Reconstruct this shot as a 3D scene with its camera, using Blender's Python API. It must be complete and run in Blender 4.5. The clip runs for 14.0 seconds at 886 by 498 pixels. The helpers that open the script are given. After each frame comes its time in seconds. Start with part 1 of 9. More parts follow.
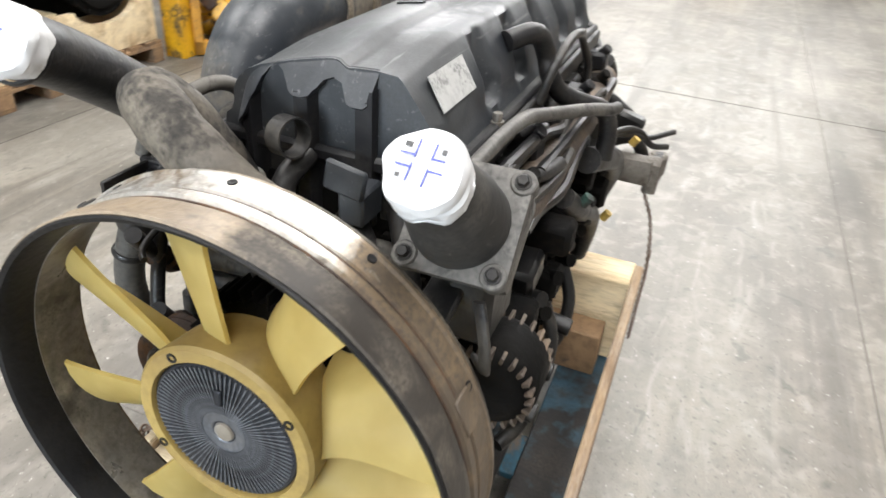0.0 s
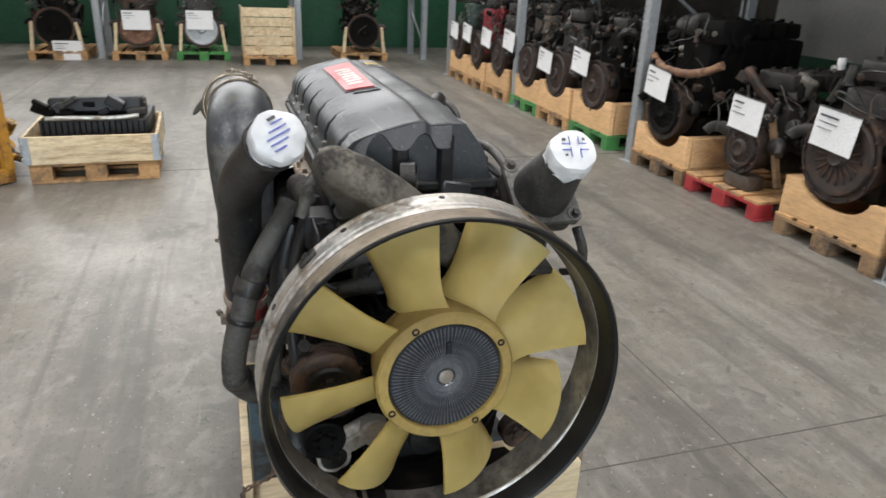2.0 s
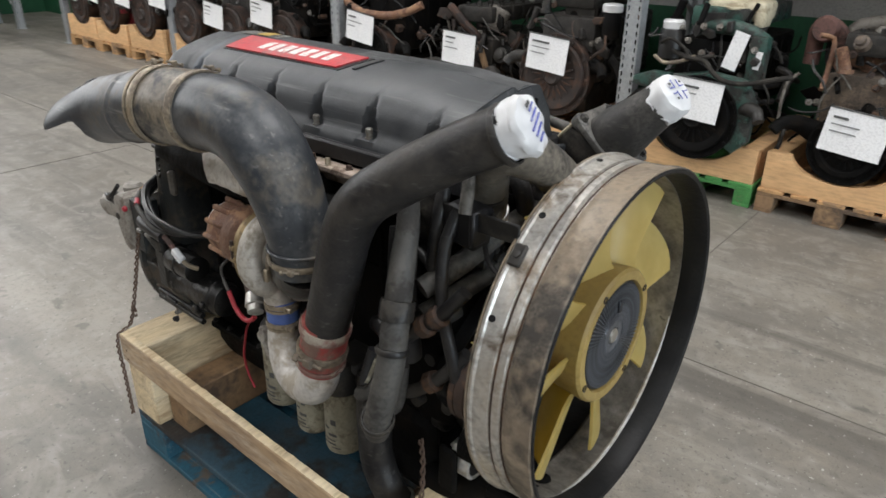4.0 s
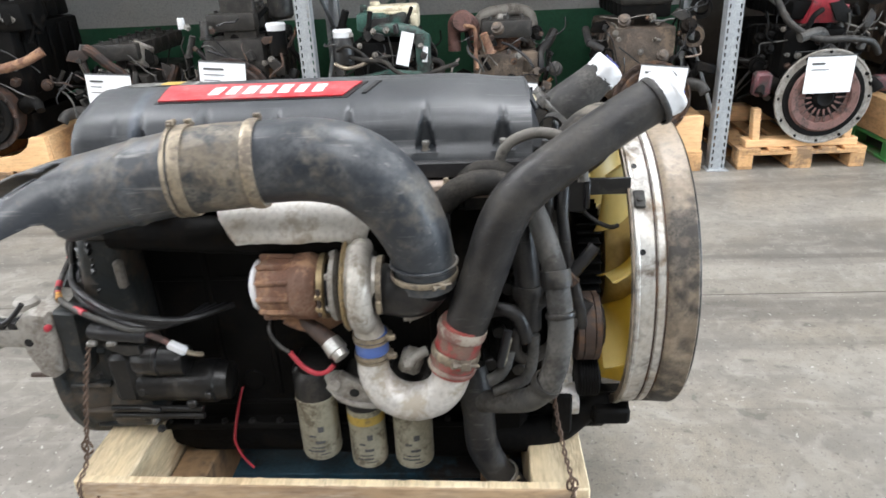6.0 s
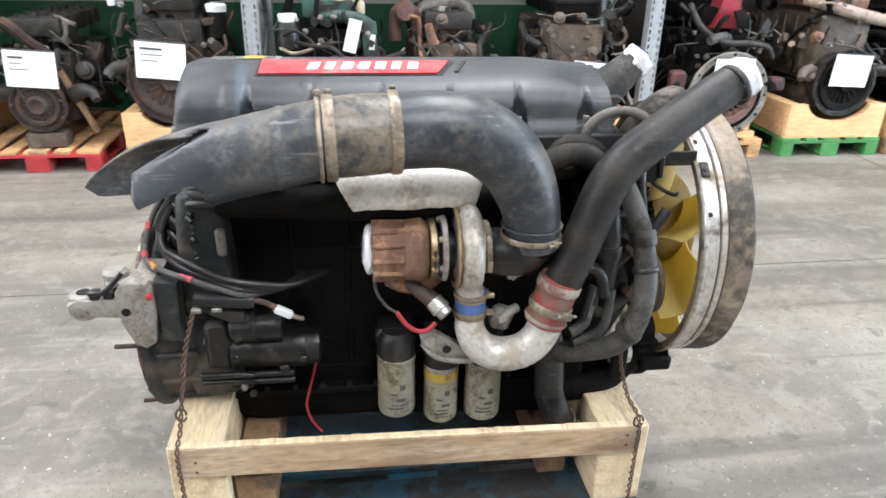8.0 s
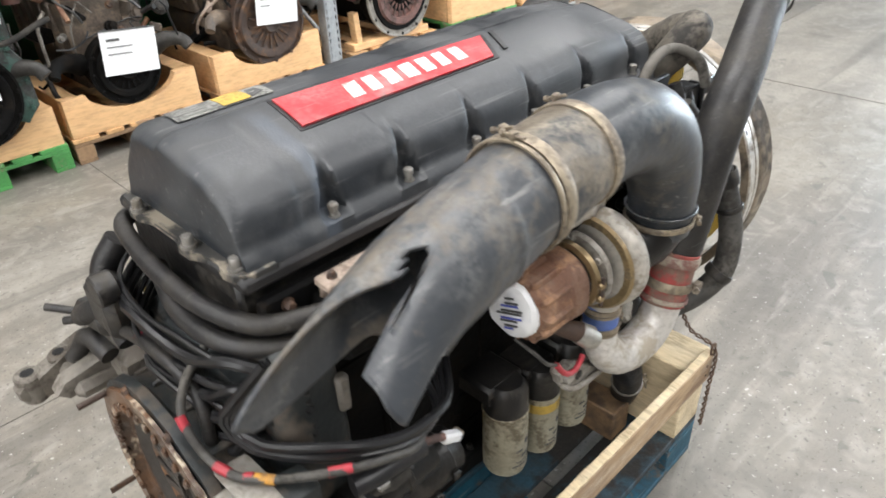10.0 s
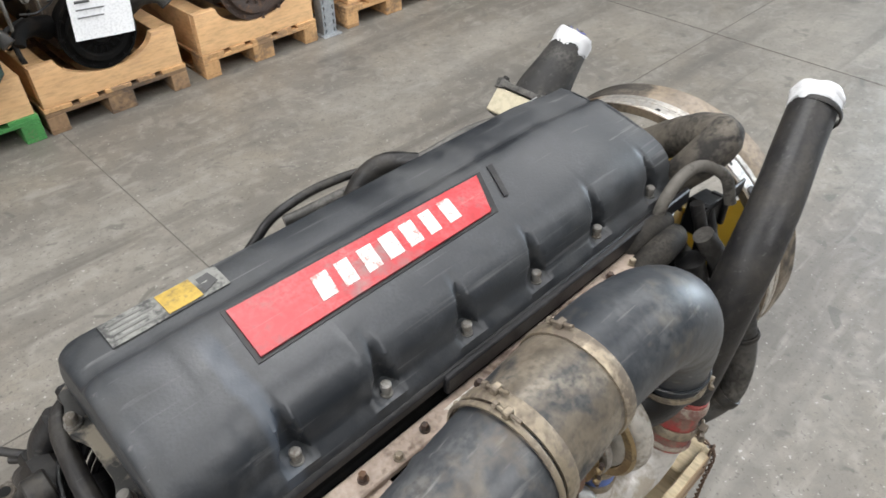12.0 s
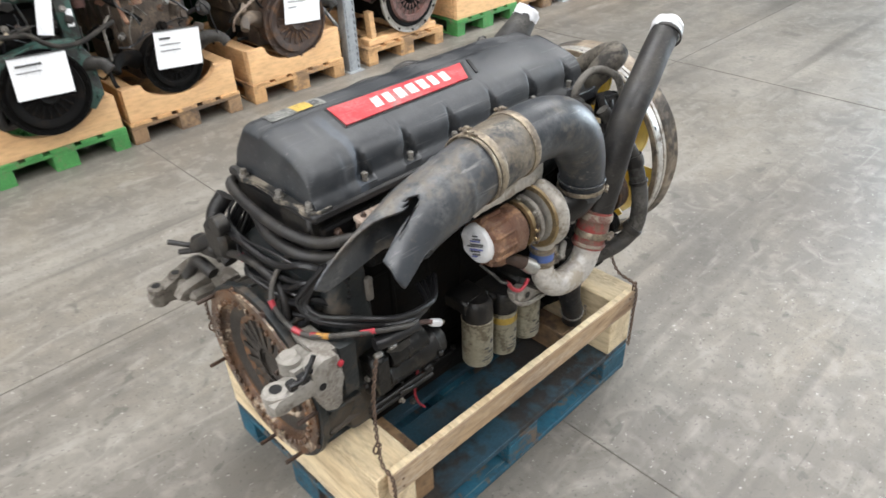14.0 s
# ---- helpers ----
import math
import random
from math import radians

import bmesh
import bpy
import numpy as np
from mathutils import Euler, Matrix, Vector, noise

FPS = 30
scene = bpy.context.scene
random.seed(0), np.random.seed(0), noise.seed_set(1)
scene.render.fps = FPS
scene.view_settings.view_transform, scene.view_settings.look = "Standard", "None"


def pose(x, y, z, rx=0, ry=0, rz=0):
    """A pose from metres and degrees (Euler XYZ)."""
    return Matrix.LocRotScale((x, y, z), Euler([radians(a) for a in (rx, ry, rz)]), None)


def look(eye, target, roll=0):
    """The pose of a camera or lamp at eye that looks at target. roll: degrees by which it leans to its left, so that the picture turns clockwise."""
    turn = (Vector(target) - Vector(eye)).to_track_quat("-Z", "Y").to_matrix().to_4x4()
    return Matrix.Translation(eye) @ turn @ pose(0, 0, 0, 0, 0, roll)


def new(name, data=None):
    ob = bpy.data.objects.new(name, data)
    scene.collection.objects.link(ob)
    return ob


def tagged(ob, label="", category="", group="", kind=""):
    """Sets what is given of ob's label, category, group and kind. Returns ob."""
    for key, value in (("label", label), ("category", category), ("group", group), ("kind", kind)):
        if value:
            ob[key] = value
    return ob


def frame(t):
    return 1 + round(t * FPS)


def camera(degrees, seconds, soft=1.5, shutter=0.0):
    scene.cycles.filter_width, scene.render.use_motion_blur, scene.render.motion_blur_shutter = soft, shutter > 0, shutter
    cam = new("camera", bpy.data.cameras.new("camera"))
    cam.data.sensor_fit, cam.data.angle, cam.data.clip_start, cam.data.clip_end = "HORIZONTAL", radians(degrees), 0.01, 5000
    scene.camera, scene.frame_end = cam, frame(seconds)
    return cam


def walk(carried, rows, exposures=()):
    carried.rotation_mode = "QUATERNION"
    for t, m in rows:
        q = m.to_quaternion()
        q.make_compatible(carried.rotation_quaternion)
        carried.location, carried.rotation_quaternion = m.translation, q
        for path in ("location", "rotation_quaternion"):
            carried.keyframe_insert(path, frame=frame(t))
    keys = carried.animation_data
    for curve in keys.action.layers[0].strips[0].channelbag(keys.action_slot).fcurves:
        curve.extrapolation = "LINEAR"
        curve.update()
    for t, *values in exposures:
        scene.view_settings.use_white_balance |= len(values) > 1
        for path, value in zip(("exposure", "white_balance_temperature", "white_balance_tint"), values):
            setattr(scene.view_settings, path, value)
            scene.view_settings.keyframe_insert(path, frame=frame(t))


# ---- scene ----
cam = camera(65.5, 14.0, soft=1.6, shutter=0.35)
PATH = [
    (0, (1.277, 0.45, 1.512), (-0.328, -0.128, 0.468), 4.5),
    (0.5, (1.5, 0.323, 1.529), (-0.236, 0.091, 0.565), 3.5),
    (1, (1.647, 0.111, 1.547), (-0.142, 0.179, 0.654), 3.3),
    (1.5, (1.828, -0.134, 1.547), (0.043, 0.187, 0.704), 1.5),
    (2, (1.845, -0.395, 1.525), (0.078, 0.174, 0.782), 2.4),
    (2.5, (1.77, -0.657, 1.525), (0.095, 0.145, 0.783), 2.9),
    (3, (1.674, -0.909, 1.524), (0.165, 0.141, 0.737), 2.1),
    (3.5, (1.443, -1.031, 1.506), (0.129, 0.239, 0.693), 1.2),
    (3.7, (1.358, -1.072, 1.517), (0.103, 0.248, 0.692), 0.8),
    (5.8, (0.46, -1.526, 1.519), (0.235, 0.283, 0.696), -1.1),
    (6, (0.361, -1.611, 1.536), (0.256, 0.212, 0.721), -2.7),
    (6.5, (0.297, -1.696, 1.525), (0.241, 0.135, 0.722), -1.5),
    (7, (0.292, -1.743, 1.522), (0.238, 0.084, 0.711), -0.9),
    (7.5, (0.178, -1.76, 1.517), (0.207, 0.079, 0.731), 1.7),
    (7.8, (-0.015, -1.769, 1.536), (0.145, 0.047, 0.715), 0.6),
    (8, (-0.147, -1.744, 1.54), (0.113, 0.054, 0.705), 1.3),
    (8.2, (-0.276, -1.701, 1.516), (0.114, 0.091, 0.717), 2.2),
    (9.2, (-0.86, -1.34, 1.56), (0.22, 0.19, 0.62), 0.6),
    (10.3, (-0.851, -0.739, 1.656), (0.332, 0.372, 0.486), -2.6),
    (10.5, (-0.776, -0.643, 1.695), (0.326, 0.437, 0.423), -4.3),
    (11, (-0.587, -0.561, 1.785), (0.479, 0.488, 0.457), -1.2),
    (11.5, (-0.560, -0.627, 1.872), (0.476, 0.475, 0.564), -0.9),
    (12, (-0.578, -0.654, 1.875), (0.493, 0.439, 0.587), -0.4),
    (12.5, (-0.691, -0.726, 1.860), (0.470, 0.344, 0.632), 1.1),
    (13, (-0.929, -0.910, 1.887), (0.252, 0.220, 0.734), -0.9),
    (13.5, (-1.083, -1.164, 1.867), (0.099, -0.041, 0.708), 1.4),
    (14, (-1.229, -1.360, 1.898), (-0.096, -0.149, 0.781), -2.4),
]

EXPOSURES = [(0.0, 0.82, 6600, 10), (0.5, 0.58, 6550, 10), (1.0, 0.16, 6550, 10), (1.5, -0.18, 6550, 10), (2.0, -0.1, 6550, 10), (3.5, -0.17, 6550, 10), (6.0, 0.76, 6250, 10), (8.0, 0.95, 6200, 10), (10.5, 0.55, 6600, 10), (11.0, 0.36, 6550, 10), (12.0, 0.25, 6450, 10), (14.0, 0.55, 6450, 10)]
walk(cam, [(t, look(eye, target, roll)) for t, eye, target, roll in PATH], EXPOSURES)


# ---- daylight: sky, and lamps in the hall's roof lights and gate ----
world = bpy.data.worlds.new("sky")
scene.world = world
world.use_nodes = True
sky = world.node_tree.nodes.new("ShaderNodeTexSky")
sky.sky_type, sky.sun_disc, sky.sun_elevation, sky.sun_rotation = "NISHITA", False, radians(50), radians(120)
background = world.node_tree.nodes["Background"]
background.inputs["Strength"].default_value = 0.12
world.node_tree.links.new(sky.outputs["Color"], background.inputs["Color"])

CEILING = 6.2
ROOFLIGHTS = [(-8.5, 1.2), (-3.6, 1.2), (1.0, 1.2), (6.0, 1.2), (-6.0, -4.4), (0.6, -4.4), (6.0, -4.4)]
ROOFLIGHT_SIZE = (1.6, 3.4)


def area_lamp(name, m, sx, sy, watts, colour=(0.995, 0.983, 0.968)):
    data = bpy.data.lights.new(name, "AREA")
    data.shape, data.size, data.size_y, data.energy, data.color = "RECTANGLE", sx, sy, watts, colour
    ob = new(name, data)
    ob.matrix_world = m
    return ob


for lx, ly in ROOFLIGHTS:
    area_lamp("rooflight_daylight", pose(lx, ly, CEILING - 0.02), *ROOFLIGHT_SIZE, 205)
# high strip window in the end wall
STRIP = (-8.0, 3.0, 3.6, 5.6)
area_lamp("strip_window_daylight", look((-13.15, (STRIP[0] + STRIP[1]) / 2, (STRIP[2] + STRIP[3]) / 2), (0, (STRIP[0] + STRIP[1]) / 2, 3.0)), STRIP[1] - STRIP[0], STRIP[3] - STRIP[2], 540, (0.99, 0.985, 0.975))
area_lamp("gate_daylight", look((13.9, -2.0, 2.3), (0, -1.5, 0.6)), 6.0, 4.4, 950, (0.76, 0.885, 1.0))


# ---- mesh tools ----
def part(name, bm, material, parent=None, label="", smooth=38):
    me = bpy.data.meshes.new(name)
    bmesh.ops.recalc_face_normals(bm, faces=bm.faces[:])
    bm.to_mesh(me)
    bm.free()
    me.materials.append(material)
    if smooth:
        me.shade_smooth()
        me.set_sharp_from_angle(angle=radians(smooth))
    ob = new(name, me)
    if parent is not None:
        ob.parent = parent
    return tagged(ob, label)


def thing(name, label, category, place=(0, 0, 0), group="", kind=""):
    ob = new(name)
    ob.empty_display_size = 0.1
    ob.location = place
    return tagged(ob, label, category, group, kind)


def sub(name, source, parent, m, label=""):
    """Another object on the same mesh."""
    ob = new(name, source.data)
    ob.parent = parent
    ob.matrix_basis = m
    return tagged(ob, label)


def box(bm, centre, size, m=None, bevel=0.0, seg=1):
    r = bmesh.ops.create_cube(bm, size=1.0, matrix=Matrix.Translation(centre) @ (m or Matrix()) @ Matrix.Diagonal((*size, 1)))
    if bevel:
        edges = list({e for v in r["verts"] for e in v.link_edges})
        bmesh.ops.bevel(bm, geom=edges, offset=bevel, segments=seg, profile=0.6, affect="EDGES")
    return bm


def axis_matrix(p, d):
    return Matrix.Translation(p) @ Vector(d).to_track_quat("Z", "Y").to_matrix().to_4x4()


def lathe(bm, profile, p=(0, 0, 0), d=(0, 0, 1), n=32, closed=False, wobble=0.0):
    """Turn (height, radius) pairs round the axis d through p."""
    m = axis_matrix(p, d)
    rings = []
    for h, r in profile:
        ring = []
        for i in range(n):
            a = 2 * math.pi * i / n
            w = 1 + (wobble * noise.noise((math.cos(a) * 3, math.sin(a) * 3, h * 40)) if wobble else 0)
            ring.append(bm.verts.new(m @ Vector((math.cos(a) * r * w, math.sin(a) * r * w, h))))
        rings.append(ring)
    pairs = list(zip(rings, rings[1:])) + ([(rings[-1], rings[0])] if closed else [])
    for a, b in pairs:
        for i in range(n):
            bm.faces.new((a[i], a[(i + 1) % n], b[(i + 1) % n], b[i]))
    if not closed:
        if profile[0][1] > 1e-4:
            bm.faces.new(rings[0][::-1])
        if profile[-1][1] > 1e-4:
            bm.faces.new(rings[-1])
    return bm


def cyl(bm, a, b, r, r2=None, n=20, bevel=0.0):
    a, b = Vector(a), Vector(b)
    h = (b - a).length
    r2 = r if r2 is None else r2
    prof = [(0, r), (h, r2)] if not bevel else [(0, r - bevel), (bevel, r), (h - bevel, r2), (h, r2 - bevel)]
    return lathe(bm, prof, a, b - a, n)


def spline(points, step=0.012):
    """Catmull-Rom through the points, at even steps."""
    p = [Vector(q) for q in points]
    p = [2 * p[0] - p[1]] + p + [2 * p[-1] - p[-2]]
    out = []
    for i in range(1, len(p) - 2):
        k = max(2, int((p[i + 1] - p[i]).length / step))
        for j in range(k):
            t = j / k
            out.append(0.5 * (2 * p[i] + (p[i + 1] - p[i - 1]) * t + (2 * p[i - 1] - 5 * p[i] + 4 * p[i + 1] - p[i + 2]) * t * t
                              + (3 * p[i] - p[i - 1] - 3 * p[i + 1] + p[i + 2]) * t ** 3))
    out.append(p[-2])
    return out


def frames(path, up=(0, 0, 1)):
    """Parallel frames (point, side, up) along a path."""
    out, u = [], Vector(up)
    for i, q in enumerate(path):
        t = (path[min(i + 1, len(path) - 1)] - path[max(i - 1, 0)]).normalized()
        u = (u - t * u.dot(t))
        if u.length < 1e-5:
            u = t.orthogonal()
        u.normalize()
        out.append((q, u.cross(t).normalized(), u.copy()))
    return out


def tube(bm, points, r, n=14, step=0.012, up=(0, 0, 1), caps=True, lump=0.0, ribs=0.0, rib_len=0.02, flat=1.0):
    """A tube of radius r (or radii along it) through the points."""
    path = spline(points, step)
    radii = r if isinstance(r, (list, tuple)) else [r]
    rings, run = [], 0.0
    total = sum((b - a).length for a, b in zip(path, path[1:]))
    for i, (q, s, u) in enumerate(frames(path, up)):
        if i:
            run += (path[i] - path[i - 1]).length
        f = min(run / total, 1.0) * (len(radii) - 1)
        k = min(int(f), len(radii) - 2) if len(radii) > 1 else 0
        rad = radii[0] if len(radii) == 1 else radii[k] + (radii[k + 1] - radii[k]) * (f - k)
        if ribs:
            rad += ribs * math.sin(2 * math.pi * run / rib_len)
        ring = []
        for j in range(n):
            a = 2 * math.pi * j / n
            w = rad * (1 + lump * noise.noise((q + s * math.cos(a) * rad) * 22)) if lump else rad
            ring.append(bm.verts.new(q + s * math.cos(a) * w * flat + u * math.sin(a) * w))
        rings.append(ring)
    for a, b in zip(rings, rings[1:]):
        for j in range(n):
            bm.faces.new((a[j], a[(j + 1) % n], b[(j + 1) % n], b[j]))
    if caps:
        bm.faces.new(rings[0][::-1])
        bm.faces.new(rings[-1])
    return bm


def prism(bm, outline, h0, h1, m=None, bevel=0.0):
    """Extrude a 2D outline (x, y) from h0 to h1 along z, then place it with m."""
    m = m or Matrix()
    lo = [bm.verts.new(m @ Vector((x, y, h0))) for x, y in outline]
    hi = [bm.verts.new(m @ Vector((x, y, h1))) for x, y in outline]
    n = len(outline)
    faces = [bm.faces.new(lo[::-1]), bm.faces.new(hi)]
    for i in range(n):
        faces.append(bm.faces.new((lo[i], lo[(i + 1) % n], hi[(i + 1) % n], hi[i])))
    if bevel:
        edges = list({e for f in faces[:2] for e in f.edges})
        bmesh.ops.bevel(bm, geom=edges, offset=bevel, segments=2, profile=0.6, affect="EDGES")
    return bm


def roughen(bm, amount, scale):
    """Casting and dent relief."""
    for v in bm.verts:
        v.co += Vector(noise.noise_vector(v.co * scale)) * amount
    return bm


def hexbolt(bm, p, d, r=0.009, h=0.009, washer=True):
    if washer:
        lathe(bm, [(0, r * 1.35), (0.002, r * 1.35)], p, d, 14)
    lathe(bm, [(0.001, r), (h * 0.85, r), (h, r * 0.85)], p, d, 6)
    return bm


B = bmesh.new


# ---- materials ----
def surface(name, colour, colour2=None, rough=0.6, metal=0.0, dirt=None, dirt_cover=0.45, dirt_scale=7.0, scale=9.0, fine=90.0, bump=0.25, vary=0.0,
            stretch=None, spec=0.5, rough_var=0.15, film=None, scratch=None, edge=0.05, side_patch=None):
    """Two scales of colour change, patches of dirt, fine relief."""
    m = bpy.data.materials.new(name)
    m.use_nodes = True
    nt = m.node_tree
    bs = nt.nodes["Principled BSDF"]
    N, L = nt.nodes.new, nt.links.new
    co = N("ShaderNodeTexCoord")
    src = co.outputs["Object"]
    if stretch:
        mp = N("ShaderNodeMapping")
        mp.inputs["Scale"].default_value = stretch
        L(src, mp.inputs["Vector"])
        src = mp.outputs["Vector"]

    def noise_node(sc, detail=5.0, distortion=0.0):
        nn = N("ShaderNodeTexNoise")
        nn.inputs["Scale"].default_value, nn.inputs["Detail"].default_value, nn.inputs["Distortion"].default_value = sc, detail, distortion
        L(src, nn.inputs["Vector"])
        return nn.outputs["Fac"]

    def ramp(fac, lo, hi):
        r = N("ShaderNodeMapRange")
        r.inputs["From Min"].default_value, r.inputs["From Max"].default_value = lo, hi
        L(fac, r.inputs["Value"])
        return r.outputs["Result"]

    def mix(fac, a, b):
        x = N("ShaderNodeMix")
        x.data_type = "RGBA"
        L(fac, x.inputs["Factor"])
        for sock, val in ((x.inputs["A"], a), (x.inputs["B"], b)):
            if isinstance(val, tuple):
                sock.default_value = (*val, 1)
            else:
                L(val, sock)
        return x.outputs["Result"]

    colour2 = colour2 or tuple(c * 0.7 for c in colour)
    big, small = noise_node(scale, 6, 0.4), noise_node(fine, 4)
    c = mix(ramp(big, 0.33, 0.67), colour, colour2)
    c = mix(ramp(small, 0.45, 0.85), c, tuple(x * 0.72 for x in colour2))
    rough_out = N("ShaderNodeMapRange")
    rough_out.inputs["To Min"].default_value, rough_out.inputs["To Max"].default_value = max(0.05, rough - rough_var), min(1, rough + rough_var)
    L(big, rough_out.inputs["Value"])
    rr = rough_out.outputs["Result"]
    if dirt:
        rag = N("ShaderNodeMix")
        rag.inputs["Factor"].default_value = 0.3
        L(noise_node(dirt_scale, 8, 0.6), rag.inputs["A"])
        L(noise_node(dirt_scale * 7, 6, 0.3), rag.inputs["B"])
        level = 0.5 + (0.5 - dirt_cover) * 0.3
        worn = rag.outputs["Result"]
        if side_patch:
            # the patch colour spreads further towards one side of the piece
            dot = N("ShaderNodeVectorMath")
            dot.operation = "DOT_PRODUCT"
            L(co.outputs["Object"], dot.inputs[0])
            dot.inputs[1].default_value = side_patch[0]
            side = N("ShaderNodeMapRange")
            side.inputs["From Min"].default_value, side.inputs["From Max"].default_value, side.inputs["To Max"].default_value = side_patch[1], side_patch[2], 0.45
            L(dot.outputs["Value"], side.inputs["Value"])
            add = N("ShaderNodeMath")
            L(worn, add.inputs[0])
            L(side.outputs["Result"], add.inputs[1])
            worn = add.outputs[0]
        patch = ramp(worn, level - edge, level + edge)
        c = mix(patch, c, dirt)
        rm = N("ShaderNodeMix")
        L(patch, rm.inputs["Factor"])
        L(rr, rm.inputs["A"])
        rm.inputs["B"].default_value = min(1, rough + 0.25)
        rr = rm.outputs["Result"]
        if metal:
            mm = N("ShaderNodeMix")
            L(patch, mm.inputs["Factor"])
            mm.inputs["A"].default_value, mm.inputs["B"].default_value = metal, metal * 0.15
            L(mm.outputs["Result"], bs.inputs["Metallic"])
    if film:
        # a thin, uneven veil of pale dust, broken up by fine grain
        veil = ramp(noise_node(film[2], 9, 1.2), 0.42, 0.72)
        grain = ramp(noise_node(film[2] * 14, 5), 0.3, 0.6)
        mul = N("ShaderNodeMath")
        mul.operation = "MULTIPLY"
        L(veil, mul.inputs[0])
        L(grain, mul.inputs[1])
        amount = N("ShaderNodeMath")
        amount.operation = "MULTIPLY"
        L(mul.outputs[0], amount.inputs[0])
        amount.inputs[1].default_value = film[1]
        c = mix(amount.outputs[0], c, film[0])
        rf = N("ShaderNodeMix")
        L(amount.outputs[0], rf.inputs["Factor"])
        L(rr, rf.inputs["A"])
        rf.inputs["B"].default_value = 0.8
        rr = rf.outputs["Result"]
    if scratch:
        for turn, sc in ((0.3, (2.5, 70, 70)), (-0.5, (3.5, 90, 90)), (1.3, (4, 80, 80))):
            mp2 = N("ShaderNodeMapping")
            mp2.inputs["Rotation"].default_value, mp2.inputs["Scale"].default_value = (turn, turn * 0.6, turn), sc
            L(co.outputs["Object"], mp2.inputs["Vector"])
            ns = N("ShaderNodeTexNoise")
            ns.inputs["Scale"].default_value, ns.inputs["Detail"].default_value = 1.0, 3
            L(mp2.outputs["Vector"], ns.inputs["Vector"])
            line = ramp(ns.outputs["Fac"], 0.66, 0.76)
            am = N("ShaderNodeMath")
            am.operation = "MULTIPLY"
            am.inputs[1].default_value = scratch[1]
            L(line, am.inputs[0])
            c = mix(am.outputs[0], c, scratch[0])
    if vary:
        oi = N("ShaderNodeObjectInfo")
        hv = N("ShaderNodeHueSaturation")
        vr = N("ShaderNodeMapRange")
        vr.inputs["To Min"].default_value, vr.inputs["To Max"].default_value = 1 - vary, 1 + vary
        L(oi.outputs["Random"], vr.inputs["Value"])
        L(vr.outputs["Result"], hv.inputs["Value"])
        L(c, hv.inputs["Color"])
        c = hv.outputs["Color"]
    L(c, bs.inputs["Base Color"])
    L(rr, bs.inputs["Roughness"])
    if metal and not dirt:
        bs.inputs["Metallic"].default_value = metal
    bs.inputs["Specular IOR Level"].default_value = spec
    if bump:
        bn = N("ShaderNodeBump")
        bn.inputs["Strength"].default_value, bn.inputs["Distance"].default_value = bump, 0.004
        L(small, bn.inputs["Height"])
        L(bn.outputs["Normal"], bs.inputs["Normal"])
    return m


DUST = (0.23, 0.20, 0.16)
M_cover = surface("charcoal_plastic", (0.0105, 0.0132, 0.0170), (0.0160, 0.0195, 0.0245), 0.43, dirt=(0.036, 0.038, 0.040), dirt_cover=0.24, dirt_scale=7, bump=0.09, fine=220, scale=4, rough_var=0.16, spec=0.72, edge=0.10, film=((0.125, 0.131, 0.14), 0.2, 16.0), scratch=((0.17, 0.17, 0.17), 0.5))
M_coverdark = surface("black_plastic", (0.008, 0.008, 0.0095), (0.014, 0.014, 0.0155), 0.42, bump=0.15, spec=0.35, film=((0.10, 0.095, 0.088), 0.25, 9.0))

M_lip = surface("dust_caked_plastic", (0.02, 0.02, 0.02), (0.035, 0.034, 0.032), 0.6, dirt=(0.24, 0.21, 0.165), dirt_cover=0.42, dirt_scale=14)
M_oily = surface("oily_black_paint", (0.005, 0.005, 0.0055), (0.010, 0.0095, 0.009), 0.34, dirt=(0.03, 0.026, 0.022), dirt_cover=0.2, dirt_scale=16, bump=0.5, fine=70, spec=0.4)
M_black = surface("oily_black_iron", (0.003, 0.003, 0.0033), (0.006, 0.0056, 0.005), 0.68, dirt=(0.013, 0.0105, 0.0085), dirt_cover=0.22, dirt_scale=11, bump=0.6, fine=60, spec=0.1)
M_blackmetal = surface("black_painted_steel", (0.008, 0.008, 0.009), (0.014, 0.0135, 0.013), 0.38, dirt=(0.035, 0.031, 0.026), dirt_cover=0.25, dirt_scale=12, spec=0.4, film=((0.11, 0.10, 0.085), 0.25, 12.0))
M_cable = surface("black_cable", (0.007, 0.007, 0.008), (0.012, 0.012, 0.013), 0.35, bump=0.1, spec=0.45)
M_dustyrubber = surface("dusty_black_rubber", (0.016, 0.016, 0.016), (0.030, 0.029, 0.028), 0.55, bump=0.15, spec=0.35, film=((0.15, 0.14, 0.125), 0.42, 10.0), scratch=((0.14, 0.13, 0.12), 0.4))
M_dustymetal = surface("dusty_dark_casting", (0.05, 0.048, 0.045), (0.09, 0.086, 0.08), 0.5, 0.2, dirt=(0.02, 0.019, 0.018), dirt_cover=0.3, dirt_scale=14, bump=0.3, film=((0.28, 0.265, 0.24), 0.5, 12.0))
M_hose = surface("black_rubber", (0.0095, 0.0093, 0.0105), (0.0155, 0.015, 0.0155), 0.42, dirt=(0.038, 0.034, 0.029), dirt_cover=0.22, dirt_scale=8, bump=0.25, spec=0.38, edge=0.1, film=((0.14, 0.127, 0.108), 0.16, 12.0), scratch=((0.11, 0.105, 0.098), 0.4))
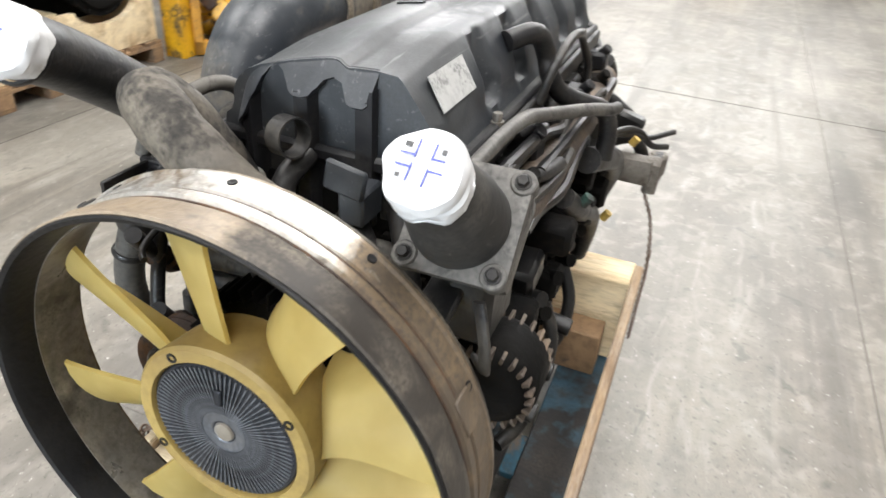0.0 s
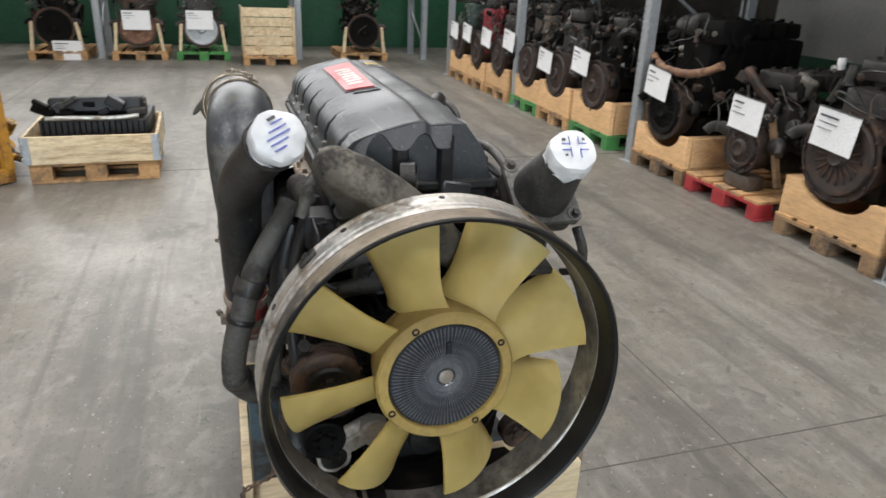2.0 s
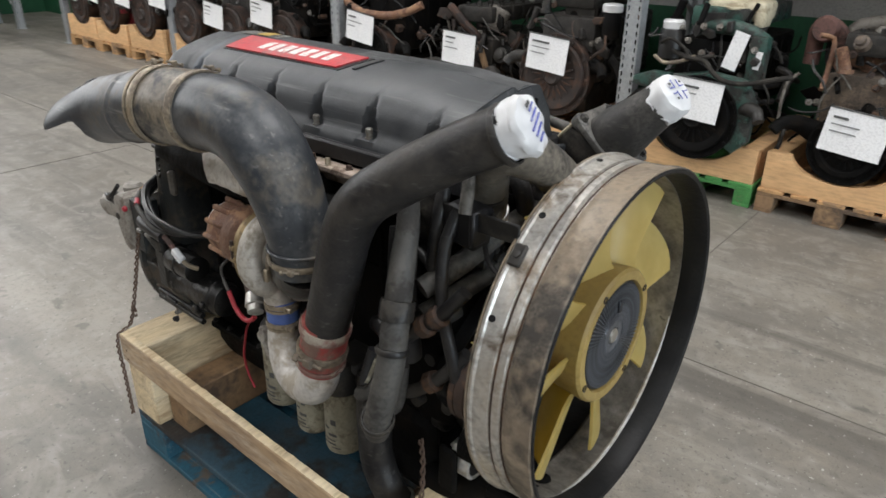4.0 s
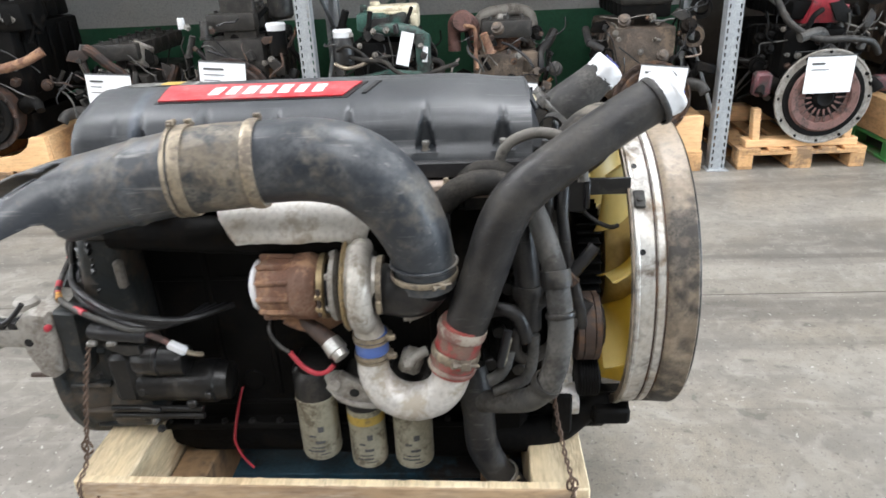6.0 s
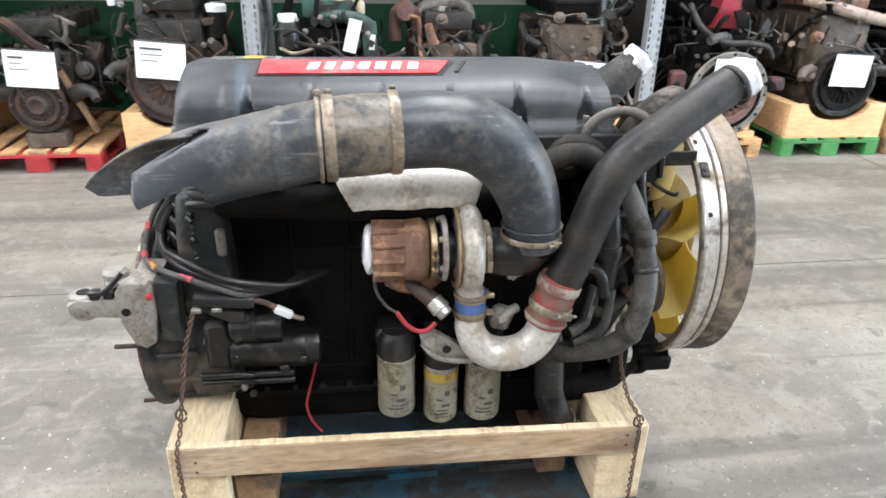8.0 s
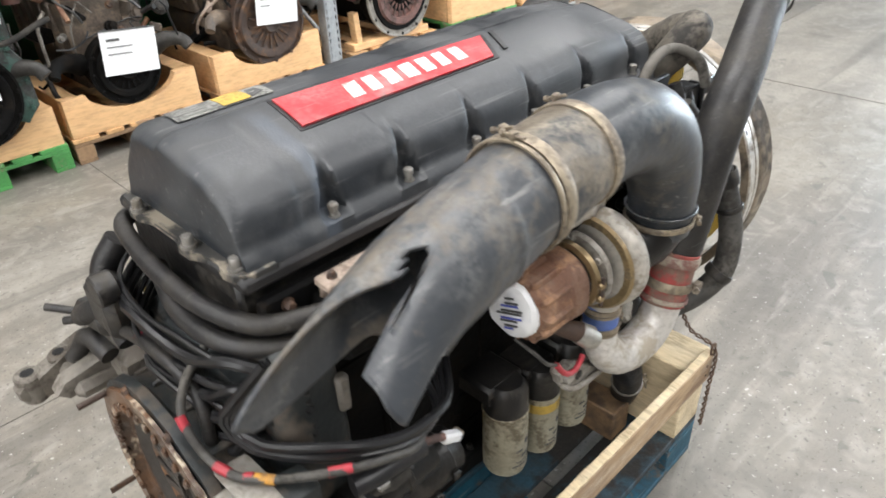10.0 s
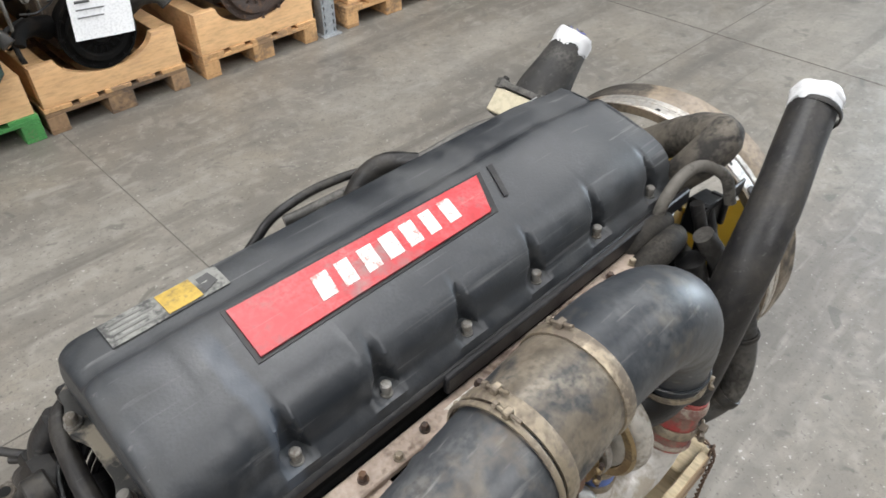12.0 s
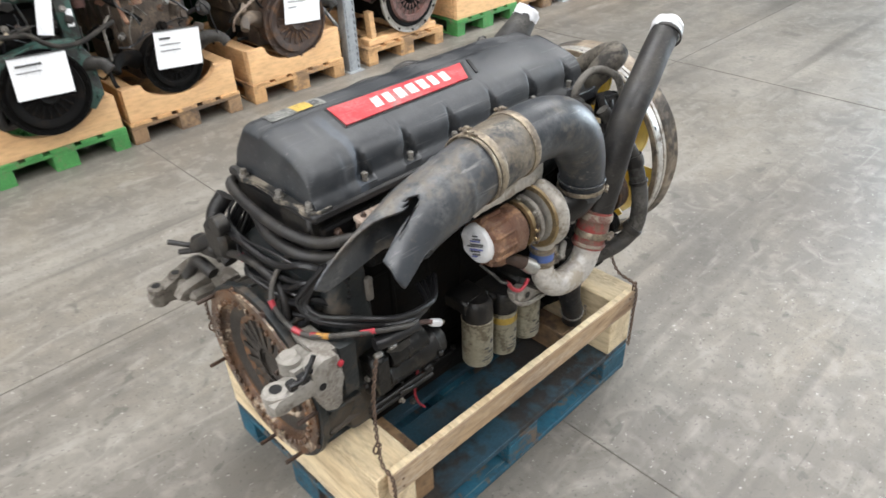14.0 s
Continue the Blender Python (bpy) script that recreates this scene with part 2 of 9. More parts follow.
M_intake = surface("dusty_intake_rubber", (0.026, 0.030, 0.036), (0.055, 0.059, 0.065), 0.37, dirt=(0.115, 0.098, 0.078), dirt_cover=0.27, dirt_scale=9, bump=0.12, scale=4, spec=0.45, edge=0.07, film=((0.25, 0.25, 0.245), 0.36, 8.0), scratch=((0.25, 0.245, 0.235), 0.5))
M_elbow = surface("dark_intake_rubber", (0.020, 0.024, 0.030), (0.032, 0.037, 0.044), 0.36, dirt=(0.11, 0.098, 0.08), dirt_cover=0.16, dirt_scale=9, bump=0.12, scale=5, spec=0.45, edge=0.08, film=((0.22, 0.22, 0.215), 0.32, 7.0), scratch=((0.2, 0.195, 0.19), 0.5))
M_sleeve = surface("dusty_sleeve", (0.20, 0.165, 0.12), (0.075, 0.063, 0.049), 0.34, dirt=(0.024, 0.027, 0.030), dirt_cover=0.47, dirt_scale=8, scale=4.5, edge=0.05, film=((0.44, 0.39, 0.31), 0.5, 10.0))
M_clampold = surface("tarnished_clamp", (0.38, 0.32, 0.235), (0.25, 0.21, 0.155), 0.45, 0.6, dirt=(0.13, 0.105, 0.08), dirt_cover=0.4, dirt_scale=14)
M_fabric = surface("dirty_cloth_hose", (0.055, 0.047, 0.038), (0.095, 0.082, 0.065), 0.7, dirt=(0.022, 0.02, 0.018), dirt_cover=0.36, dirt_scale=12, bump=0.5, film=((0.24, 0.21, 0.165), 0.5, 8.0))
M_greyhose = surface("grey_rubber", (0.034, 0.0335, 0.032), (0.055, 0.053, 0.049), 0.6, dirt=(0.022, 0.02, 0.018), dirt_cover=0.38, dirt_scale=12, film=((0.18, 0.165, 0.14), 0.4, 9.0))
M_archhose = surface("dust_grey_rubber", (0.085, 0.078, 0.068), (0.12, 0.11, 0.095), 0.65, dirt=(0.04, 0.036, 0.031), dirt_cover=0.3, dirt_scale=14)
M_fan = surface("yellowed_plastic", (0.70, 0.59, 0.25), (0.60, 0.48, 0.17), 0.36, dirt=(0.40, 0.30, 0.09), dirt_cover=0.34, dirt_scale=3.5, bump=0.0, fine=8, scale=4, edge=0.16, spec=0.45)


def translucent(m, colour, share):
    """Thin plastic that lets some light through."""
    nt = m.node_tree
    out = next(n for n in nt.nodes if n.bl_idname == "ShaderNodeOutputMaterial")
    tr, mx = nt.nodes.new("ShaderNodeBsdfTranslucent"), nt.nodes.new("ShaderNodeMixShader")
    tr.inputs["Color"].default_value = (*colour, 1)
    mx.inputs["Fac"].default_value = share
    nt.links.new(nt.nodes["Principled BSDF"].outputs["BSDF"], mx.inputs[1])
    nt.links.new(tr.outputs["BSDF"], mx.inputs[2])
    nt.links.new(mx.outputs["Shader"], out.inputs["Surface"])


translucent(M_fan, (0.86, 0.66, 0.16), 0.4)
M_hub = surface("yellowed_hub_plastic", (0.40, 0.285, 0.09), (0.34, 0.24, 0.072), 0.36, dirt=(0.25, 0.17, 0.06), dirt_cover=0.2, dirt_scale=6, bump=0.04, edge=0.15)
M_brass = surface("tarnished_brass_steel", (0.40, 0.30, 0.16), (0.28, 0.21, 0.12), 0.38, 0.7, dirt=(0.10, 0.075, 0.05), dirt_cover=0.35, dirt_scale=18)
M_volute = surface("dusty_cast_aluminium", (0.52, 0.49, 0.44), (0.42, 0.395, 0.35), 0.42, 0.35, dirt=(0.22, 0.19, 0.15), dirt_cover=0.3, dirt_scale=13, bump=0.3)
M_bend = surface("dusty_bright_aluminium", (0.66, 0.64, 0.61), (0.54, 0.52, 0.49), 0.4, 0.4, dirt=(0.36, 0.32, 0.26), dirt_cover=0.32, dirt_scale=12, bump=0.25)
M_disc = surface("fan_clutch_metal", (0.36, 0.385, 0.43), (0.16, 0.175, 0.20), 0.3, 0.85, dirt=(0.08, 0.085, 0.095), dirt_cover=0.42, dirt_scale=16)
M_boltgrey = surface("dusty_bolt_steel", (0.30, 0.29, 0.27), (0.20, 0.19, 0.175), 0.45, 0.6, dirt=(0.12, 0.105, 0.085), dirt_cover=0.4, dirt_scale=40)
M_discdark = surface("dark_clutch_face", (0.050, 0.056, 0.068), (0.026, 0.030, 0.037), 0.36, 0.6, dirt=(0.018, 0.018, 0.02), dirt_cover=0.4, dirt_scale=20)
M_zinc = surface("zinc_steel", (0.55, 0.55, 0.53), (0.42, 0.41, 0.38), 0.38, 0.85, dirt=DUST, dirt_cover=0.25)
M_galv = surface("galvanised_steel", (0.46, 0.48, 0.49), (0.36, 0.38, 0.40), 0.5, 0.55, scale=20, bump=0.1)
M_ring = surface("worn_white_ring", (0.66, 0.645, 0.61), (0.52, 0.50, 0.46), 0.34, 0.75, dirt=(0.10, 0.079, 0.058), dirt_cover=0.29, dirt_scale=8, bump=0.3, edge=0.07, film=((0.36, 0.25, 0.14), 0.5, 9.0), side_patch=((0, 1, -0.6), -0.56, -0.38))
M_ringdark = surface("sooty_ring", (0.31, 0.245, 0.172), (0.17, 0.135, 0.10), 0.38, dirt=(0.036, 0.031, 0.026), dirt_cover=0.40, dirt_scale=4, bump=0.35, edge=0.05, film=((0.40, 0.34, 0.26), 0.3, 14.0), side_patch=((0, 1, -0.6), -0.68, -0.46))
M_lining = surface("stained_ring_lining", (0.36, 0.345, 0.318), (0.21, 0.198, 0.178), 0.30, 0.5, dirt=(0.06, 0.054, 0.046), dirt_cover=0.42, dirt_scale=6, edge=0.09, film=((0.50, 0.47, 0.42), 0.4, 14.0))
M_rubber = surface("ring_rubber", (0.007, 0.007, 0.0078), (0.012, 0.012, 0.0125), 0.42, dirt=(0.045, 0.042, 0.038), dirt_cover=0.08, dirt_scale=9, spec=0.25, film=((0.20, 0.19, 0.17), 0.03, 12.0), edge=0.0)
M_dullred = surface("dull_red_brown_iron", (0.17, 0.085, 0.07), (0.12, 0.062, 0.052), 0.7, dirt=(0.06, 0.04, 0.035), dirt_cover=0.3, dirt_scale=12, bump=0.4)
M_rust = surface("rusted_iron", (0.17, 0.075, 0.04), (0.10, 0.048, 0.03), 0.7, dirt=(0.27, 0.15, 0.085), dirt_cover=0.35, dirt_scale=14, bump=0.6, fine=140, film=((0.36, 0.25, 0.18), 0.4, 10.0))
M_rustbright = surface("flaking_rust", (0.040, 0.029, 0.023), (0.10, 0.056, 0.034), 0.30, dirt=(0.46, 0.385, 0.29), dirt_cover=0.27, dirt_scale=10, bump=0.7, scale=12, edge=0.035, film=((0.33, 0.15, 0.055), 0.45, 6.0))
M_darkrust = surface("brown_iron", (0.062, 0.036, 0.025), (0.036, 0.024, 0.019), 0.65, dirt=(0.11, 0.06, 0.033), dirt_cover=0.33, dirt_scale=16, bump=0.5)
M_tan = surface("sooty_tan_iron", (0.40, 0.32, 0.26), (0.30, 0.23, 0.18), 0.7, dirt=(0.14, 0.10, 0.075), dirt_cover=0.35, dirt_scale=14, bump=0.5, film=((0.55, 0.47, 0.42), 0.5, 9.0))
M_shield = surface("heat_shield", (0.86, 0.84, 0.80), (0.76, 0.73, 0.68), 0.4, 0.0, dirt=(0.52, 0.47, 0.40), dirt_cover=0.28, dirt_scale=12)
M_greycast = surface("grey_cast_iron", (0.34, 0.32, 0.29), (0.235, 0.22, 0.195), 0.55, 0.15, dirt=(0.13, 0.11, 0.09), dirt_cover=0.36, dirt_scale=12, bump=0.5, film=((0.46, 0.44, 0.40), 0.5, 12.0))
M_clutchface = surface("dusty_dark_steel", (0.060, 0.052, 0.045), (0.035, 0.031, 0.028), 0.5, 0.3, dirt=(0.12, 0.075, 0.045), dirt_cover=0.25, dirt_scale=10)
M_browncast = surface("dirty_cast_iron", (0.21, 0.19, 0.165), (0.14, 0.127, 0.108), 0.6, 0.15, dirt=(0.08, 0.068, 0.055), dirt_cover=0.36, dirt_scale=14, bump=0.5)
M_greencast = surface("slate_painted_housing", (0.018, 0.022, 0.024), (0.028, 0.031, 0.031), 0.5, dirt=(0.075, 0.062, 0.05), dirt_cover=0.34, dirt_scale=9, bump=0.4, spec=0.35)
M_red = surface("red_badge", (0.50, 0.022, 0.032), (0.43, 0.020, 0.028), 0.4, dirt=(0.26, 0.12, 0.12), dirt_cover=0.16, dirt_scale=11, bump=0.05, edge=0.08, film=((0.42, 0.27, 0.26), 0.35, 12.0), scratch=((0.6, 0.45, 0.42), 0.4))
M_white = surface("worn_white_print", (0.74, 0.73, 0.70), (0.66, 0.65, 0.62), 0.5, dirt=(0.50, 0.22, 0.2), dirt_cover=0.25, dirt_scale=40, bump=0.05)
M_silicone_red = surface("red_silicone", (0.34, 0.038, 0.034), (0.26, 0.032, 0.03), 0.5, dirt=(0.15, 0.085, 0.065), dirt_cover=0.36, dirt_scale=14, film=((0.30, 0.22, 0.17), 0.4, 16.0))
M_silicone_dirty = surface("dusty_silicone", (0.22, 0.12, 0.10), (0.17, 0.085, 0.07), 0.6, dirt=(0.30, 0.26, 0.21), dirt_cover=0.42, dirt_scale=20)
M_blue = surface("blue_silicone", (0.07, 0.13, 0.40), (0.09, 0.15, 0.36), 0.5, bump=0.05)
M_wrap = surface("white_wrap", (0.72, 0.72, 0.72), (0.64, 0.65, 0.67), 0.3, bump=0.5, fine=18)
M_ink = surface("blue_ink", (0.07, 0.09, 0.38), (0.10, 0.12, 0.42), 0.5, bump=0)
M_faint = surface("faint_print", (0.15, 0.15, 0.14), (0.19, 0.19, 0.18), 0.6, bump=0)
M_print = surface("dark_print", (0.06, 0.06, 0.06), (0.09, 0.09, 0.09), 0.7, bump=0)
M_filter = surface("cream_filter_paint", (0.38, 0.355, 0.27), (0.31, 0.285, 0.21), 0.45, dirt=(0.13, 0.11, 0.075), dirt_cover=0.32, dirt_scale=16, film=((0.16, 0.14, 0.10), 0.5, 10.0))
M_yellowtape = surface("yellow_label", (0.50, 0.34, 0.06), (0.40, 0.27, 0.06), 0.5, dirt=(0.20, 0.15, 0.07), dirt_cover=0.3, dirt_scale=24, bump=0.05)
M_label = surface("silver_label", (0.46, 0.46, 0.45), (0.38, 0.38, 0.37), 0.35, dirt=(0.20, 0.20, 0.195), dirt_cover=0.2, dirt_scale=24, bump=0.05)
M_sticker = surface("pale_sticker", (0.26, 0.26, 0.24), (0.18, 0.18, 0.168), 0.45, dirt=(0.06, 0.06, 0.058), dirt_cover=0.45, dirt_scale=20, bump=0.05)
M_redwire = surface("red_cable", (0.42, 0.03, 0.05), (0.34, 0.03, 0.04), 0.4, bump=0)
M_wire = surface("rusty_wire", (0.12, 0.075, 0.05), (0.08, 0.05, 0.035), 0.75)
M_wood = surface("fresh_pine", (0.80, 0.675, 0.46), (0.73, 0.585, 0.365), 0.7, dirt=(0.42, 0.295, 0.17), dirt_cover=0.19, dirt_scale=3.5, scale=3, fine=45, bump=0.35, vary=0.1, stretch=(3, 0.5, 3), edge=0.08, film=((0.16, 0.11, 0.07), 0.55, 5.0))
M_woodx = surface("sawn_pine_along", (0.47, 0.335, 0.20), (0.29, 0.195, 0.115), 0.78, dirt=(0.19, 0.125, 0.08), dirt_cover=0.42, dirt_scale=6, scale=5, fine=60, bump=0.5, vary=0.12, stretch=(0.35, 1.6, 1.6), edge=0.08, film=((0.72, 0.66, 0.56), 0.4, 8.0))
M_board = surface("sawn_pine_board", (0.78, 0.50, 0.255), (0.70, 0.415, 0.195), 0.72, dirt=(0.45, 0.285, 0.165), dirt_cover=0.17, dirt_scale=2.5, scale=2.5, fine=26, bump=0.3, vary=0.14, stretch=(0.5, 1, 2.4), edge=0.1, film=((0.28, 0.17, 0.10), 0.4, 7.0))
M_woodold = surface("old_pallet_wood", (0.30, 0.19, 0.10), (0.22, 0.135, 0.075), 0.85, dirt=(0.12, 0.085, 0.06), dirt_cover=0.35, dirt_scale=5, fine=50, bump=0.5, vary=0.2)
M_pallet = surface("pallet_wood", (0.55, 0.33, 0.15), (0.44, 0.25, 0.11), 0.8, dirt=(0.24, 0.155, 0.09), dirt_cover=0.3, dirt_scale=6, fine=50, bump=0.45, vary=0.2)
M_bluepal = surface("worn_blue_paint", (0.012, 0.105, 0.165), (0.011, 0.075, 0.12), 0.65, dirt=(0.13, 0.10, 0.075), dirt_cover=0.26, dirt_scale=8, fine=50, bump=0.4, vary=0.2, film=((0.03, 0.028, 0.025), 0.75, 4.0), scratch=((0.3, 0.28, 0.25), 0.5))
M_bluedeck = surface("dark_blue_boards", (0.016, 0.062, 0.095), (0.010, 0.038, 0.058), 0.6, dirt=(0.016, 0.015, 0.014), dirt_cover=0.42, dirt_scale=4, bump=0.4, vary=0.15, film=((0.10, 0.075, 0.055), 0.25, 9.0))
M_greenpal = surface("green_pallet_paint", (0.07, 0.28, 0.07), (0.05, 0.21, 0.055), 0.7, dirt=(0.18, 0.17, 0.10), dirt_cover=0.25, dirt_scale=8, bump=0.4, vary=0.15)
M_redpal = surface("red_pallet_paint", (0.42, 0.03, 0.035), (0.34, 0.025, 0.03), 0.65, dirt=(0.22, 0.10, 0.08), dirt_cover=0.25, dirt_scale=8, bump=0.4, vary=0.15)
M_yellow = surface("machine_yellow", (0.72, 0.40, 0.015), (0.60, 0.31, 0.015), 0.38, dirt=(0.11, 0.07, 0.025), dirt_cover=0.34, dirt_scale=7, bump=0.3)
M_orange = surface("worn_orange_steel", (0.55, 0.28, 0.04), (0.46, 0.22, 0.03), 0.55, dirt=(0.20, 0.11, 0.05), dirt_cover=0.28, dirt_scale=9)
M_enggreen = surface("engine_green", (0.027, 0.085, 0.066), (0.017, 0.050, 0.040), 0.5, dirt=(0.016, 0.017, 0.015), dirt_cover=0.45, dirt_scale=11, bump=0.5, film=((0.16, 0.17, 0.15), 0.3, 12.0))
M_engred = surface("engine_red", (0.30, 0.018, 0.03), (0.21, 0.016, 0.025), 0.5, dirt=(0.08, 0.03, 0.03), dirt_cover=0.3, dirt_scale=9)
M_maroon = surface("greasy_maroon_paint", (0.10, 0.022, 0.026), (0.055, 0.016, 0.018), 0.55, dirt=(0.03, 0.022, 0.02), dirt_cover=0.42, dirt_scale=12, bump=0.4)
M_engbrown = surface("greasy_brown", (0.085, 0.063, 0.047), (0.05, 0.038, 0.03), 0.6, dirt=(0.15, 0.11, 0.078), dirt_cover=0.3, dirt_scale=10, bump=0.5, film=((0.24, 0.19, 0.14), 0.4, 9.0))
M_enggrey = surface("greasy_grey", (0.034, 0.032, 0.029), (0.018, 0.017, 0.0155), 0.46, 0.25, dirt=(0.013, 0.0115, 0.010), dirt_cover=0.42, dirt_scale=10, bump=0.5, film=((0.15, 0.13, 0.11), 0.3, 11.0))
M_soot = surface("sooty_rust", (0.034, 0.021, 0.016), (0.020, 0.014, 0.012), 0.6, dirt=(0.075, 0.038, 0.024), dirt_cover=0.3, dirt_scale=14, bump=0.5)
M_cream = surface("cream_plastic", (0.58, 0.52, 0.38), (0.50, 0.45, 0.32), 0.45, dirt=(0.34, 0.29, 0.20), dirt_cover=0.25, dirt_scale=14, bump=0.05)
M_paper = surface("white_paper", (0.88, 0.88, 0.88), (0.85, 0.85, 0.86), 0.8, bump=0.02)
M_wallgreen = surface("green_wall_paint", (0.015, 0.10, 0.045), (0.012, 0.082, 0.038), 0.6, bump=0.1, fine=40)
M_wallwhite = surface("off_white_wall", (0.46, 0.45, 0.42), (0.40, 0.39, 0.37), 0.85, scale=1.5, bump=0.1)
M_wallbrown = surface("dark_brown_wall", (0.06, 0.05, 0.04), (0.042, 0.036, 0.03), 0.9, dirt=(0.04, 0.034, 0.028), dirt_cover=0.4, dirt_scale=3, scale=1.5, bump=0.3)
M_tagink = surface("tag_ink", (0.16, 0.16, 0.16), (0.2, 0.2, 0.2), 0.7, bump=0)
M_mattehose = surface("matte_dusty_rubber", (0.014, 0.013, 0.012), (0.022, 0.020, 0.018), 0.75, bump=0.3, spec=0.2, film=((0.11, 0.098, 0.08), 0.5, 14.0))
M_ceiling = surface("grey_ceiling", (0.16, 0.16, 0.16), (0.12, 0.12, 0.12), 0.8, scale=1)


def concrete():
    """Trowelled slab: cloudy tone, wheel smears in three directions, dark scuffs, stains and fine scratches."""
    m = surface("worn_concrete_floor", (0.268, 0.240, 0.199), (0.198, 0.179, 0.148), 0.37, dirt=(0.142, 0.133, 0.119), dirt_cover=0.42, dirt_scale=0.9, scale=0.55, fine=160, bump=0.10, rough_var=0.14, edge=0.12)
    nt = m.node_tree
    bs = nt.nodes["Principled BSDF"]
    N, L = nt.nodes.new, nt.links.new
    co = N("ShaderNodeTexCoord")
    old = bs.inputs["Base Color"].links[0].from_socket
    rough = bs.inputs["Roughness"].links[0].from_socket
    for rot, sc, scale, lo, hi, most, tint, rg, twist in (
            (0.35, (0.7, 1.3, 1), 0.9, 0.44, 0.70, 0.75, (0.145, 0.133, 0.114), 0.46, 1.0), (-0.55, (0.6, 1.5, 1), 1.1, 0.46, 0.72, 0.65, (0.35, 0.327, 0.288), 0.42, 0.6),
            (0.2, (0.6, 1.3, 1), 3.1, 0.47, 0.66, 0.5, (0.15, 0.14, 0.124), 0.45, 0.5), (1.2, (1, 1, 1), 9.0, 0.49, 0.68, 0.5, (0.305, 0.286, 0.253), 0.45, 1.0), (0.7, (1, 1, 1), 26.0, 0.50, 0.68, 0.4, (0.14, 0.13, 0.116), 0.45, 0.3),
            (0.05, (0.16, 1.9, 1), 1.25, 0.54, 0.70, 0.62, (0.085, 0.079, 0.068), 0.42, 1.0), (-0.28, (0.2, 2.4, 1), 1.3, 0.565, 0.68, 0.58, (0.095, 0.088, 0.078), 0.45, 0.8),
            (0.75, (1.6, 30, 1), 1.0, 0.70, 0.76, 0.22, (0.38, 0.365, 0.335), 0.5, 2.0), (-0.9, (1.5, 32, 1), 1.0, 0.68, 0.74, 0.4, (0.09, 0.083, 0.075), 0.5, 2.0),
            (0.4, (1, 1.3, 1), 7.0, 0.64, 0.69, 0.6, (0.08, 0.078, 0.068), 0.35, 0.6), (0.55, (0.9, 3.2, 1), 1.4, 0.58, 0.74, 0.5, (0.34, 0.322, 0.288), 0.5, 3.0), (-0.05, (0.13, 4.2, 1), 1.7, 0.55, 0.68, 0.6, (0.09, 0.083, 0.072), 0.42, 0.6), (0.3, (1, 1.2, 1), 2.6, 0.66, 0.74, 0.55, (0.088, 0.082, 0.072), 0.4, 0.4),
            (0.0, (1, 1, 1), 70.0, 0.60, 0.68, 0.6, (0.075, 0.07, 0.062), 0.5, 0.4), (0.9, (1, 1, 1), 55.0, 0.66, 0.71, 0.7, (0.46, 0.445, 0.41), 0.5, 0.4)):
        mp = N("ShaderNodeMapping")
        mp.inputs["Rotation"].default_value, mp.inputs["Scale"].default_value = (0, 0, rot), sc
        L(co.outputs["Object"], mp.inputs["Vector"])
        nn = N("ShaderNodeTexNoise")
        nn.inputs["Scale"].default_value, nn.inputs["Detail"].default_value, nn.inputs["Distortion"].default_value = scale, 7, twist
        L(mp.outputs["Vector"], nn.inputs["Vector"])
        r = N("ShaderNodeMapRange")
        r.inputs["From Min"].default_value, r.inputs["From Max"].default_value, r.inputs["To Max"].default_value = lo, hi, most
        L(nn.outputs["Fac"], r.inputs["Value"])
        x = N("ShaderNodeMix")
        x.data_type = "RGBA"
        L(r.outputs["Result"], x.inputs["Factor"])
        L(old, x.inputs["A"])
        x.inputs["B"].default_value = (*tint, 1)
        old = x.outputs["Result"]
        g = N("ShaderNodeMix")
        L(r.outputs["Result"], g.inputs["Factor"])
        L(rough, g.inputs["A"])
        g.inputs["B"].default_value = rg
        rough = g.outputs["Result"]
    L(old, bs.inputs["Base Color"])
    L(rough, bs.inputs["Roughness"])
    return m


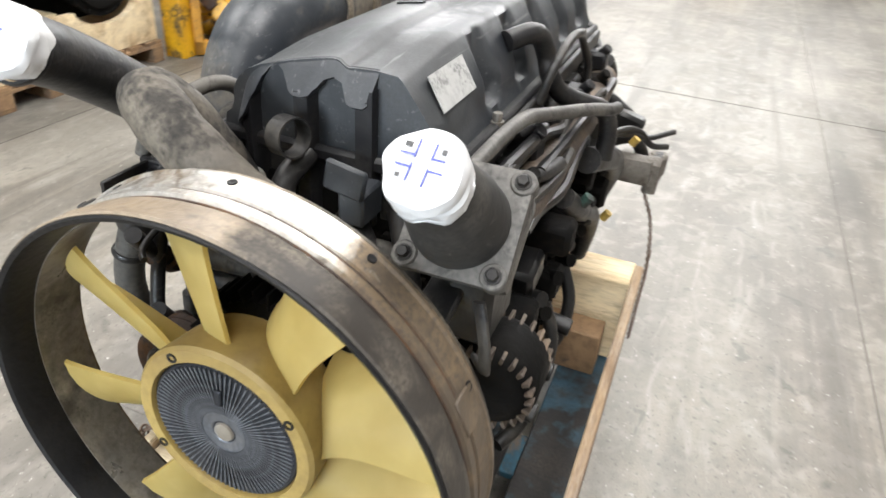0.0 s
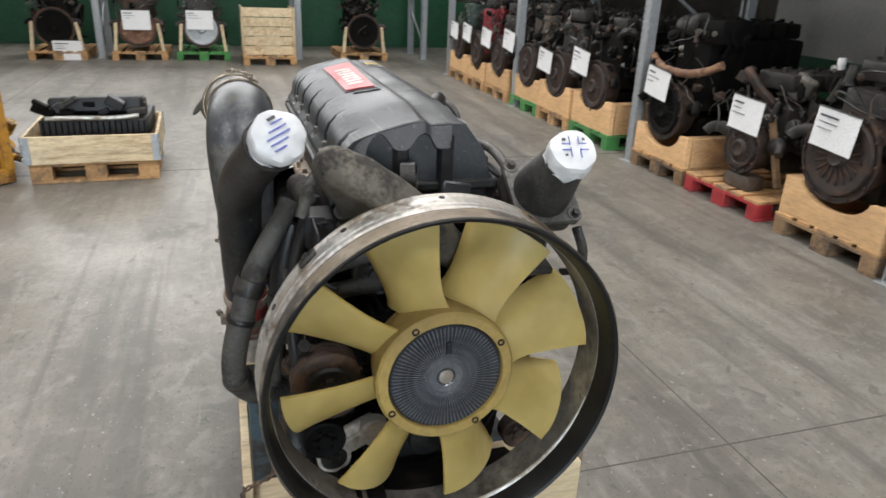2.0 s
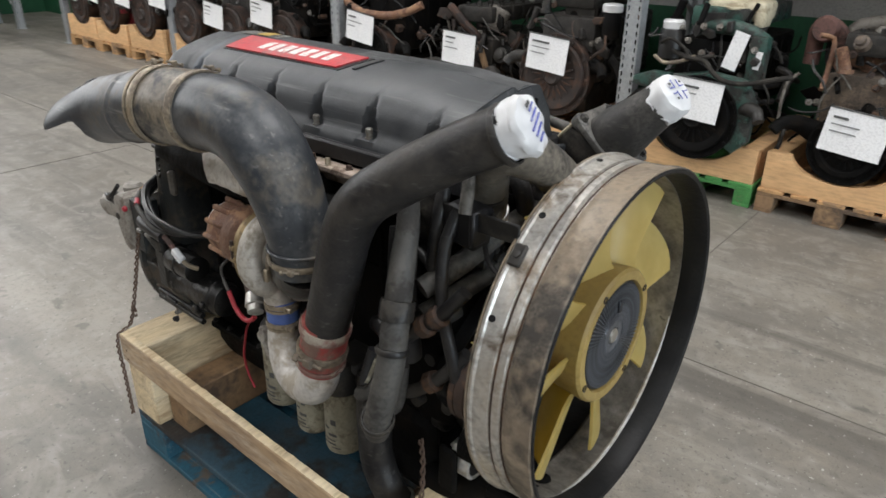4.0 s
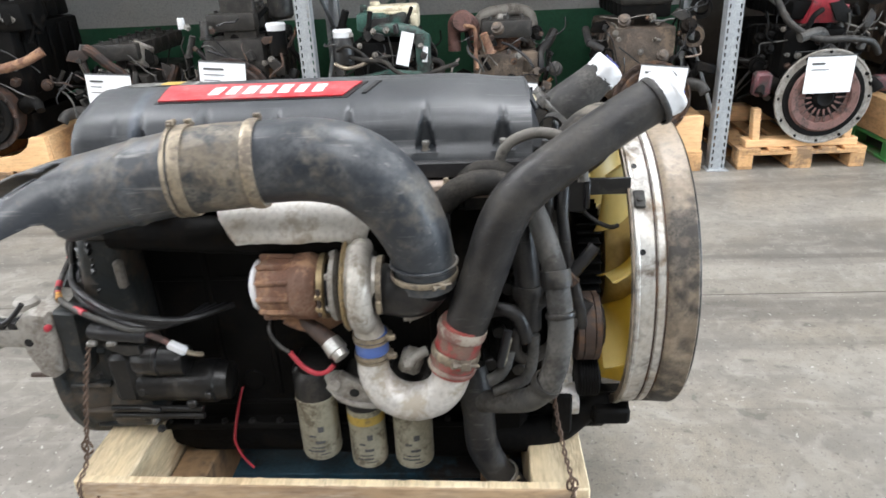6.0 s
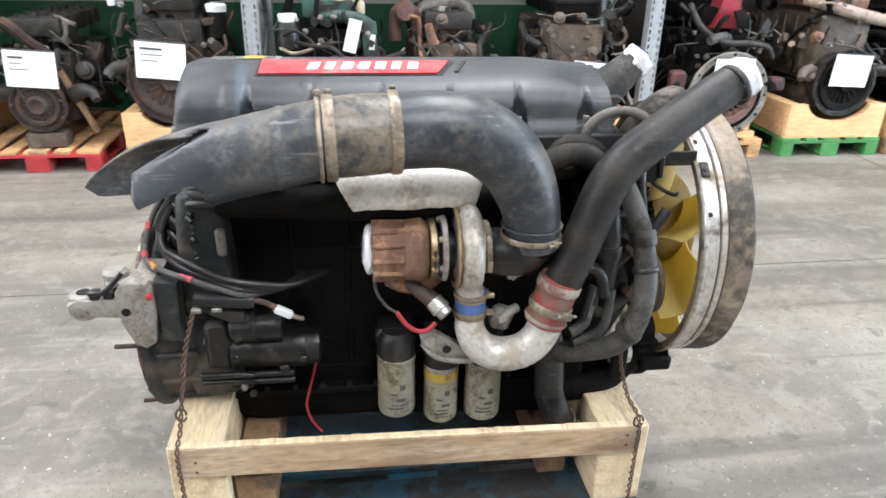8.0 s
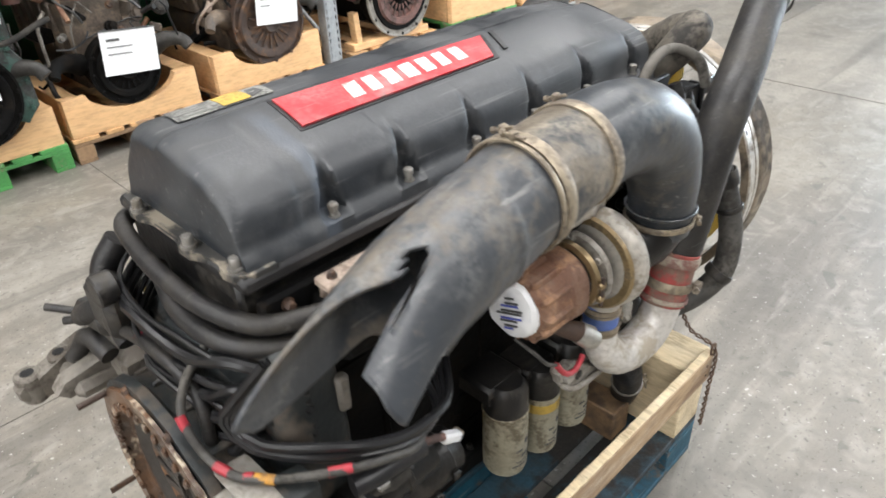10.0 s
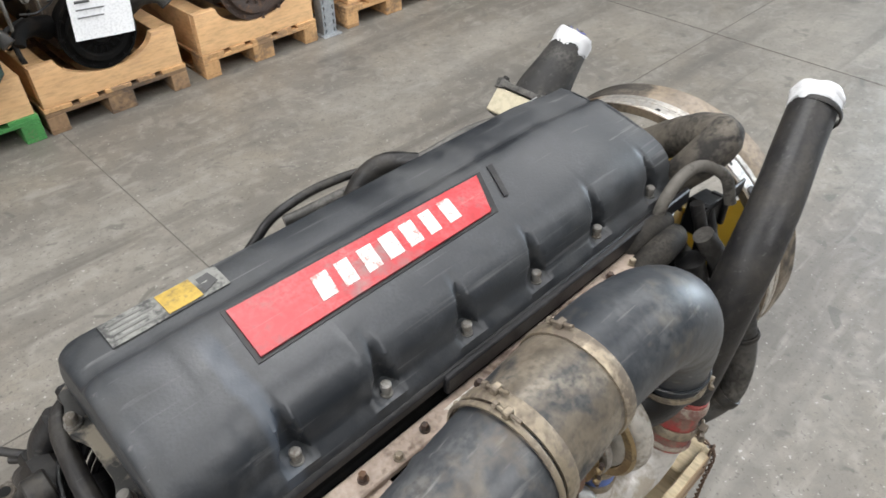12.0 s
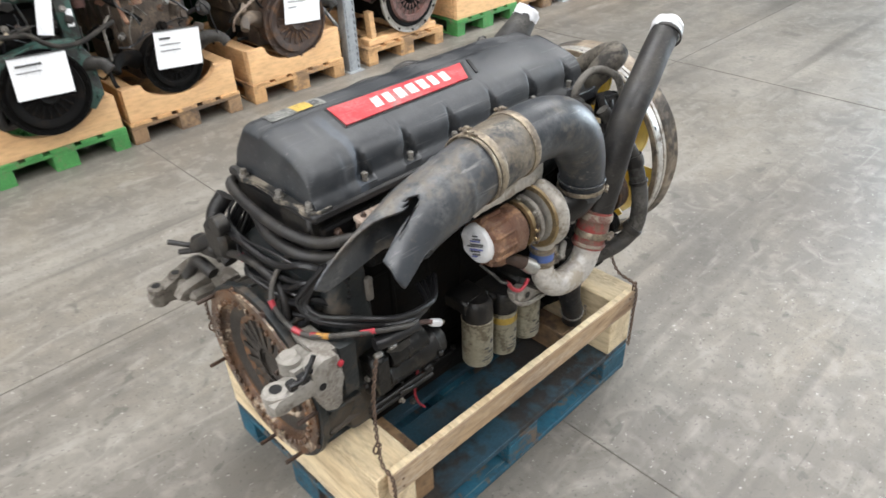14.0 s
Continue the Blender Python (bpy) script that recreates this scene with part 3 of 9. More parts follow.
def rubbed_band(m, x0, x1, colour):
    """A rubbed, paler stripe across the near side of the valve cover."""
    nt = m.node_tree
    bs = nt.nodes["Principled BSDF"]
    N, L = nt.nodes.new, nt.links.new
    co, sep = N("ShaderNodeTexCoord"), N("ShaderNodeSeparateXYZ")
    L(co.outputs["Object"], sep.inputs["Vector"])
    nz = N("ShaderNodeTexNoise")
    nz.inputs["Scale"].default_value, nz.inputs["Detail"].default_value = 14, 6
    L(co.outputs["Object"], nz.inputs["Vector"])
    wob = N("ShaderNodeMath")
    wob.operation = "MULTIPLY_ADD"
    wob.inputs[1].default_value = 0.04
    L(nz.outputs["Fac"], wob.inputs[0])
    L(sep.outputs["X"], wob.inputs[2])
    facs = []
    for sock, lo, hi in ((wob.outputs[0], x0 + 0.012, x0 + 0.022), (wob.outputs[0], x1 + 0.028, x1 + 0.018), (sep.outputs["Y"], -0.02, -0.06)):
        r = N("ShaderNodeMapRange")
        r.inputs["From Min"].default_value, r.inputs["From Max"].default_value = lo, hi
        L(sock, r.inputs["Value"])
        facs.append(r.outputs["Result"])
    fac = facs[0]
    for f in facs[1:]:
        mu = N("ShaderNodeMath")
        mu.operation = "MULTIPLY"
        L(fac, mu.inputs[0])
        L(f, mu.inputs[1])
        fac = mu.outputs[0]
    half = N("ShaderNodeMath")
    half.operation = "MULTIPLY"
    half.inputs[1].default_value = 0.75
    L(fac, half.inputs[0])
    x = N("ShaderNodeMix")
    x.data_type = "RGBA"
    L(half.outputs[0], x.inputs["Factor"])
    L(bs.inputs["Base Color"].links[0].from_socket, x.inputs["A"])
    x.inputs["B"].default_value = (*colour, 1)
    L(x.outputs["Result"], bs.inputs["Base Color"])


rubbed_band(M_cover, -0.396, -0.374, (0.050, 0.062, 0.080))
M_floor = concrete()
M_joint = surface("dark_joint", (0.16, 0.148, 0.13), None, 0.9)


# ---- the hall ----
X0, X1, Y0, Y1 = -13.2, 14.0, -10.0, 4.45


def setting(name, bm, material, label, smooth=0):
    return tagged(part(name, bm, material, None, label, smooth), kind="structure", category=name.split("_")[0])


floor_bm = B()
box(floor_bm, ((X0 + X1) / 2, (Y0 + Y1) / 2, -0.1), (X1 - X0 + 0.4, Y1 - Y0 + 0.4, 0.2))
floor = setting("floor", floor_bm, M_floor, "worn grey concrete hall floor with scuffs and tyre marks")

bm = B()
box(bm, ((X0 + 2.05) / 2, Y1 + 0.1, 0.49), (2.05 - X0, 0.2, 0.98))
wall_green = setting("wall_north", bm, M_wallgreen, "hall wall painted dark green below")
# the shade behind the right-hand racks is put into this wall's dark colour
bm = B()
box(bm, ((X1 + 2.05) / 2, Y1 + 0.1, CEILING / 2), (X1 - 2.05, 0.2, CEILING))
setting("wall_north_east", bm, M_wallbrown, "stretch of hall wall coloured dark for the shade behind racks")
bm = B()
box(bm, ((2.05 - 3.6) / 2, Y1 + 0.1, (0.98 + CEILING) / 2), (2.05 + 3.6, 0.2, CEILING - 0.98))
setting("wall_north_upper", bm, M_wallwhite, "off-white plaster wall above the green dado")
bm = B()
box(bm, ((X0 - 3.6) / 2, Y1 + 0.1, (0.98 + CEILING) / 2), (-3.6 - X0, 0.2, CEILING - 0.98))
setting("wall_north_unpainted", bm, M_wallbrown, "dark brown stretch of hall wall above the green dado")
bm = B()
box(bm, (X0 - 0.1, (Y0 + Y1) / 2, 0.9), (0.2, Y1 - Y0, 1.8))
setting("wall_west", bm, M_wallgreen, "end wall painted dark green below")
bm = B()
for ya, yb, za, zb in ((Y0, Y1, 1.8, STRIP[2]), (Y0, Y1, STRIP[3], CEILING), (Y0, STRIP[0], STRIP[2], STRIP[3]), (STRIP[1], Y1, STRIP[2], STRIP[3])):
    box(bm, (X0 - 0.1, (ya + yb) / 2, (za + zb) / 2), (0.2, yb - ya, zb - za))
setting("wall_west_upper", bm, M_wallwhite, "off-white plaster end wall above the dado")
bm = B()
box(bm, ((X0 + X1) / 2, Y0 - 0.1, CEILING / 2), (X1 - X0, 0.2, CEILING))
setting("wall_south", bm, M_wallwhite, "plain off-white plaster hall wall")
bm = B()
for yc, zc, sy, sz in ((-7.5, CEILING / 2, 5.0, CEILING), (2.72, CEILING / 2, 3.45, CEILING), (-2.0, 5.35, 6.0, 1.7)):
    box(bm, (X1 + 0.1, yc, zc), (0.2, sy, sz))
setting("wall_east", bm, M_wallwhite, "plain off-white plaster wall round an open gate")

bm = B()
sx, sy = ROOFLIGHT_SIZE
xs = sorted({X0, X1, *[x - sx / 2 for x, _ in ROOFLIGHTS], *[x + sx / 2 for x, _ in ROOFLIGHTS]})
ys = sorted({Y0, Y1, *[y - sy / 2 for _, y in ROOFLIGHTS], *[y + sy / 2 for _, y in ROOFLIGHTS]})
for xa, xb in zip(xs, xs[1:]):
    for ya, yb in zip(ys, ys[1:]):
        xm, ym = (xa + xb) / 2, (ya + yb) / 2
        if not any(abs(xm - x) < sx / 2 and abs(ym - y) < sy / 2 for x, y in ROOFLIGHTS):
            box(bm, (xm, ym, CEILING + 0.1), (xb - xa, yb - ya, 0.2))
setting("ceiling", bm, M_ceiling, "grey hall roof with openings for daylight")


# ---- the truck engine on its pallet ----
engine = thing("truck_engine", "used black diesel truck engine with a yellow plastic fan", "engine", (0, 0, 0.29))
engine_shift = Matrix.Translation((0, 0, -0.29))


def ep(name, bm, material, parent=None, label="", smooth=38):
    """A part of the engine, built in the hall's metres."""
    ob = part(name, bm, material, parent or engine, label, smooth)
    if parent is None:
        ob.matrix_basis = engine_shift
    return ob


def loft(bm, sections, cap=True):
    rings = [[bm.verts.new(p) for p in s] for s in sections]
    n = len(rings[0])
    for a, b in zip(rings, rings[1:]):
        for i in range(n):
            bm.faces.new((a[i], a[(i + 1) % n], b[(i + 1) % n], b[i]))
    if cap:
        bm.faces.new(rings[0][::-1])
        bm.faces.new(rings[-1])
    return bm


def smoothstep(a, b, x):
    t = min(max((x - a) / (b - a), 0), 1)
    return t * t * (3 - 2 * t)


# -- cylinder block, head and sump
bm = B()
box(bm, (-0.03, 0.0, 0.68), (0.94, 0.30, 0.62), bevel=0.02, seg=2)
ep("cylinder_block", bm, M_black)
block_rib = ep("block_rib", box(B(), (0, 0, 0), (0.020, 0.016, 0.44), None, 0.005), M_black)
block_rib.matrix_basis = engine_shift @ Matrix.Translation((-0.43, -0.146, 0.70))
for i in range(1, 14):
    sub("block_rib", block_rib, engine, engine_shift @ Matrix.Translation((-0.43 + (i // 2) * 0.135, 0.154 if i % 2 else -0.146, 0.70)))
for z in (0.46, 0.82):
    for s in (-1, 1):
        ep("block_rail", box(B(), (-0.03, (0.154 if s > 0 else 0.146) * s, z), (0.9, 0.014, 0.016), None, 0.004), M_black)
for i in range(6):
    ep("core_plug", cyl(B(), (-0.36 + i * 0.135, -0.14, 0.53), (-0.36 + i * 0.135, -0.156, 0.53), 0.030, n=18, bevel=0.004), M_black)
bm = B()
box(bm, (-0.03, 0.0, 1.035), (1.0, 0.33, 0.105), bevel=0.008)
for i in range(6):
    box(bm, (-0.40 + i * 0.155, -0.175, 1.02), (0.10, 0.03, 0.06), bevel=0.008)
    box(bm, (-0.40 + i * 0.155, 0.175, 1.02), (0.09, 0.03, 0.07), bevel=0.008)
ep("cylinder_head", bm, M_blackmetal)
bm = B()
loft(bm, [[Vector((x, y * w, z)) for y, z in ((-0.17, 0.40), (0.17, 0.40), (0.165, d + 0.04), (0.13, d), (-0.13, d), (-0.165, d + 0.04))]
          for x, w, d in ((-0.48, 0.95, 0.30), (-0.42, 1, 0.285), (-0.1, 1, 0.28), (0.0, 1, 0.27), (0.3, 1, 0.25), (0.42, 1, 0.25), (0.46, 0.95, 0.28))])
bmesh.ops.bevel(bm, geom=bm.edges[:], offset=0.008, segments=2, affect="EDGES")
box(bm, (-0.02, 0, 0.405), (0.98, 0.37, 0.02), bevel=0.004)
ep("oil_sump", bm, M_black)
sump_bolt = ep("sump_bolt", hexbolt(B(), (0, 0, 0), (0, 0, 1), 0.007, 0.01), M_blackmetal)
sump_bolt.matrix_basis = engine_shift @ Matrix.Translation((-0.46, -0.175, 0.414))
for i in range(25):
    sub("sump_bolt", sump_bolt, engine, engine_shift @ Matrix.Translation((-0.46 + (i + 1) // 2 * 0.073, 0.175 * (1 if i % 2 == 0 else -1), 0.414)))

# -- valve cover: dome, lower strip with a chamfer on the far side, narrower rear part
COVER = [(-0.200, 1.112), (-0.197, 1.128), (-0.186, 1.136), (-0.1815, 1.150), (-0.180, 1.172), (-0.172, 1.192), (-0.155, 1.211), (-0.130, 1.224), (-0.100, 1.2335), (-0.070, 1.242),
         (-0.035, 1.250), (-0.014, 1.2535), (-0.004, 1.2525), (0.003, 1.2465), (0.009, 1.2440), (0.018, 1.2455), (0.05, 1.2475), (0.082, 1.2450), (0.090, 1.238), (0.128, 1.180),
         (0.134, 1.163), (0.137, 1.14), (0.142, 1.128), (0.150, 1.112)]
BOLT_X = [-0.370, -0.224, -0.068, 0.090, 0.252, 0.417]
FAR_NOTCH = [-0.423, -0.261, -0.099, 0.063, 0.225]
REAR = -0.525
xs_cover = [REAR + d for d in (0, 0.001, 0.003, 0.006, 0.010, 0.016, 0.023, 0.030, 0.034)] + [-0.485 + 0.0098 * i for i in range(5)] + [-0.433, -0.4265, -0.423, -0.4195, -0.416] + [-0.406 + 0.0106 * i for i in range(80)] + [0.444, 0.4505, 0.458, 0.466, 0.473, 0.478]
xs_cover = sorted(set(xs_cover + [bx + s * d for bx in BOLT_X for s in (-1, 1) for d in (0.002, 0.0055, 0.009, 0.0125, 0.016, 0.0195, 0.023) if bx + s * d < 0.452]))
sections = []
for x in xs_cover:
    e = 1 - (1 - min((x - REAR) / 0.036, 1)) ** 2
    e = max(e, 0) ** 0.5
    step = smoothstep(-0.431, -0.4155, x)
    ring = []
    for y, z in COVER:
        top = smoothstep(1.13, 1.25, z)
        zz = 1.112 + (z - 1.112) * (0.87 + 0.13 * e) - 0.001 * (1 - step) * top
        yy = y * (1 - 0.14 * (1 - e) * top) - (0.004 * (1 - step) if y < -0.1 and z > 1.13 else 0)
        if x > 0.30:
            zz -= 0.014 * smoothstep(0.30, 0.47, x) * top
        for bx in BOLT_X:
            if y < -0.1:
                fall = min(max((1.214 - z) / 0.075, 0), 1)
                g = min(max((0.006 + 0.018 * fall - abs(x - bx)) / 0.010, 0), 1)
                yy += 0.026 * g * fall ** 0.6 * (z > 1.13)
        if y > 0.1:
            for bx in FAR_NOTCH:
                yy -= 0.034 * math.exp(-((x - bx) / 0.026) ** 4) * (1.13 < z < 1.19)
        ring.append(Vector((x, yy, zz)))
    sections.append(ring)
bm = loft(B(), sections)
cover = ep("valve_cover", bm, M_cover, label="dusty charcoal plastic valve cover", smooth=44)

bm = B()
box(bm, (-0.026, -0.02, 1.1), (1.028, 0.375, 0.024), bevel=0.006)
box(bm, (0.19, -0.209, 1.094), (0.66, 0.012, 0.034), bevel=0.003)
box(bm, (0.0, 0.178, 1.094), (0.96, 0.012, 0.034), bevel=0.003)
ep("cover_frame", bm, M_coverdark, label="black frame under the valve cover")
bm = B()
lip = [(y, x - 0.014) for y, x in ((-0.205, -0.47), (-0.205, -0.505), (-0.19, -0.528), (-0.17, -0.533), (-0.14, -0.522), (-0.115, -0.524), (-0.09, -0.540), (-0.065, -0.540), (-0.04, -0.525), (0.04, -0.525), (0.065, -0.540), (0.09, -0.540),
       (0.115, -0.524), (0.14, -0.528), (0.155, -0.51), (0.155, -0.47))]
prism(bm, lip, 1.104, 1.117, Matrix(((0, 1, 0, 0), (1, 0, 0, 0), (0, 0, 1, 0), (0, 0, 0, 1))), 0.003)
ep("cover_lip", bm, M_lip, label="dust-caked scalloped lip of the cover")

# nose of the cover: a sloping visor cut by two upright scoops
def nose_top(y):
    return 1.112 + (cover_z(y) - 1.112) - 0.0125


def cover_z(y):
    for (a, za), (b, zb) in zip(COVER, COVER[1:]):
        if a <= y <= b:
            return za + (zb - za) * (y - a) / (b - a)
    return 1.25


# lower edge of the visor: two scallops between rounded teeth
VISOR_EDGE = [(-0.181, 1.118), (-0.165, 1.125), (-0.150, 1.140), (-0.136, 1.172), (-0.124, 1.199), (-0.112, 1.2125), (-0.102, 1.216), (-0.092, 1.212), (-0.083, 1.200), (-0.076, 1.189), (-0.068, 1.1845), (-0.052, 1.1845),
              (-0.043, 1.188), (-0.033, 1.199), (-0.021, 1.2125), (-0.008, 1.217), (0.003, 1.212), (0.010, 1.199), (0.015, 1.1885), (0.022, 1.1855), (0.040, 1.1855), (0.046, 1.189), (0.050, 1.205), (0.054, 1.226)]


def visor_edge(y):
    for (a, za), (b, zb) in zip(VISOR_EDGE, VISOR_EDGE[1:]):
        if a <= y <= b:
            return za + (zb - za) * smoothstep(a, b, y) * 0.5 + (zb - za) * (y - a) / (b - a) * 0.5
    return VISOR_EDGE[-1][1]


def flute(y):
    """How deep the gear cover is scooped at y, 0 to 1."""
    return max(max(0.0, 1 - ((y - yc) / 0.036) ** 2) ** 0.5 for yc in (-0.104, -0.008))


NJ, NOSE = 120, 0.476
ys_nose = [-0.181 + 0.235 * j / NJ for j in range(NJ + 1)]


def nose_front(y, drop):
    side = 0.030 * (1 - min(1.0, (y + 0.181) / 0.045)) ** 2
    return NOSE + drop * 0.5 - side


bm = B()
rows = []
for y in ys_nose:
    zt, ze = nose_top(y), min(visor_edge(y), nose_top(y) - 0.004)
    pts = [(nose_front(y, (zt - ze) * k / 8) - (0.003 if k == 0 else 0), y, zt + (ze - zt) * k / 8) for k in range(9)]
    x, _, z = pts[-1]
    pts += [(x - 0.003, y, z - 0.0025), (x - 0.03, y, z - 0.001)]
    rows.append([bm.verts.new(p) for p in pts])
for a, b in zip(rows, rows[1:]):
    for k in range(len(a) - 1):
        bm.faces.new((a[k], b[k], b[k + 1], a[k + 1]))
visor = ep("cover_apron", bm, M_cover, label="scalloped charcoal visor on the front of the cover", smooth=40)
bm = B()
rows = []
for y in ys_nose:
    ze, f = visor_edge(y) + 0.006, flute(y)
    side = 0.034 * (1 - min(1.0, (y + 0.181) / 0.045)) ** 2
    rows.append([bm.verts.new((0.497 - 0.034 * f - side - 0.004 * (1 - k / 10), y, 1.003 + (min(ze, 1.21) - 1.003) * k / 10)) for k in range(11)])
for a, b in zip(rows, rows[1:]):
    for k in range(10):
        bm.faces.new((a[k], b[k], b[k + 1], a[k + 1]))
for row, back in ((rows[0], -1), (rows[-1], 1)):
    inner = [bm.verts.new((0.43, v.co.y, v.co.z)) for v in row]
    for k in range(10):
        bm.faces.new((row[k], row[k + 1], inner[k + 1], inner[k]))
ep("front_gear_cover", bm, M_coverdark, label="black fluted front gear cover", smooth=40)
ep("gear_cover_side", box(B(), (0.462, 0.098, 1.085), (0.03, 0.09, 0.155), None, 0.008), M_coverdark)

# cover bolts
for i, bx in enumerate(BOLT_X):
    bm = B()
    lathe(bm, [(0, 0.0095), (0.006, 0.0095), (0.006, 0.0065), (0.016, 0.0065), (0.016, 0.008), (0.023, 0.008), (0.025, 0.006)], (bx, -0.182, 1.126), (0, 0, 1), 12)
    ep("cover_bolt", bm, M_boltgrey)
for p in ((-0.529, -0.178, 1.116), (-0.543, -0.078, 1.116), (-0.543, 0.078, 1.116), (-0.39, 0.158, 1.108), (-0.07, 0.158, 1.108), (0.257, 0.158, 1.108)):
    bm = B()
    lathe(bm, [(0, 0.012), (0.006, 0.012), (0.006, 0.0085), (0.018, 0.0085), (0.02, 0.007)], p, (0, 0, 1), 12)
    ep("cover_bolt", bm, M_boltgrey)


def on_cover(bm, quad, lift, thick, nu=2, nv=4):
    """A sheet that follows the dome: corners (x, y) bl, br, tr, tl."""
    (x0, y0), (x1, y1), (x2, y2), (x3, y3) = quad
    rows = []
    for side in (lift, lift + thick):
        grid = []
        for j in range(nv + 1):
            v = j / nv
            row = []
            for i in range(nu + 1):
                u = i / nu
                x = (x0 * (1 - u) + x1 * u) * (1 - v) + (x3 * (1 - u) + x2 * u) * v
                y = (y0 * (1 - u) + y1 * u) * (1 - v) + (y3 * (1 - u) + y2 * u) * v
                row.append(bm.verts.new((x, y - side * 0.25, cover_z(y) + side)))
            grid.append(row)
        rows.append(grid)
    lo, hi = rows
    for j in range(nv):
        for i in range(nu):
            bm.faces.new((hi[j][i], hi[j][i + 1], hi[j + 1][i + 1], hi[j + 1][i]))
    for j in range(nv):
        bm.faces.new((lo[j][0], hi[j][0], hi[j + 1][0], lo[j + 1][0]))
        bm.faces.new((lo[j][nu], lo[j + 1][nu], hi[j + 1][nu], hi[j][nu]))
    for i in range(nu):
        bm.faces.new((lo[0][i], lo[0][i + 1], hi[0][i + 1], hi[0][i]))
        bm.faces.new((lo[nv][i], hi[nv][i], hi[nv][i + 1], lo[nv][i + 1]))
    return bm


rim = ep("badge_frame", on_cover(B(), [(-0.354, -0.105), (0.080, -0.105), (0.118, -0.029), (-0.349, -0.015)], -0.002, 0.0035), M_coverdark)
badge = ep("badge", on_cover(B(), [(-0.347, -0.100), (0.068, -0.100), (0.104, -0.034), (-0.343, -0.021)], 0.002, 0.003), M_red, label="red name plate with worn white lettering shapes")
# the lettering as plain white shapes
for i in range(7):
    xa = -0.238 + i * 0.0392
    wide = (0.032, 0.028, 0.032, 0.033, 0.031, 0.027, 0.030)[i]
    ep("white_shape", on_cover(B(), [(xa, -0.0825), (xa + wide * 0.8, -0.0825), (xa + wide * 0.8 + 0.008, -0.043), (xa + 0.008, -0.043)], 0.0052, 0.0008, 1, 3), M_white)
ep("cover_groove_pad", on_cover(B(), [(0.110, -0.09), (0.120, -0.09), (0.148, -0.028), (0.136, -0.028)], 0.0, 0.003), M_coverdark)
sticker = ep("warning_sticker", on_cover(B(), [(-0.470, 0.028), (-0.307, 0.030), (-0.305, 0.080), (-0.470, 0.078)], 0.0015, 0.001, 2, 2), M_sticker, label="worn warning sticker")
ep("yellow_panel", on_cover(B(), [(-0.394, 0.032), (-0.345, 0.033), (-0.345, 0.076), (-0.394, 0.075)], 0.0034, 0.0006, 3, 3), M_yellowtape)
ep("symbol_bar", on_cover(B(), [(-0.340, 0.036), (-0.317, 0.046), (-0.319, 0.070), (-0.338, 0.068)], 0.0027, 0.0006, 1, 1), M_print)
for j in range(4):
    ep("text_bar", on_cover(B(), [(-0.462, 0.036 + j * 0.01), (-0.404 - 0.01 * (j % 2), 0.036 + j * 0.01), (-0.404 - 0.01 * (j % 2), 0.040 + j * 0.01), (-0.462, 0.040 + j * 0.01)], 0.0027, 0.0006, 1, 1), M_faint)
bm = B()
prism(bm, [(0.302, -0.006), (0.432, -0.006), (0.428, 0.048), (0.298, 0.048)], 0.0008, 0.002, Matrix(((1, 0, 0, 0.0), (0, -0.548, 0.836, 0.1275), (0, 0.836, 0.548, 1.1808), (0, 0, 0, 1))))
ep("data_sticker", bm, M_label, label="silvery data sticker")

# -- intake hose with sleeve, clamps and a torn mouth
HOSE = [(0.254, -0.368, 0.905), (0.251, -0.370, 0.957), (0.234, -0.372, 1.025), (0.195, -0.372, 1.098), (0.130, -0.369, 1.152), (0.045, -0.364, 1.170), (-0.055, -0.362, 1.166)]
ep("intake_elbow", tube(B(), HOSE, [0.060, 0.064, 0.071, 0.077, 0.079, 0.079, 0.078], 32, up=(0, -1, 0)), M_elbow, label="dusty black rubber intake elbow")
bm = tube(B(), [(-0.045, -0.362, 1.165), (-0.12, -0.367, 1.162), (-0.20, -0.373, 1.157)], [0.081, 0.083, 0.0815], 32, up=(0, 0, 1))
sleeve = ep("hose_sleeve", bm, M_sleeve, label="brown dusty coupling sleeve")


def band(p, d, r, w, material, parent=None, name="hose_clamp", screw=(0, 0, 1), t=0.003, size=0.0085):
    bm = B()
    lathe(bm, [(-w / 2, r), (-w / 2, r + t), (-w / 4, r + t * 1.5), (w / 4, r + t * 1.5), (w / 2, r + t), (w / 2, r)], p, d, 36, closed=True)
    clamp = ep(name, bm, material, parent)
    if screw is None:
        return clamp
    bm = B()
    s = Vector(screw).normalized()
    c = Vector(p) + s * (r + t + size * 0.7)
    tang = s.cross(Vector(d)).normalized()
    box(bm, c, (size * 1.6, size * 1.1, size * 1.4), bevel=0.0015)
    cyl(bm, c - tang * size * 2.2, c + tang * size * 2.4, size * 0.3, n=8)
    lathe(bm, [(0, size * 0.6), (size * 0.7, size * 0.6)], c + tang * size * 1.7, tang, 6)
    part("clamp_screw", bm, M_clampold, clamp)
    return clamp


band((-0.055, -0.3625, 1.165), (1, 0.05, 0.03), 0.0815, 0.022, M_clampold, screw=(0, 0.35, 0.9))
band((-0.185, -0.372, 1.158), (1, 0.05, 0.03), 0.0835, 0.022, M_clampold, screw=(0, 0.35, 0.9))
band((-0.205, -0.373, 1.157), (1, 0.05, 0.03), 0.084, 0.008, M_clampold)

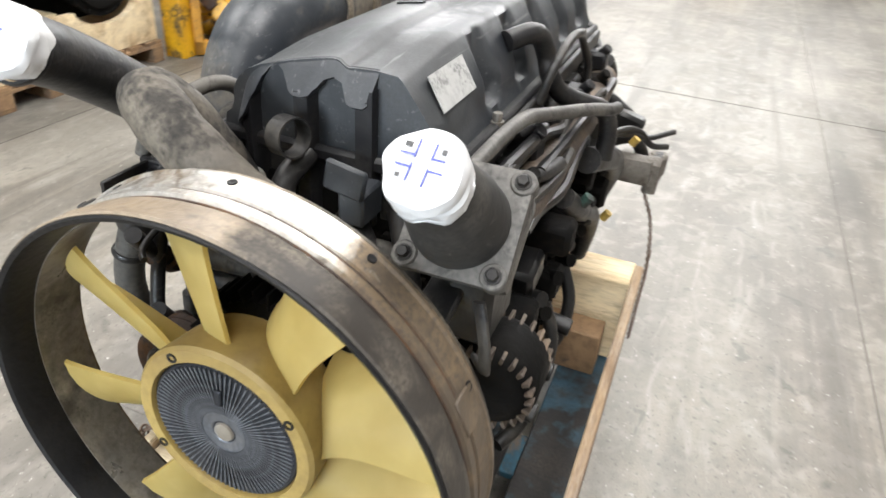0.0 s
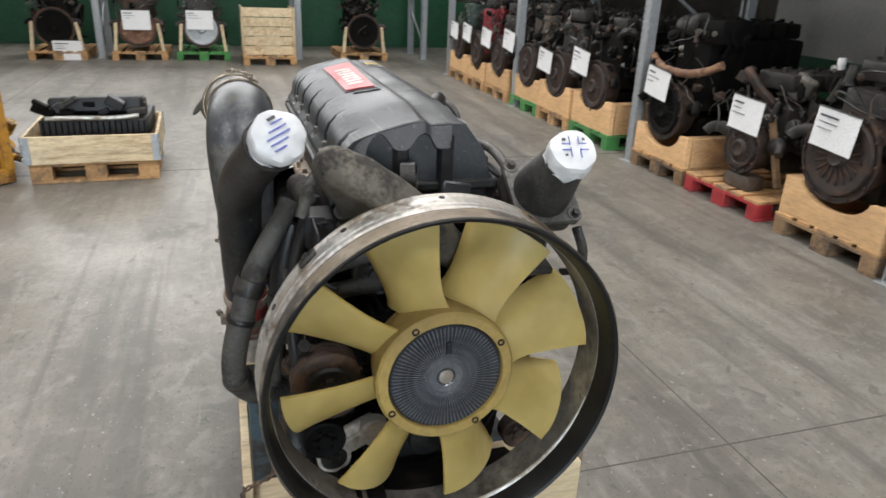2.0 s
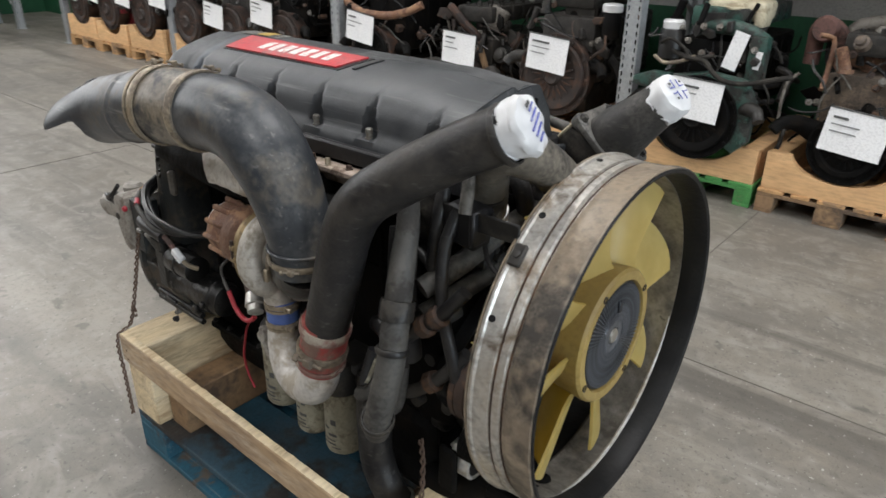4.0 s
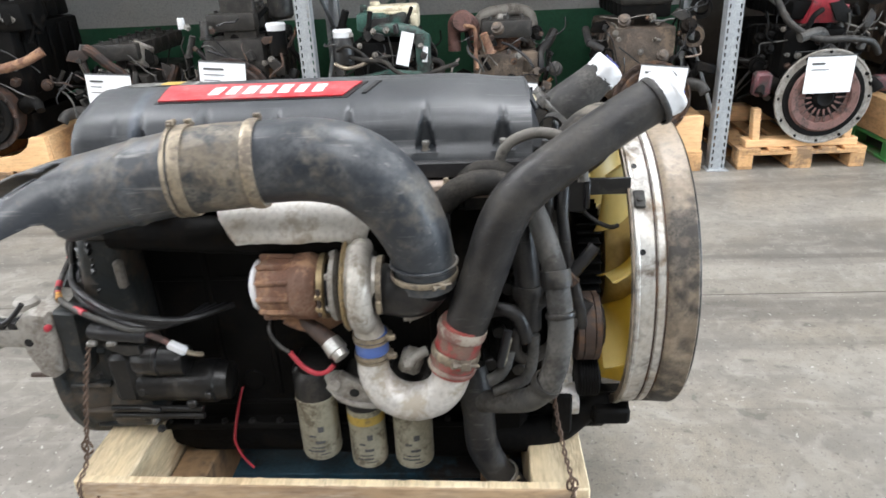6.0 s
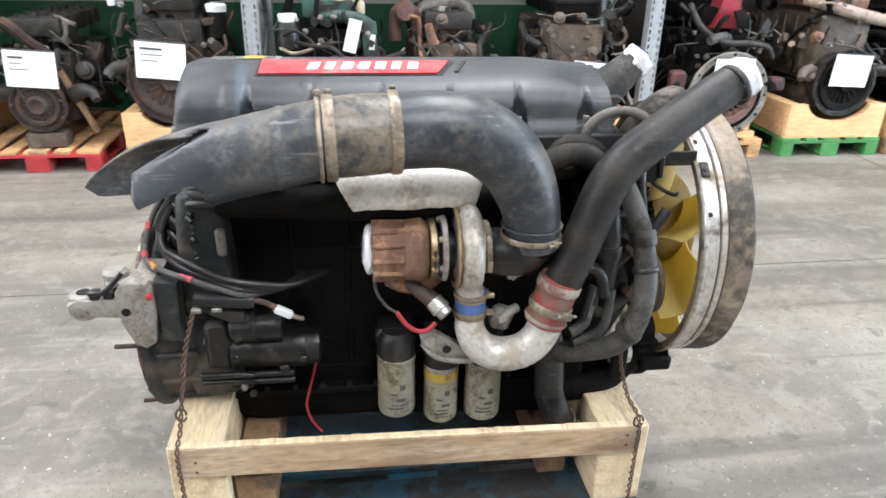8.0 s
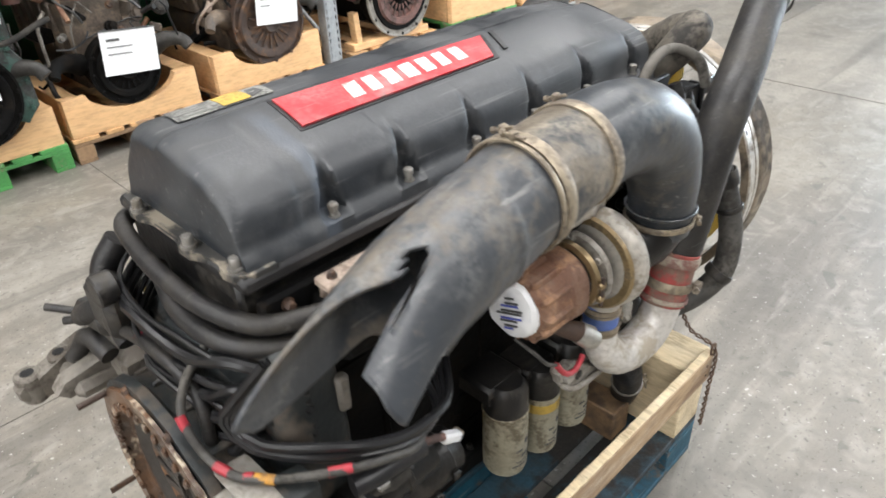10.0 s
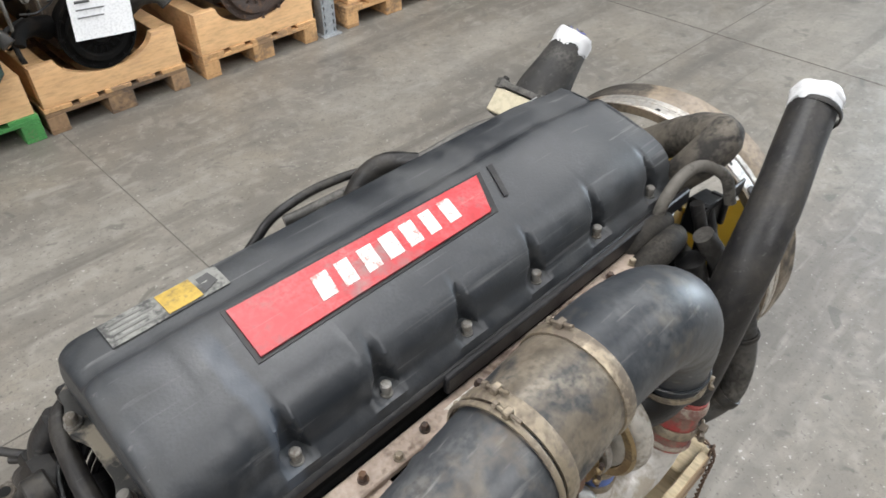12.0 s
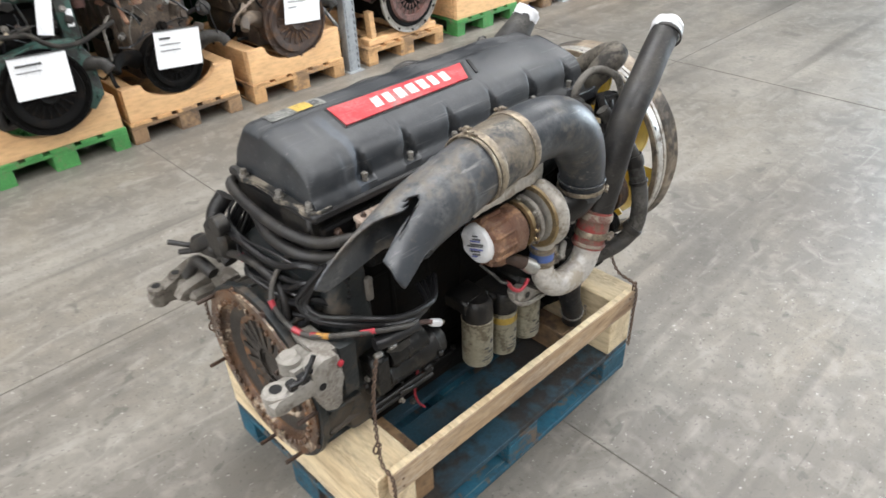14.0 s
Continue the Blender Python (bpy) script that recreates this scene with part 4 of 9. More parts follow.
REACH = [(0, -0.515), (12, -0.475), (20, -0.452), (26, -0.456), (31, -0.50), (35, -0.550), (60, -0.545), (80, -0.535), (84, -0.515), (88, -0.465), (95, -0.434), (112, -0.424), (200, -0.415), (222, -0.45), (243, -0.56), (262, -0.64), (285, -0.668), (303, -0.645), (325, -0.60), (345, -0.555), (360, -0.515)]


def torn_end(deg):
    """How far the torn rubber still reaches (x), by the angle from the top over the turbo side."""
    for (a, x), (b, y) in zip(REACH, REACH[1:]):
        if a <= deg <= b:
            return x + (y - x) * (deg - a) / (b - a) + 0.005 * noise.noise((math.cos(radians(deg)) * 5, math.sin(radians(deg)) * 5, 0))
    return -0.46


def hose_line(x):
    f = (-0.195 - x) / 0.5
    return Vector((x, -0.373 - 0.030 * f, 1.157 - 0.085 * f - 0.03 * f * f))


bm = B()
n, rows_n = 72, 60
grid = []
for i in range(rows_n + 1):
    ring = []
    for j in range(n):
        a = 2 * math.pi * j / n
        x = -0.195 + (torn_end(math.degrees(a)) + 0.195) * i / rows_n
        q = hose_line(x)
        f = smoothstep(-0.38, -0.66, x)
        side, up = math.sin(a), math.cos(a)
        r = 0.0815 + 0.003 * math.exp(-((x + 0.285) / 0.006) ** 2)
        dent = 0.004 * noise.noise((x * 9, side * 1.5, up * 1.5)) * smoothstep(-0.25, -0.45, x)
        spread = (1 + 0.60 * f) if side > 0 else (1 - 0.65 * f)
        droop = -0.06 * f * max(0, side)
        ring.append(bm.verts.new((q.x, q.y - side * (r + dent) * spread, q.z + up * (r + dent) * (1 - 0.1 * f) + droop)))
    grid.append(ring)
for i in range(rows_n):
    for j in range(n):
        deg = 360 * (j + 0.5) / n
        x = grid[i][j].co.x
        wob = 0.35 * noise.noise((x * 90, deg * 0.2, 5))
        if ((x + 0.432) / 0.024) ** 2 + ((deg - 24) / 13) ** 2 < 1 + wob:
            continue
        bm.faces.new((grid[i][j], grid[i][(j + 1) % n], grid[i + 1][(j + 1) % n], grid[i + 1][j]))
bmesh.ops.delete(bm, geom=[v for v in bm.verts if not v.link_faces], context="VERTS")
mouth = ep("torn_hose", bm, M_intake, label="dusty intake hose with a torn open mouth", smooth=60)
mod = mouth.modifiers.new("thickness", "SOLIDIFY")
mod.thickness, mod.offset = 0.006, -1

# -- turbocharger
bm = B()
lathe(bm, [(0, 0.02), (0.0, 0.054), (0.008, 0.063), (0.022, 0.067), (0.03, 0.066), (0.072, 0.067), (0.078, 0.073), (0.112, 0.074), (0.120, 0.068), (0.128, 0.062), (0.132, 0.045)], (-0.105, -0.305, 0.876), (1, -0.03, 0), 40)
turbo_ribs = []
for i in range(12):
    a = 2 * math.pi * i / 12
    turbo_ribs.append(B())
    box(turbo_ribs[-1], (-0.066, -0.305 + math.cos(a) * 0.063, 0.876 + math.sin(a) * 0.063), (0.075, 0.022, 0.013), Matrix.Rotation(a, 4, "X"), 0.005)
tube(bm, [(-0.06, -0.30, 0.81), (-0.02, -0.295, 0.79), (0.03, -0.28, 0.80), (0.05, -0.24, 0.84), (0.02, -0.20, 0.90)], [0.03, 0.036, 0.04, 0.042, 0.04], 16)
roughen(bm, 0.003, 30)
turbo = ep("turbine_housing", bm, M_rust, label="rust-brown cast turbine housing")
for rib_bm in turbo_ribs:
    part("housing_rib", roughen(rib_bm, 0.002, 30), M_rust, turbo)
# bearing housing between two clamped flanges
bm = lathe(B(), [(0.0, 0.046), (0.045, 0.042), (0.075, 0.05)], (0.015, -0.312, 0.878), (1, 0, 0), 24)
for a in (25, 205):
    cyl(bm, (0.045, -0.312 + math.cos(radians(a)) * 0.04, 0.878 + math.sin(radians(a)) * 0.04), (0.045, -0.312 + math.cos(radians(a)) * 0.066, 0.878 + math.sin(radians(a)) * 0.066), 0.014, n=14, bevel=0.002)
ep("bearing_housing", bm, M_blackmetal)
bm = lathe(B(), [(-0.008, 0.060), (-0.006, 0.071), (0.006, 0.071), (0.008, 0.060)], (0.033, -0.312, 0.878), (1, 0, 0), 40, closed=True)
clamp_ring = ep("turbine_clamp", bm, M_brass, label="tarnished brass-coloured clamp ring")
for dz in (-0.012, 0.016):
    part("clamp_lug", box(B(), (0.033, -0.387, 0.872 + dz), (0.016, 0.012, 0.014), None, 0.003), M_brass, clamp_ring)
part("clamp_bolt", cyl(B(), (0.033, -0.389, 0.845), (0.033, -0.389, 0.905), 0.0042, n=8), M_darkrust, clamp_ring)
bm = lathe(B(), [(-0.006, 0.050), (-0.006, 0.074), (-0.002, 0.077), (0.005, 0.077), (0.007, 0.060)], (0.058, -0.315, 0.880), (1, 0, 0), 40)
for a in range(20, 360, 60):
    hexbolt(bm, (0.052, -0.315 + math.cos(radians(a)) * 0.066, 0.880 + math.sin(radians(a)) * 0.066), (-1, 0, 0), 0.007, 0.008)
ep("centre_flange", bm, M_greycast)
bm = lathe(B(), [(-0.004, 0.08), (-0.005, 0.094), (0.0, 0.099), (0.005, 0.094), (0.004, 0.08)], (0.086, -0.322, 0.884), (1, 0, 0), 44, closed=True)
ep("compressor_clamp", bm, M_brass)
bm = B()
volute = []
for i in range(34):
    a = radians(-80 + 330 * i / 33)
    volute.append((0.116, -0.325 + math.cos(a) * 0.078, 0.886 + math.sin(a) * 0.078))
tube(bm, volute, [0.018, 0.021, 0.024, 0.026, 0.029], 20, 0.01, up=(1, 0, 0))
lathe(bm, [(-0.034, 0.06), (-0.030, 0.088), (-0.008, 0.092), (0.014, 0.07), (0.022, 0.056), (0.034, 0.054)], (0.118, -0.325, 0.886), (1, 0, 0), 40)
tube(bm, [(0.118, -0.352, 0.815), (0.121, -0.346, 0.79), (0.124, -0.34, 0.762)], [0.028, 0.032, 0.034], 20)
ep("compressor_housing", roughen(bm, 0.0012, 30), M_volute, label="pale dusty aluminium compressor housing")
bm = lathe(B(), [(-0.006, 0.05), (-0.006, 0.062), (0.006, 0.062), (0.006, 0.05)], (0.155, -0.327, 0.884), (1, 0, 0), 36, closed=True)
box(bm, (0.155, -0.392, 0.865), (0.013, 0.012, 0.03), bevel=0.003)
ep("inlet_clamp", bm, M_clampold)
bm = tube(B(), [(0.14, -0.328, 0.876), (0.18, -0.335, 0.876), (0.225, -0.355, 0.885), (0.248, -0.365, 0.915)], [0.052, 0.055, 0.058, 0.060], 24)
ep("inlet_elbow", bm, M_blackmetal)
band((0.250, -0.369, 0.93), (0, 0, 1), 0.064, 0.012, M_clampold, screw=(0.5, -0.8, 0))
band((0.250, -0.369, 0.955), (0, 0, 1), 0.0645, 0.006, M_intake, screw=(0.5, 0.8, 0))


def wrap(name, p, d, r, h, seed, parent=None):
    """A pipe mouth bagged in white printed plastic wrap."""
    bm = B()
    prof = [(-h, r * 1.00), (-h * 0.88, r * 1.05), (-h * 0.76, r * 1.02), (-h * 0.6, r * 1.07), (-h * 0.46, r * 1.035), (-h * 0.3, r * 1.08), (-h * 0.15, r * 1.05), (0, r * 1.0), (0.004, r * 0.7), (0.006, r * 0.35), (0.006, 0.0002)]
    lathe(bm, prof, p, d, 40)
    for v in bm.verts:
        v.co += Vector(noise.noise_vector(v.co * 45 + Vector((seed, 0, 0)))) * 0.0045
        back = (Vector(p) - v.co).dot(Vector(d).normalized())
        if back > h * 0.7:
            v.co -= Vector(d).normalized() * (0.012 * noise.noise(v.co * 60 + Vector((0, seed, 0))) + 0.004)
    ob = ep(name, bm, M_wrap, parent, "pipe mouth wrapped in white printed plastic")
    return ob


def wrap_print(p, d, r, marks, parent):
    m = axis_matrix(p, d)
    for kind, x, y, w, h, turn in marks:
        bm = B()
        box(bm, (x * r * 0.85, y * r * 0.85, 0.0085), (w * r * 0.85, h * r, 0.0015), Matrix.Rotation(radians(turn), 4, "Z"))
        bmesh.ops.transform(bm, matrix=m, verts=bm.verts[:])
        part("printed_bar", bm, M_ink if kind else M_print, parent)


tag_end = wrap("wrapped_turbine_mouth", (-0.118, -0.302, 0.876), (-1, 0.03, 0), 0.053, 0.026, 3)
wrap_print((-0.118, -0.302, 0.876), (-1, 0.03, 0), 0.052, [(k % 3 == 0, 0.1 + 0.12 * (k % 2), -0.72 + 0.18 * k, 1.35 - 0.22 * abs(k - 4), 0.07, 20) for k in range(9)], tag_end)

# -- charge pipe: blue coupling, silver bend, red coupling, long black pipe
for k, z in enumerate((0.772, 0.726)):
    bm = B()
    lathe(bm, [(-0.005, 0.036), (-0.005, 0.0395), (0.005, 0.0395), (0.005, 0.036)], (0.124, -0.339, z), (0, 0, 1), 30, closed=True)
    lathe(bm, [(-0.014, 0.036), (-0.014, 0.0385), (-0.008, 0.0385), (-0.008, 0.036)], (0.124, -0.339, z), (0, 0, 1), 30, closed=True)
    box(bm, (0.168, -0.355, z), (0.02, 0.012, 0.012), bevel=0.002)
    cyl(bm, (0.165, -0.365, z), (0.165, -0.33, z), 0.004, n=8)
    ep("coupling_clamp", bm, M_clampold)
bm = B()
lathe(bm, [(-0.03, 0.0345), (-0.024, 0.036), (0.024, 0.036), (0.03, 0.0345)], (0.124, -0.339, 0.749), (0, 0, 1), 30)
ep("blue_coupling", bm, M_blue, label="blue silicone hose coupling")
bm = tube(B(), [(0.124, -0.339, 0.726), (0.126, -0.345, 0.672), (0.155, -0.356, 0.628), (0.205, -0.366, 0.614), (0.257, -0.375, 0.632), (0.288, -0.381, 0.672), (0.302, -0.383, 0.725)], [0.034, 0.036, 0.040, 0.042, 0.042, 0.041, 0.041], 26)
ep("silver_bend", bm, M_bend, label="dusty silver aluminium charge-air bend")
bm = tube(B(), [(0.295, -0.382, 0.708), (0.309, -0.382, 0.758), (0.327, -0.384, 0.824)], 0.0475, 28)
coupling = ep("red_coupling", bm, M_silicone_red, label="red silicone hose coupling")
for f, w, mt in ((0.1, 0.010, M_silicone_dirty), (0.38, 0.020, M_clampold), (0.85, 0.022, M_silicone_dirty)):
    p = Vector((0.295, -0.382, 0.708)).lerp(Vector((0.327, -0.384, 0.824)), f)
    band(p, (0.03, 0, 0.11), 0.0475, w, mt, screw=(0.35, -0.9, 0) if f == 0.38 else None, name="coupling_clamp", size=0.013)
PIPE = [(0.316, -0.384, 0.775), (0.335, -0.386, 0.83), (0.375, -0.387, 0.95), (0.405, -0.386, 1.04), (0.445, -0.382, 1.10), (0.52, -0.368, 1.155), (0.62, -0.342, 1.217), (0.708, -0.321, 1.263)]
ep("charge_pipe", tube(B(), PIPE, [0.0425, 0.0445, 0.045, 0.0455, 0.045, 0.044, 0.043, 0.043], 28), M_hose, label="long black dusty rubber charge-air pipe")
band((0.69, -0.33, 1.251), (0.86, 0.2, 0.45), 0.0432, 0.012, M_hose, name="pipe_collar", screw=None)
d1 = Vector((0.86, 0.19, 0.45)).normalized()
w1 = wrap("wrapped_pipe_mouth", Vector((0.713, -0.320, 1.266)) + d1 * 0.012, d1, 0.0435, 0.035, 9)
wrap_print(Vector((0.713, -0.320, 1.266)) + d1 * 0.012, d1, 0.0435, [(1, -0.1, y, 1.2 - abs(y), 0.06, 24) for y in (-0.6, -0.3, 0.0, 0.3, 0.6)] + [(0, -0.3, 0.75, 0.4, 0.12, 24)], w1)

# -- oil and fuel filters
FILTERS = [(-0.045, 0.371, 0.165, 0.049), (0.073, 0.342, 0.16, 0.0455), (0.187, 0.342, 0.165, 0.0485)]
for i, (fx, fz, fh, fr) in enumerate(FILTERS):
    bm = B()
    lathe(bm, [(0, fr * 0.5), (0.0, fr * 0.82), (0.006, fr * 0.95), (0.014, fr), (fh, fr), (fh + 0.004, fr * 1.03), (fh + 0.012, fr * 1.03), (fh + 0.014, fr * 0.96)], (fx, -0.235, fz), (0, 0, 1), 36)
    can = ep("filter_can", bm, M_filter, label="cream filter can with worn dark print")
    if i == 1:
        bm = B()
        lathe(bm, [(fh - 0.026, fr + 0.0008), (fh - 0.002, fr + 0.0008), (fh - 0.002, fr), (fh - 0.026, fr)], (fx, -0.235, fz), (0, 0, 1), 36, closed=True)
        part("yellow_band", bm, M_yellowtape, can)
    for zz, wa, hh, a0 in ((0.035, 0.9, 0.005, -95), (0.046, 0.7, 0.004, -90), (0.062, 0.5, 0.008, -80), (0.08, 0.35, 0.006, -100), (0.10, 0.3, 0.016, -75), (0.025, 0.5, 0.003, -70)):
        bm = B()
        k = 7
        ring = []
        for j in range(k):
            a = radians(a0 + (j / (k - 1) - 0.5) * wa * 57)
            ring.append([(fx + math.cos(a) * (fr + rr), -0.235 + math.sin(a) * (fr + rr), fz + zz + dz) for rr, dz in ((0.0009, -hh / 2), (0.0009, hh / 2))])
        vs = [[bm.verts.new(p) for p in col] for col in ring]
        for a, b in zip(vs, vs[1:]):
            bm.faces.new((a[0], b[0], b[1], a[1]))
        part("printed_bar", bm, M_print, can, smooth=0)
for fx, fz, fh, fr in FILTERS:
    bm = B()
    lathe(bm, [(0, fr * 1.0), (0.05, fr * 0.98), (0.07, fr * 0.7)], (fx, -0.235, fz + fh + 0.014), (0, 0, 1), 30)
    box(bm, (fx, -0.19, fz + fh + 0.06), (fr * 2.1, 0.10, 0.05), bevel=0.008)
    ep("filter_head", bm, M_blackmetal)
bm = B()
pf = Matrix(((1, 0, 0, 0), (0, 0, 1, -0.320), (0, 1, 0, 0), (0, 0, 0, 1)))
prism(bm, [(0.006, 0.652), (0.012, 0.625), (0.032, 0.602), (0.085, 0.583), (0.150, 0.580), (0.152, 0.592), (0.118, 0.600), (0.108, 0.622), (0.075, 0.640), (0.045, 0.662)], -0.012, 0.012, pf, 0.005)
tube(bm, [(0.012, -0.328, 0.63), (0.04, -0.334, 0.598), (0.09, -0.338, 0.583), (0.15, -0.34, 0.582)], 0.0065, 8)
cyl(bm, (0.030, -0.30, 0.640), (0.030, -0.342, 0.640), 0.015, n=16, bevel=0.002)
roughen(bm, 0.0015, 40)
ep("cast_bracket", bm, M_greycast, label="small dirty cast bracket above the filter cans")
ep("bracket_hole", lathe(B(), [(0, 0.011), (0.001, 0.011)], (0.072, -0.333, 0.614), (0, -1, 0), 18), M_rubber)
bm = tube(B(), [(-0.03, -0.315, 0.80), (0.01, -0.335, 0.775), (0.04, -0.348, 0.755)], [0.014, 0.017, 0.021], 16)
ep("turbo_drain", roughen(bm, 0.0015, 40), M_darkrust)
bm = lathe(B(), [(0, 0.022), (0.028, 0.024), (0.030, 0.019), (0.044, 0.0185), (0.046, 0.012), (0.0465, 0.0002)], (0.035, -0.346, 0.758), (0.55, -0.45, -0.5), 20)
ep("drain_plug", bm, M_zinc)
ep("red_cable", tube(B(), [(-0.052, -0.36, 0.741), (-0.028, -0.362, 0.706), (-0.002, -0.362, 0.688), (0.022, -0.36, 0.690), (0.040, -0.358, 0.706)], 0.0058, 10), M_redwire)
ep("thin_wire", tube(B(), [(-0.052, -0.36, 0.741), (-0.072, -0.355, 0.752), (-0.095, -0.345, 0.784), (-0.10, -0.30, 0.80)], 0.0038, 8), M_greyhose)
ep("red_cable", tube(B(), [(-0.25, -0.17, 0.52), (-0.258, -0.195, 0.486), (-0.279, -0.20, 0.406), (-0.285, -0.20, 0.369), (-0.273, -0.20, 0.321), (-0.249, -0.20, 0.283)], 0.0036, 10), M_redwire)

# -- exhaust manifold and heat shield
bm = B()
box(bm, (-0.10, -0.192, 1.03), (0.84, 0.022, 0.07), bevel=0.006)
for i in range(6):
    tube(bm, [(-0.42 + i * 0.14, -0.19, 1.02), (-0.42 + i * 0.14, -0.225, 1.015), (-0.40 + i * 0.13, -0.255, 0.99)], [0.026, 0.028, 0.03], 14)
tube(bm, [(-0.44, -0.25, 0.985), (-0.2, -0.262, 0.98), (0.05, -0.265, 0.975), (0.3, -0.25, 0.985)], [0.035, 0.042, 0.042, 0.035], 18)
roughen(bm, 0.002, 40)
ep("exhaust_manifold", bm, M_black, label="black sooty exhaust manifold")
bm = B()
box(bm, (-0.025, -0.230, 1.066), (0.83, 0.038, 0.014), bevel=0.003)
box(bm, (-0.025, -0.218, 1.052), (0.82, 0.012, 0.04), bevel=0.003)
box(bm, (-0.33, -0.262, 1.056), (0.10, 0.045, 0.012), bevel=0.003)
ep("head_flange", roughen(bm, 0.002, 40), M_tan, label="pale tan stained flange strip with studs")
for i in range(15):
    ep("flange_stud", hexbolt(B(), (-0.42 + i * 0.055, -0.230 - 0.008 * (i % 2), 1.0725), (0, 0, 1), 0.006, 0.009 + 0.003 * (i % 3)), M_clampold if i % 2 else M_darkrust)
for i in range(12):
    ep("manifold_nut", hexbolt(B(), (-0.48 + i * 0.07, -0.203, 1.045 - 0.03 * (i % 2)), (0, -1, 0), 0.008, 0.012), M_darkrust)
prof = [(-0.225, 1.072), (-0.275, 1.062), (-0.308, 1.035), (-0.318, 1.005), (-0.320, 0.978)]
secs = []
for i in range(26):
    x = -0.195 + i * 0.0142
    wv = 0.0022 * math.exp(-((i % 8) - 3.5) ** 2) + 0.003 * noise.noise((x * 14, 0, 0))
    secs.append([Vector((x + 0.05 * (1.072 - z) / 0.09 * (1 - i / 25) ** 3 - 0.03 * (1.072 - z) / 0.09 * (i / 25) ** 3, y + wv * (z < 1.04), z + wv + (0.004 * noise.noise((x * 20, z * 30, 4)) if z < 0.98 else 0))) for y, z in prof])
bm = B()
vs = [[bm.verts.new(p) for p in s] for s in secs]
for a, b in zip(vs, vs[1:]):
    for i in range(len(prof) - 1):
        bm.faces.new((a[i], b[i], b[i + 1], a[i + 1]))
shield = ep("heat_shield", bm, M_shield, label="creased pale metal heat shield")
mod = shield.modifiers.new("thickness", "SOLIDIFY")
mod.thickness = 0.002


# -- fan and its ring
FC = Vector((0.0, -0.028, 0.800))
RC = Vector((0.0, -0.028, 0.791))
fan_hub = B()
lathe(fan_hub, [(0.655, 0.06), (0.655, 0.120), (0.665, 0.129), (0.70, 0.134), (0.745, 0.139), (0.757, 0.139), (0.763, 0.134), (0.763, 0.1165), (0.757, 0.1145), (0.72, 0.1135)], FC, (1, 0, 0), 64)
fan = ep("fan_hub", fan_hub, M_hub, label="yellowed plastic fan hub")
bm = B()
lathe(bm, [(0.66, 0.03), (0.70, 0.1132), (0.756, 0.1132), (0.758, 0.111), (0.758, 0.0005)], FC, (1, 0, 0), 72)
clutch = ep("fan_clutch", bm, M_discdark, label="silver-grey finned fan clutch disc")
bm = prism(B(), [(0.034, -0.00045), (0.108, -0.0011), (0.108, 0.0011), (0.034, 0.00045)], 0, 0.004, Matrix(((0, 0, 1, 0), (1, 0, 0, 0), (0, 1, 0, 0), (0, 0, 0, 1))))
fin = part("cooling_fin", bm, M_disc, clutch)
fin.matrix_basis = Matrix.Translation(FC + Vector((0.7575, 0, 0)))
for i in range(1, 84):
    sub("cooling_fin", fin, clutch, Matrix.Translation(FC + Vector((0.7575, 0, 0))) @ Matrix.Rotation(2 * math.pi * i / 84, 4, "X"))
bm = B()
lathe(bm, [(0.757, 0.016), (0.7612, 0.014), (0.7625, 0.008), (0.763, 0.0005)], FC, (1, 0, 0), 32)
part("centre_boss", bm, M_zinc, clutch)
part("boss_ring", lathe(B(), [(0.757, 0.046), (0.7592, 0.044), (0.7595, 0.020), (0.757, 0.017)], FC, (1, 0, 0), 48), M_disc, clutch)
bm = B()
box(bm, FC + Vector((0.763, 0.002, 0.066)), (0.006, 0.012, 0.026), bevel=0.002)
part("bimetal_strip", bm, M_discdark, clutch)
for i in range(4):
    a = radians(31 + 90 * i)
    bm = B()
    lathe(bm, [(0.762, 0.0075), (0.7645, 0.0075), (0.7645, 0.004), (0.758, 0.004)], FC + Vector((0, math.cos(a), math.sin(a))) * 0.1255, (1, 0, 0), 16)
    ep("hub_bolt", bm, M_rubber)


fan_drive = ep("fan_drive", lathe(B(), [(0.575, 0.04), (0.585, 0.085), (0.592, 0.128), (0.640, 0.132), (0.646, 0.10), (0.655, 0.06)], FC, (1, 0, 0), 48), M_black, label="black finned viscous fan drive")
drive_fin = part("drive_fin", box(B(), (0, 0, 0), (0.055, 0.030, 0.004), None, 0.001), M_black, fan_drive)
for i in range(40):
    a = 2 * math.pi * i / 40
    m = Matrix.Translation(FC + Vector((0.615, math.cos(a) * 0.137, math.sin(a) * 0.137))) @ Matrix.Rotation(a, 4, "X")
    if i:
        sub("drive_fin", drive_fin, fan_drive, m)
    else:
        drive_fin.matrix_basis = m


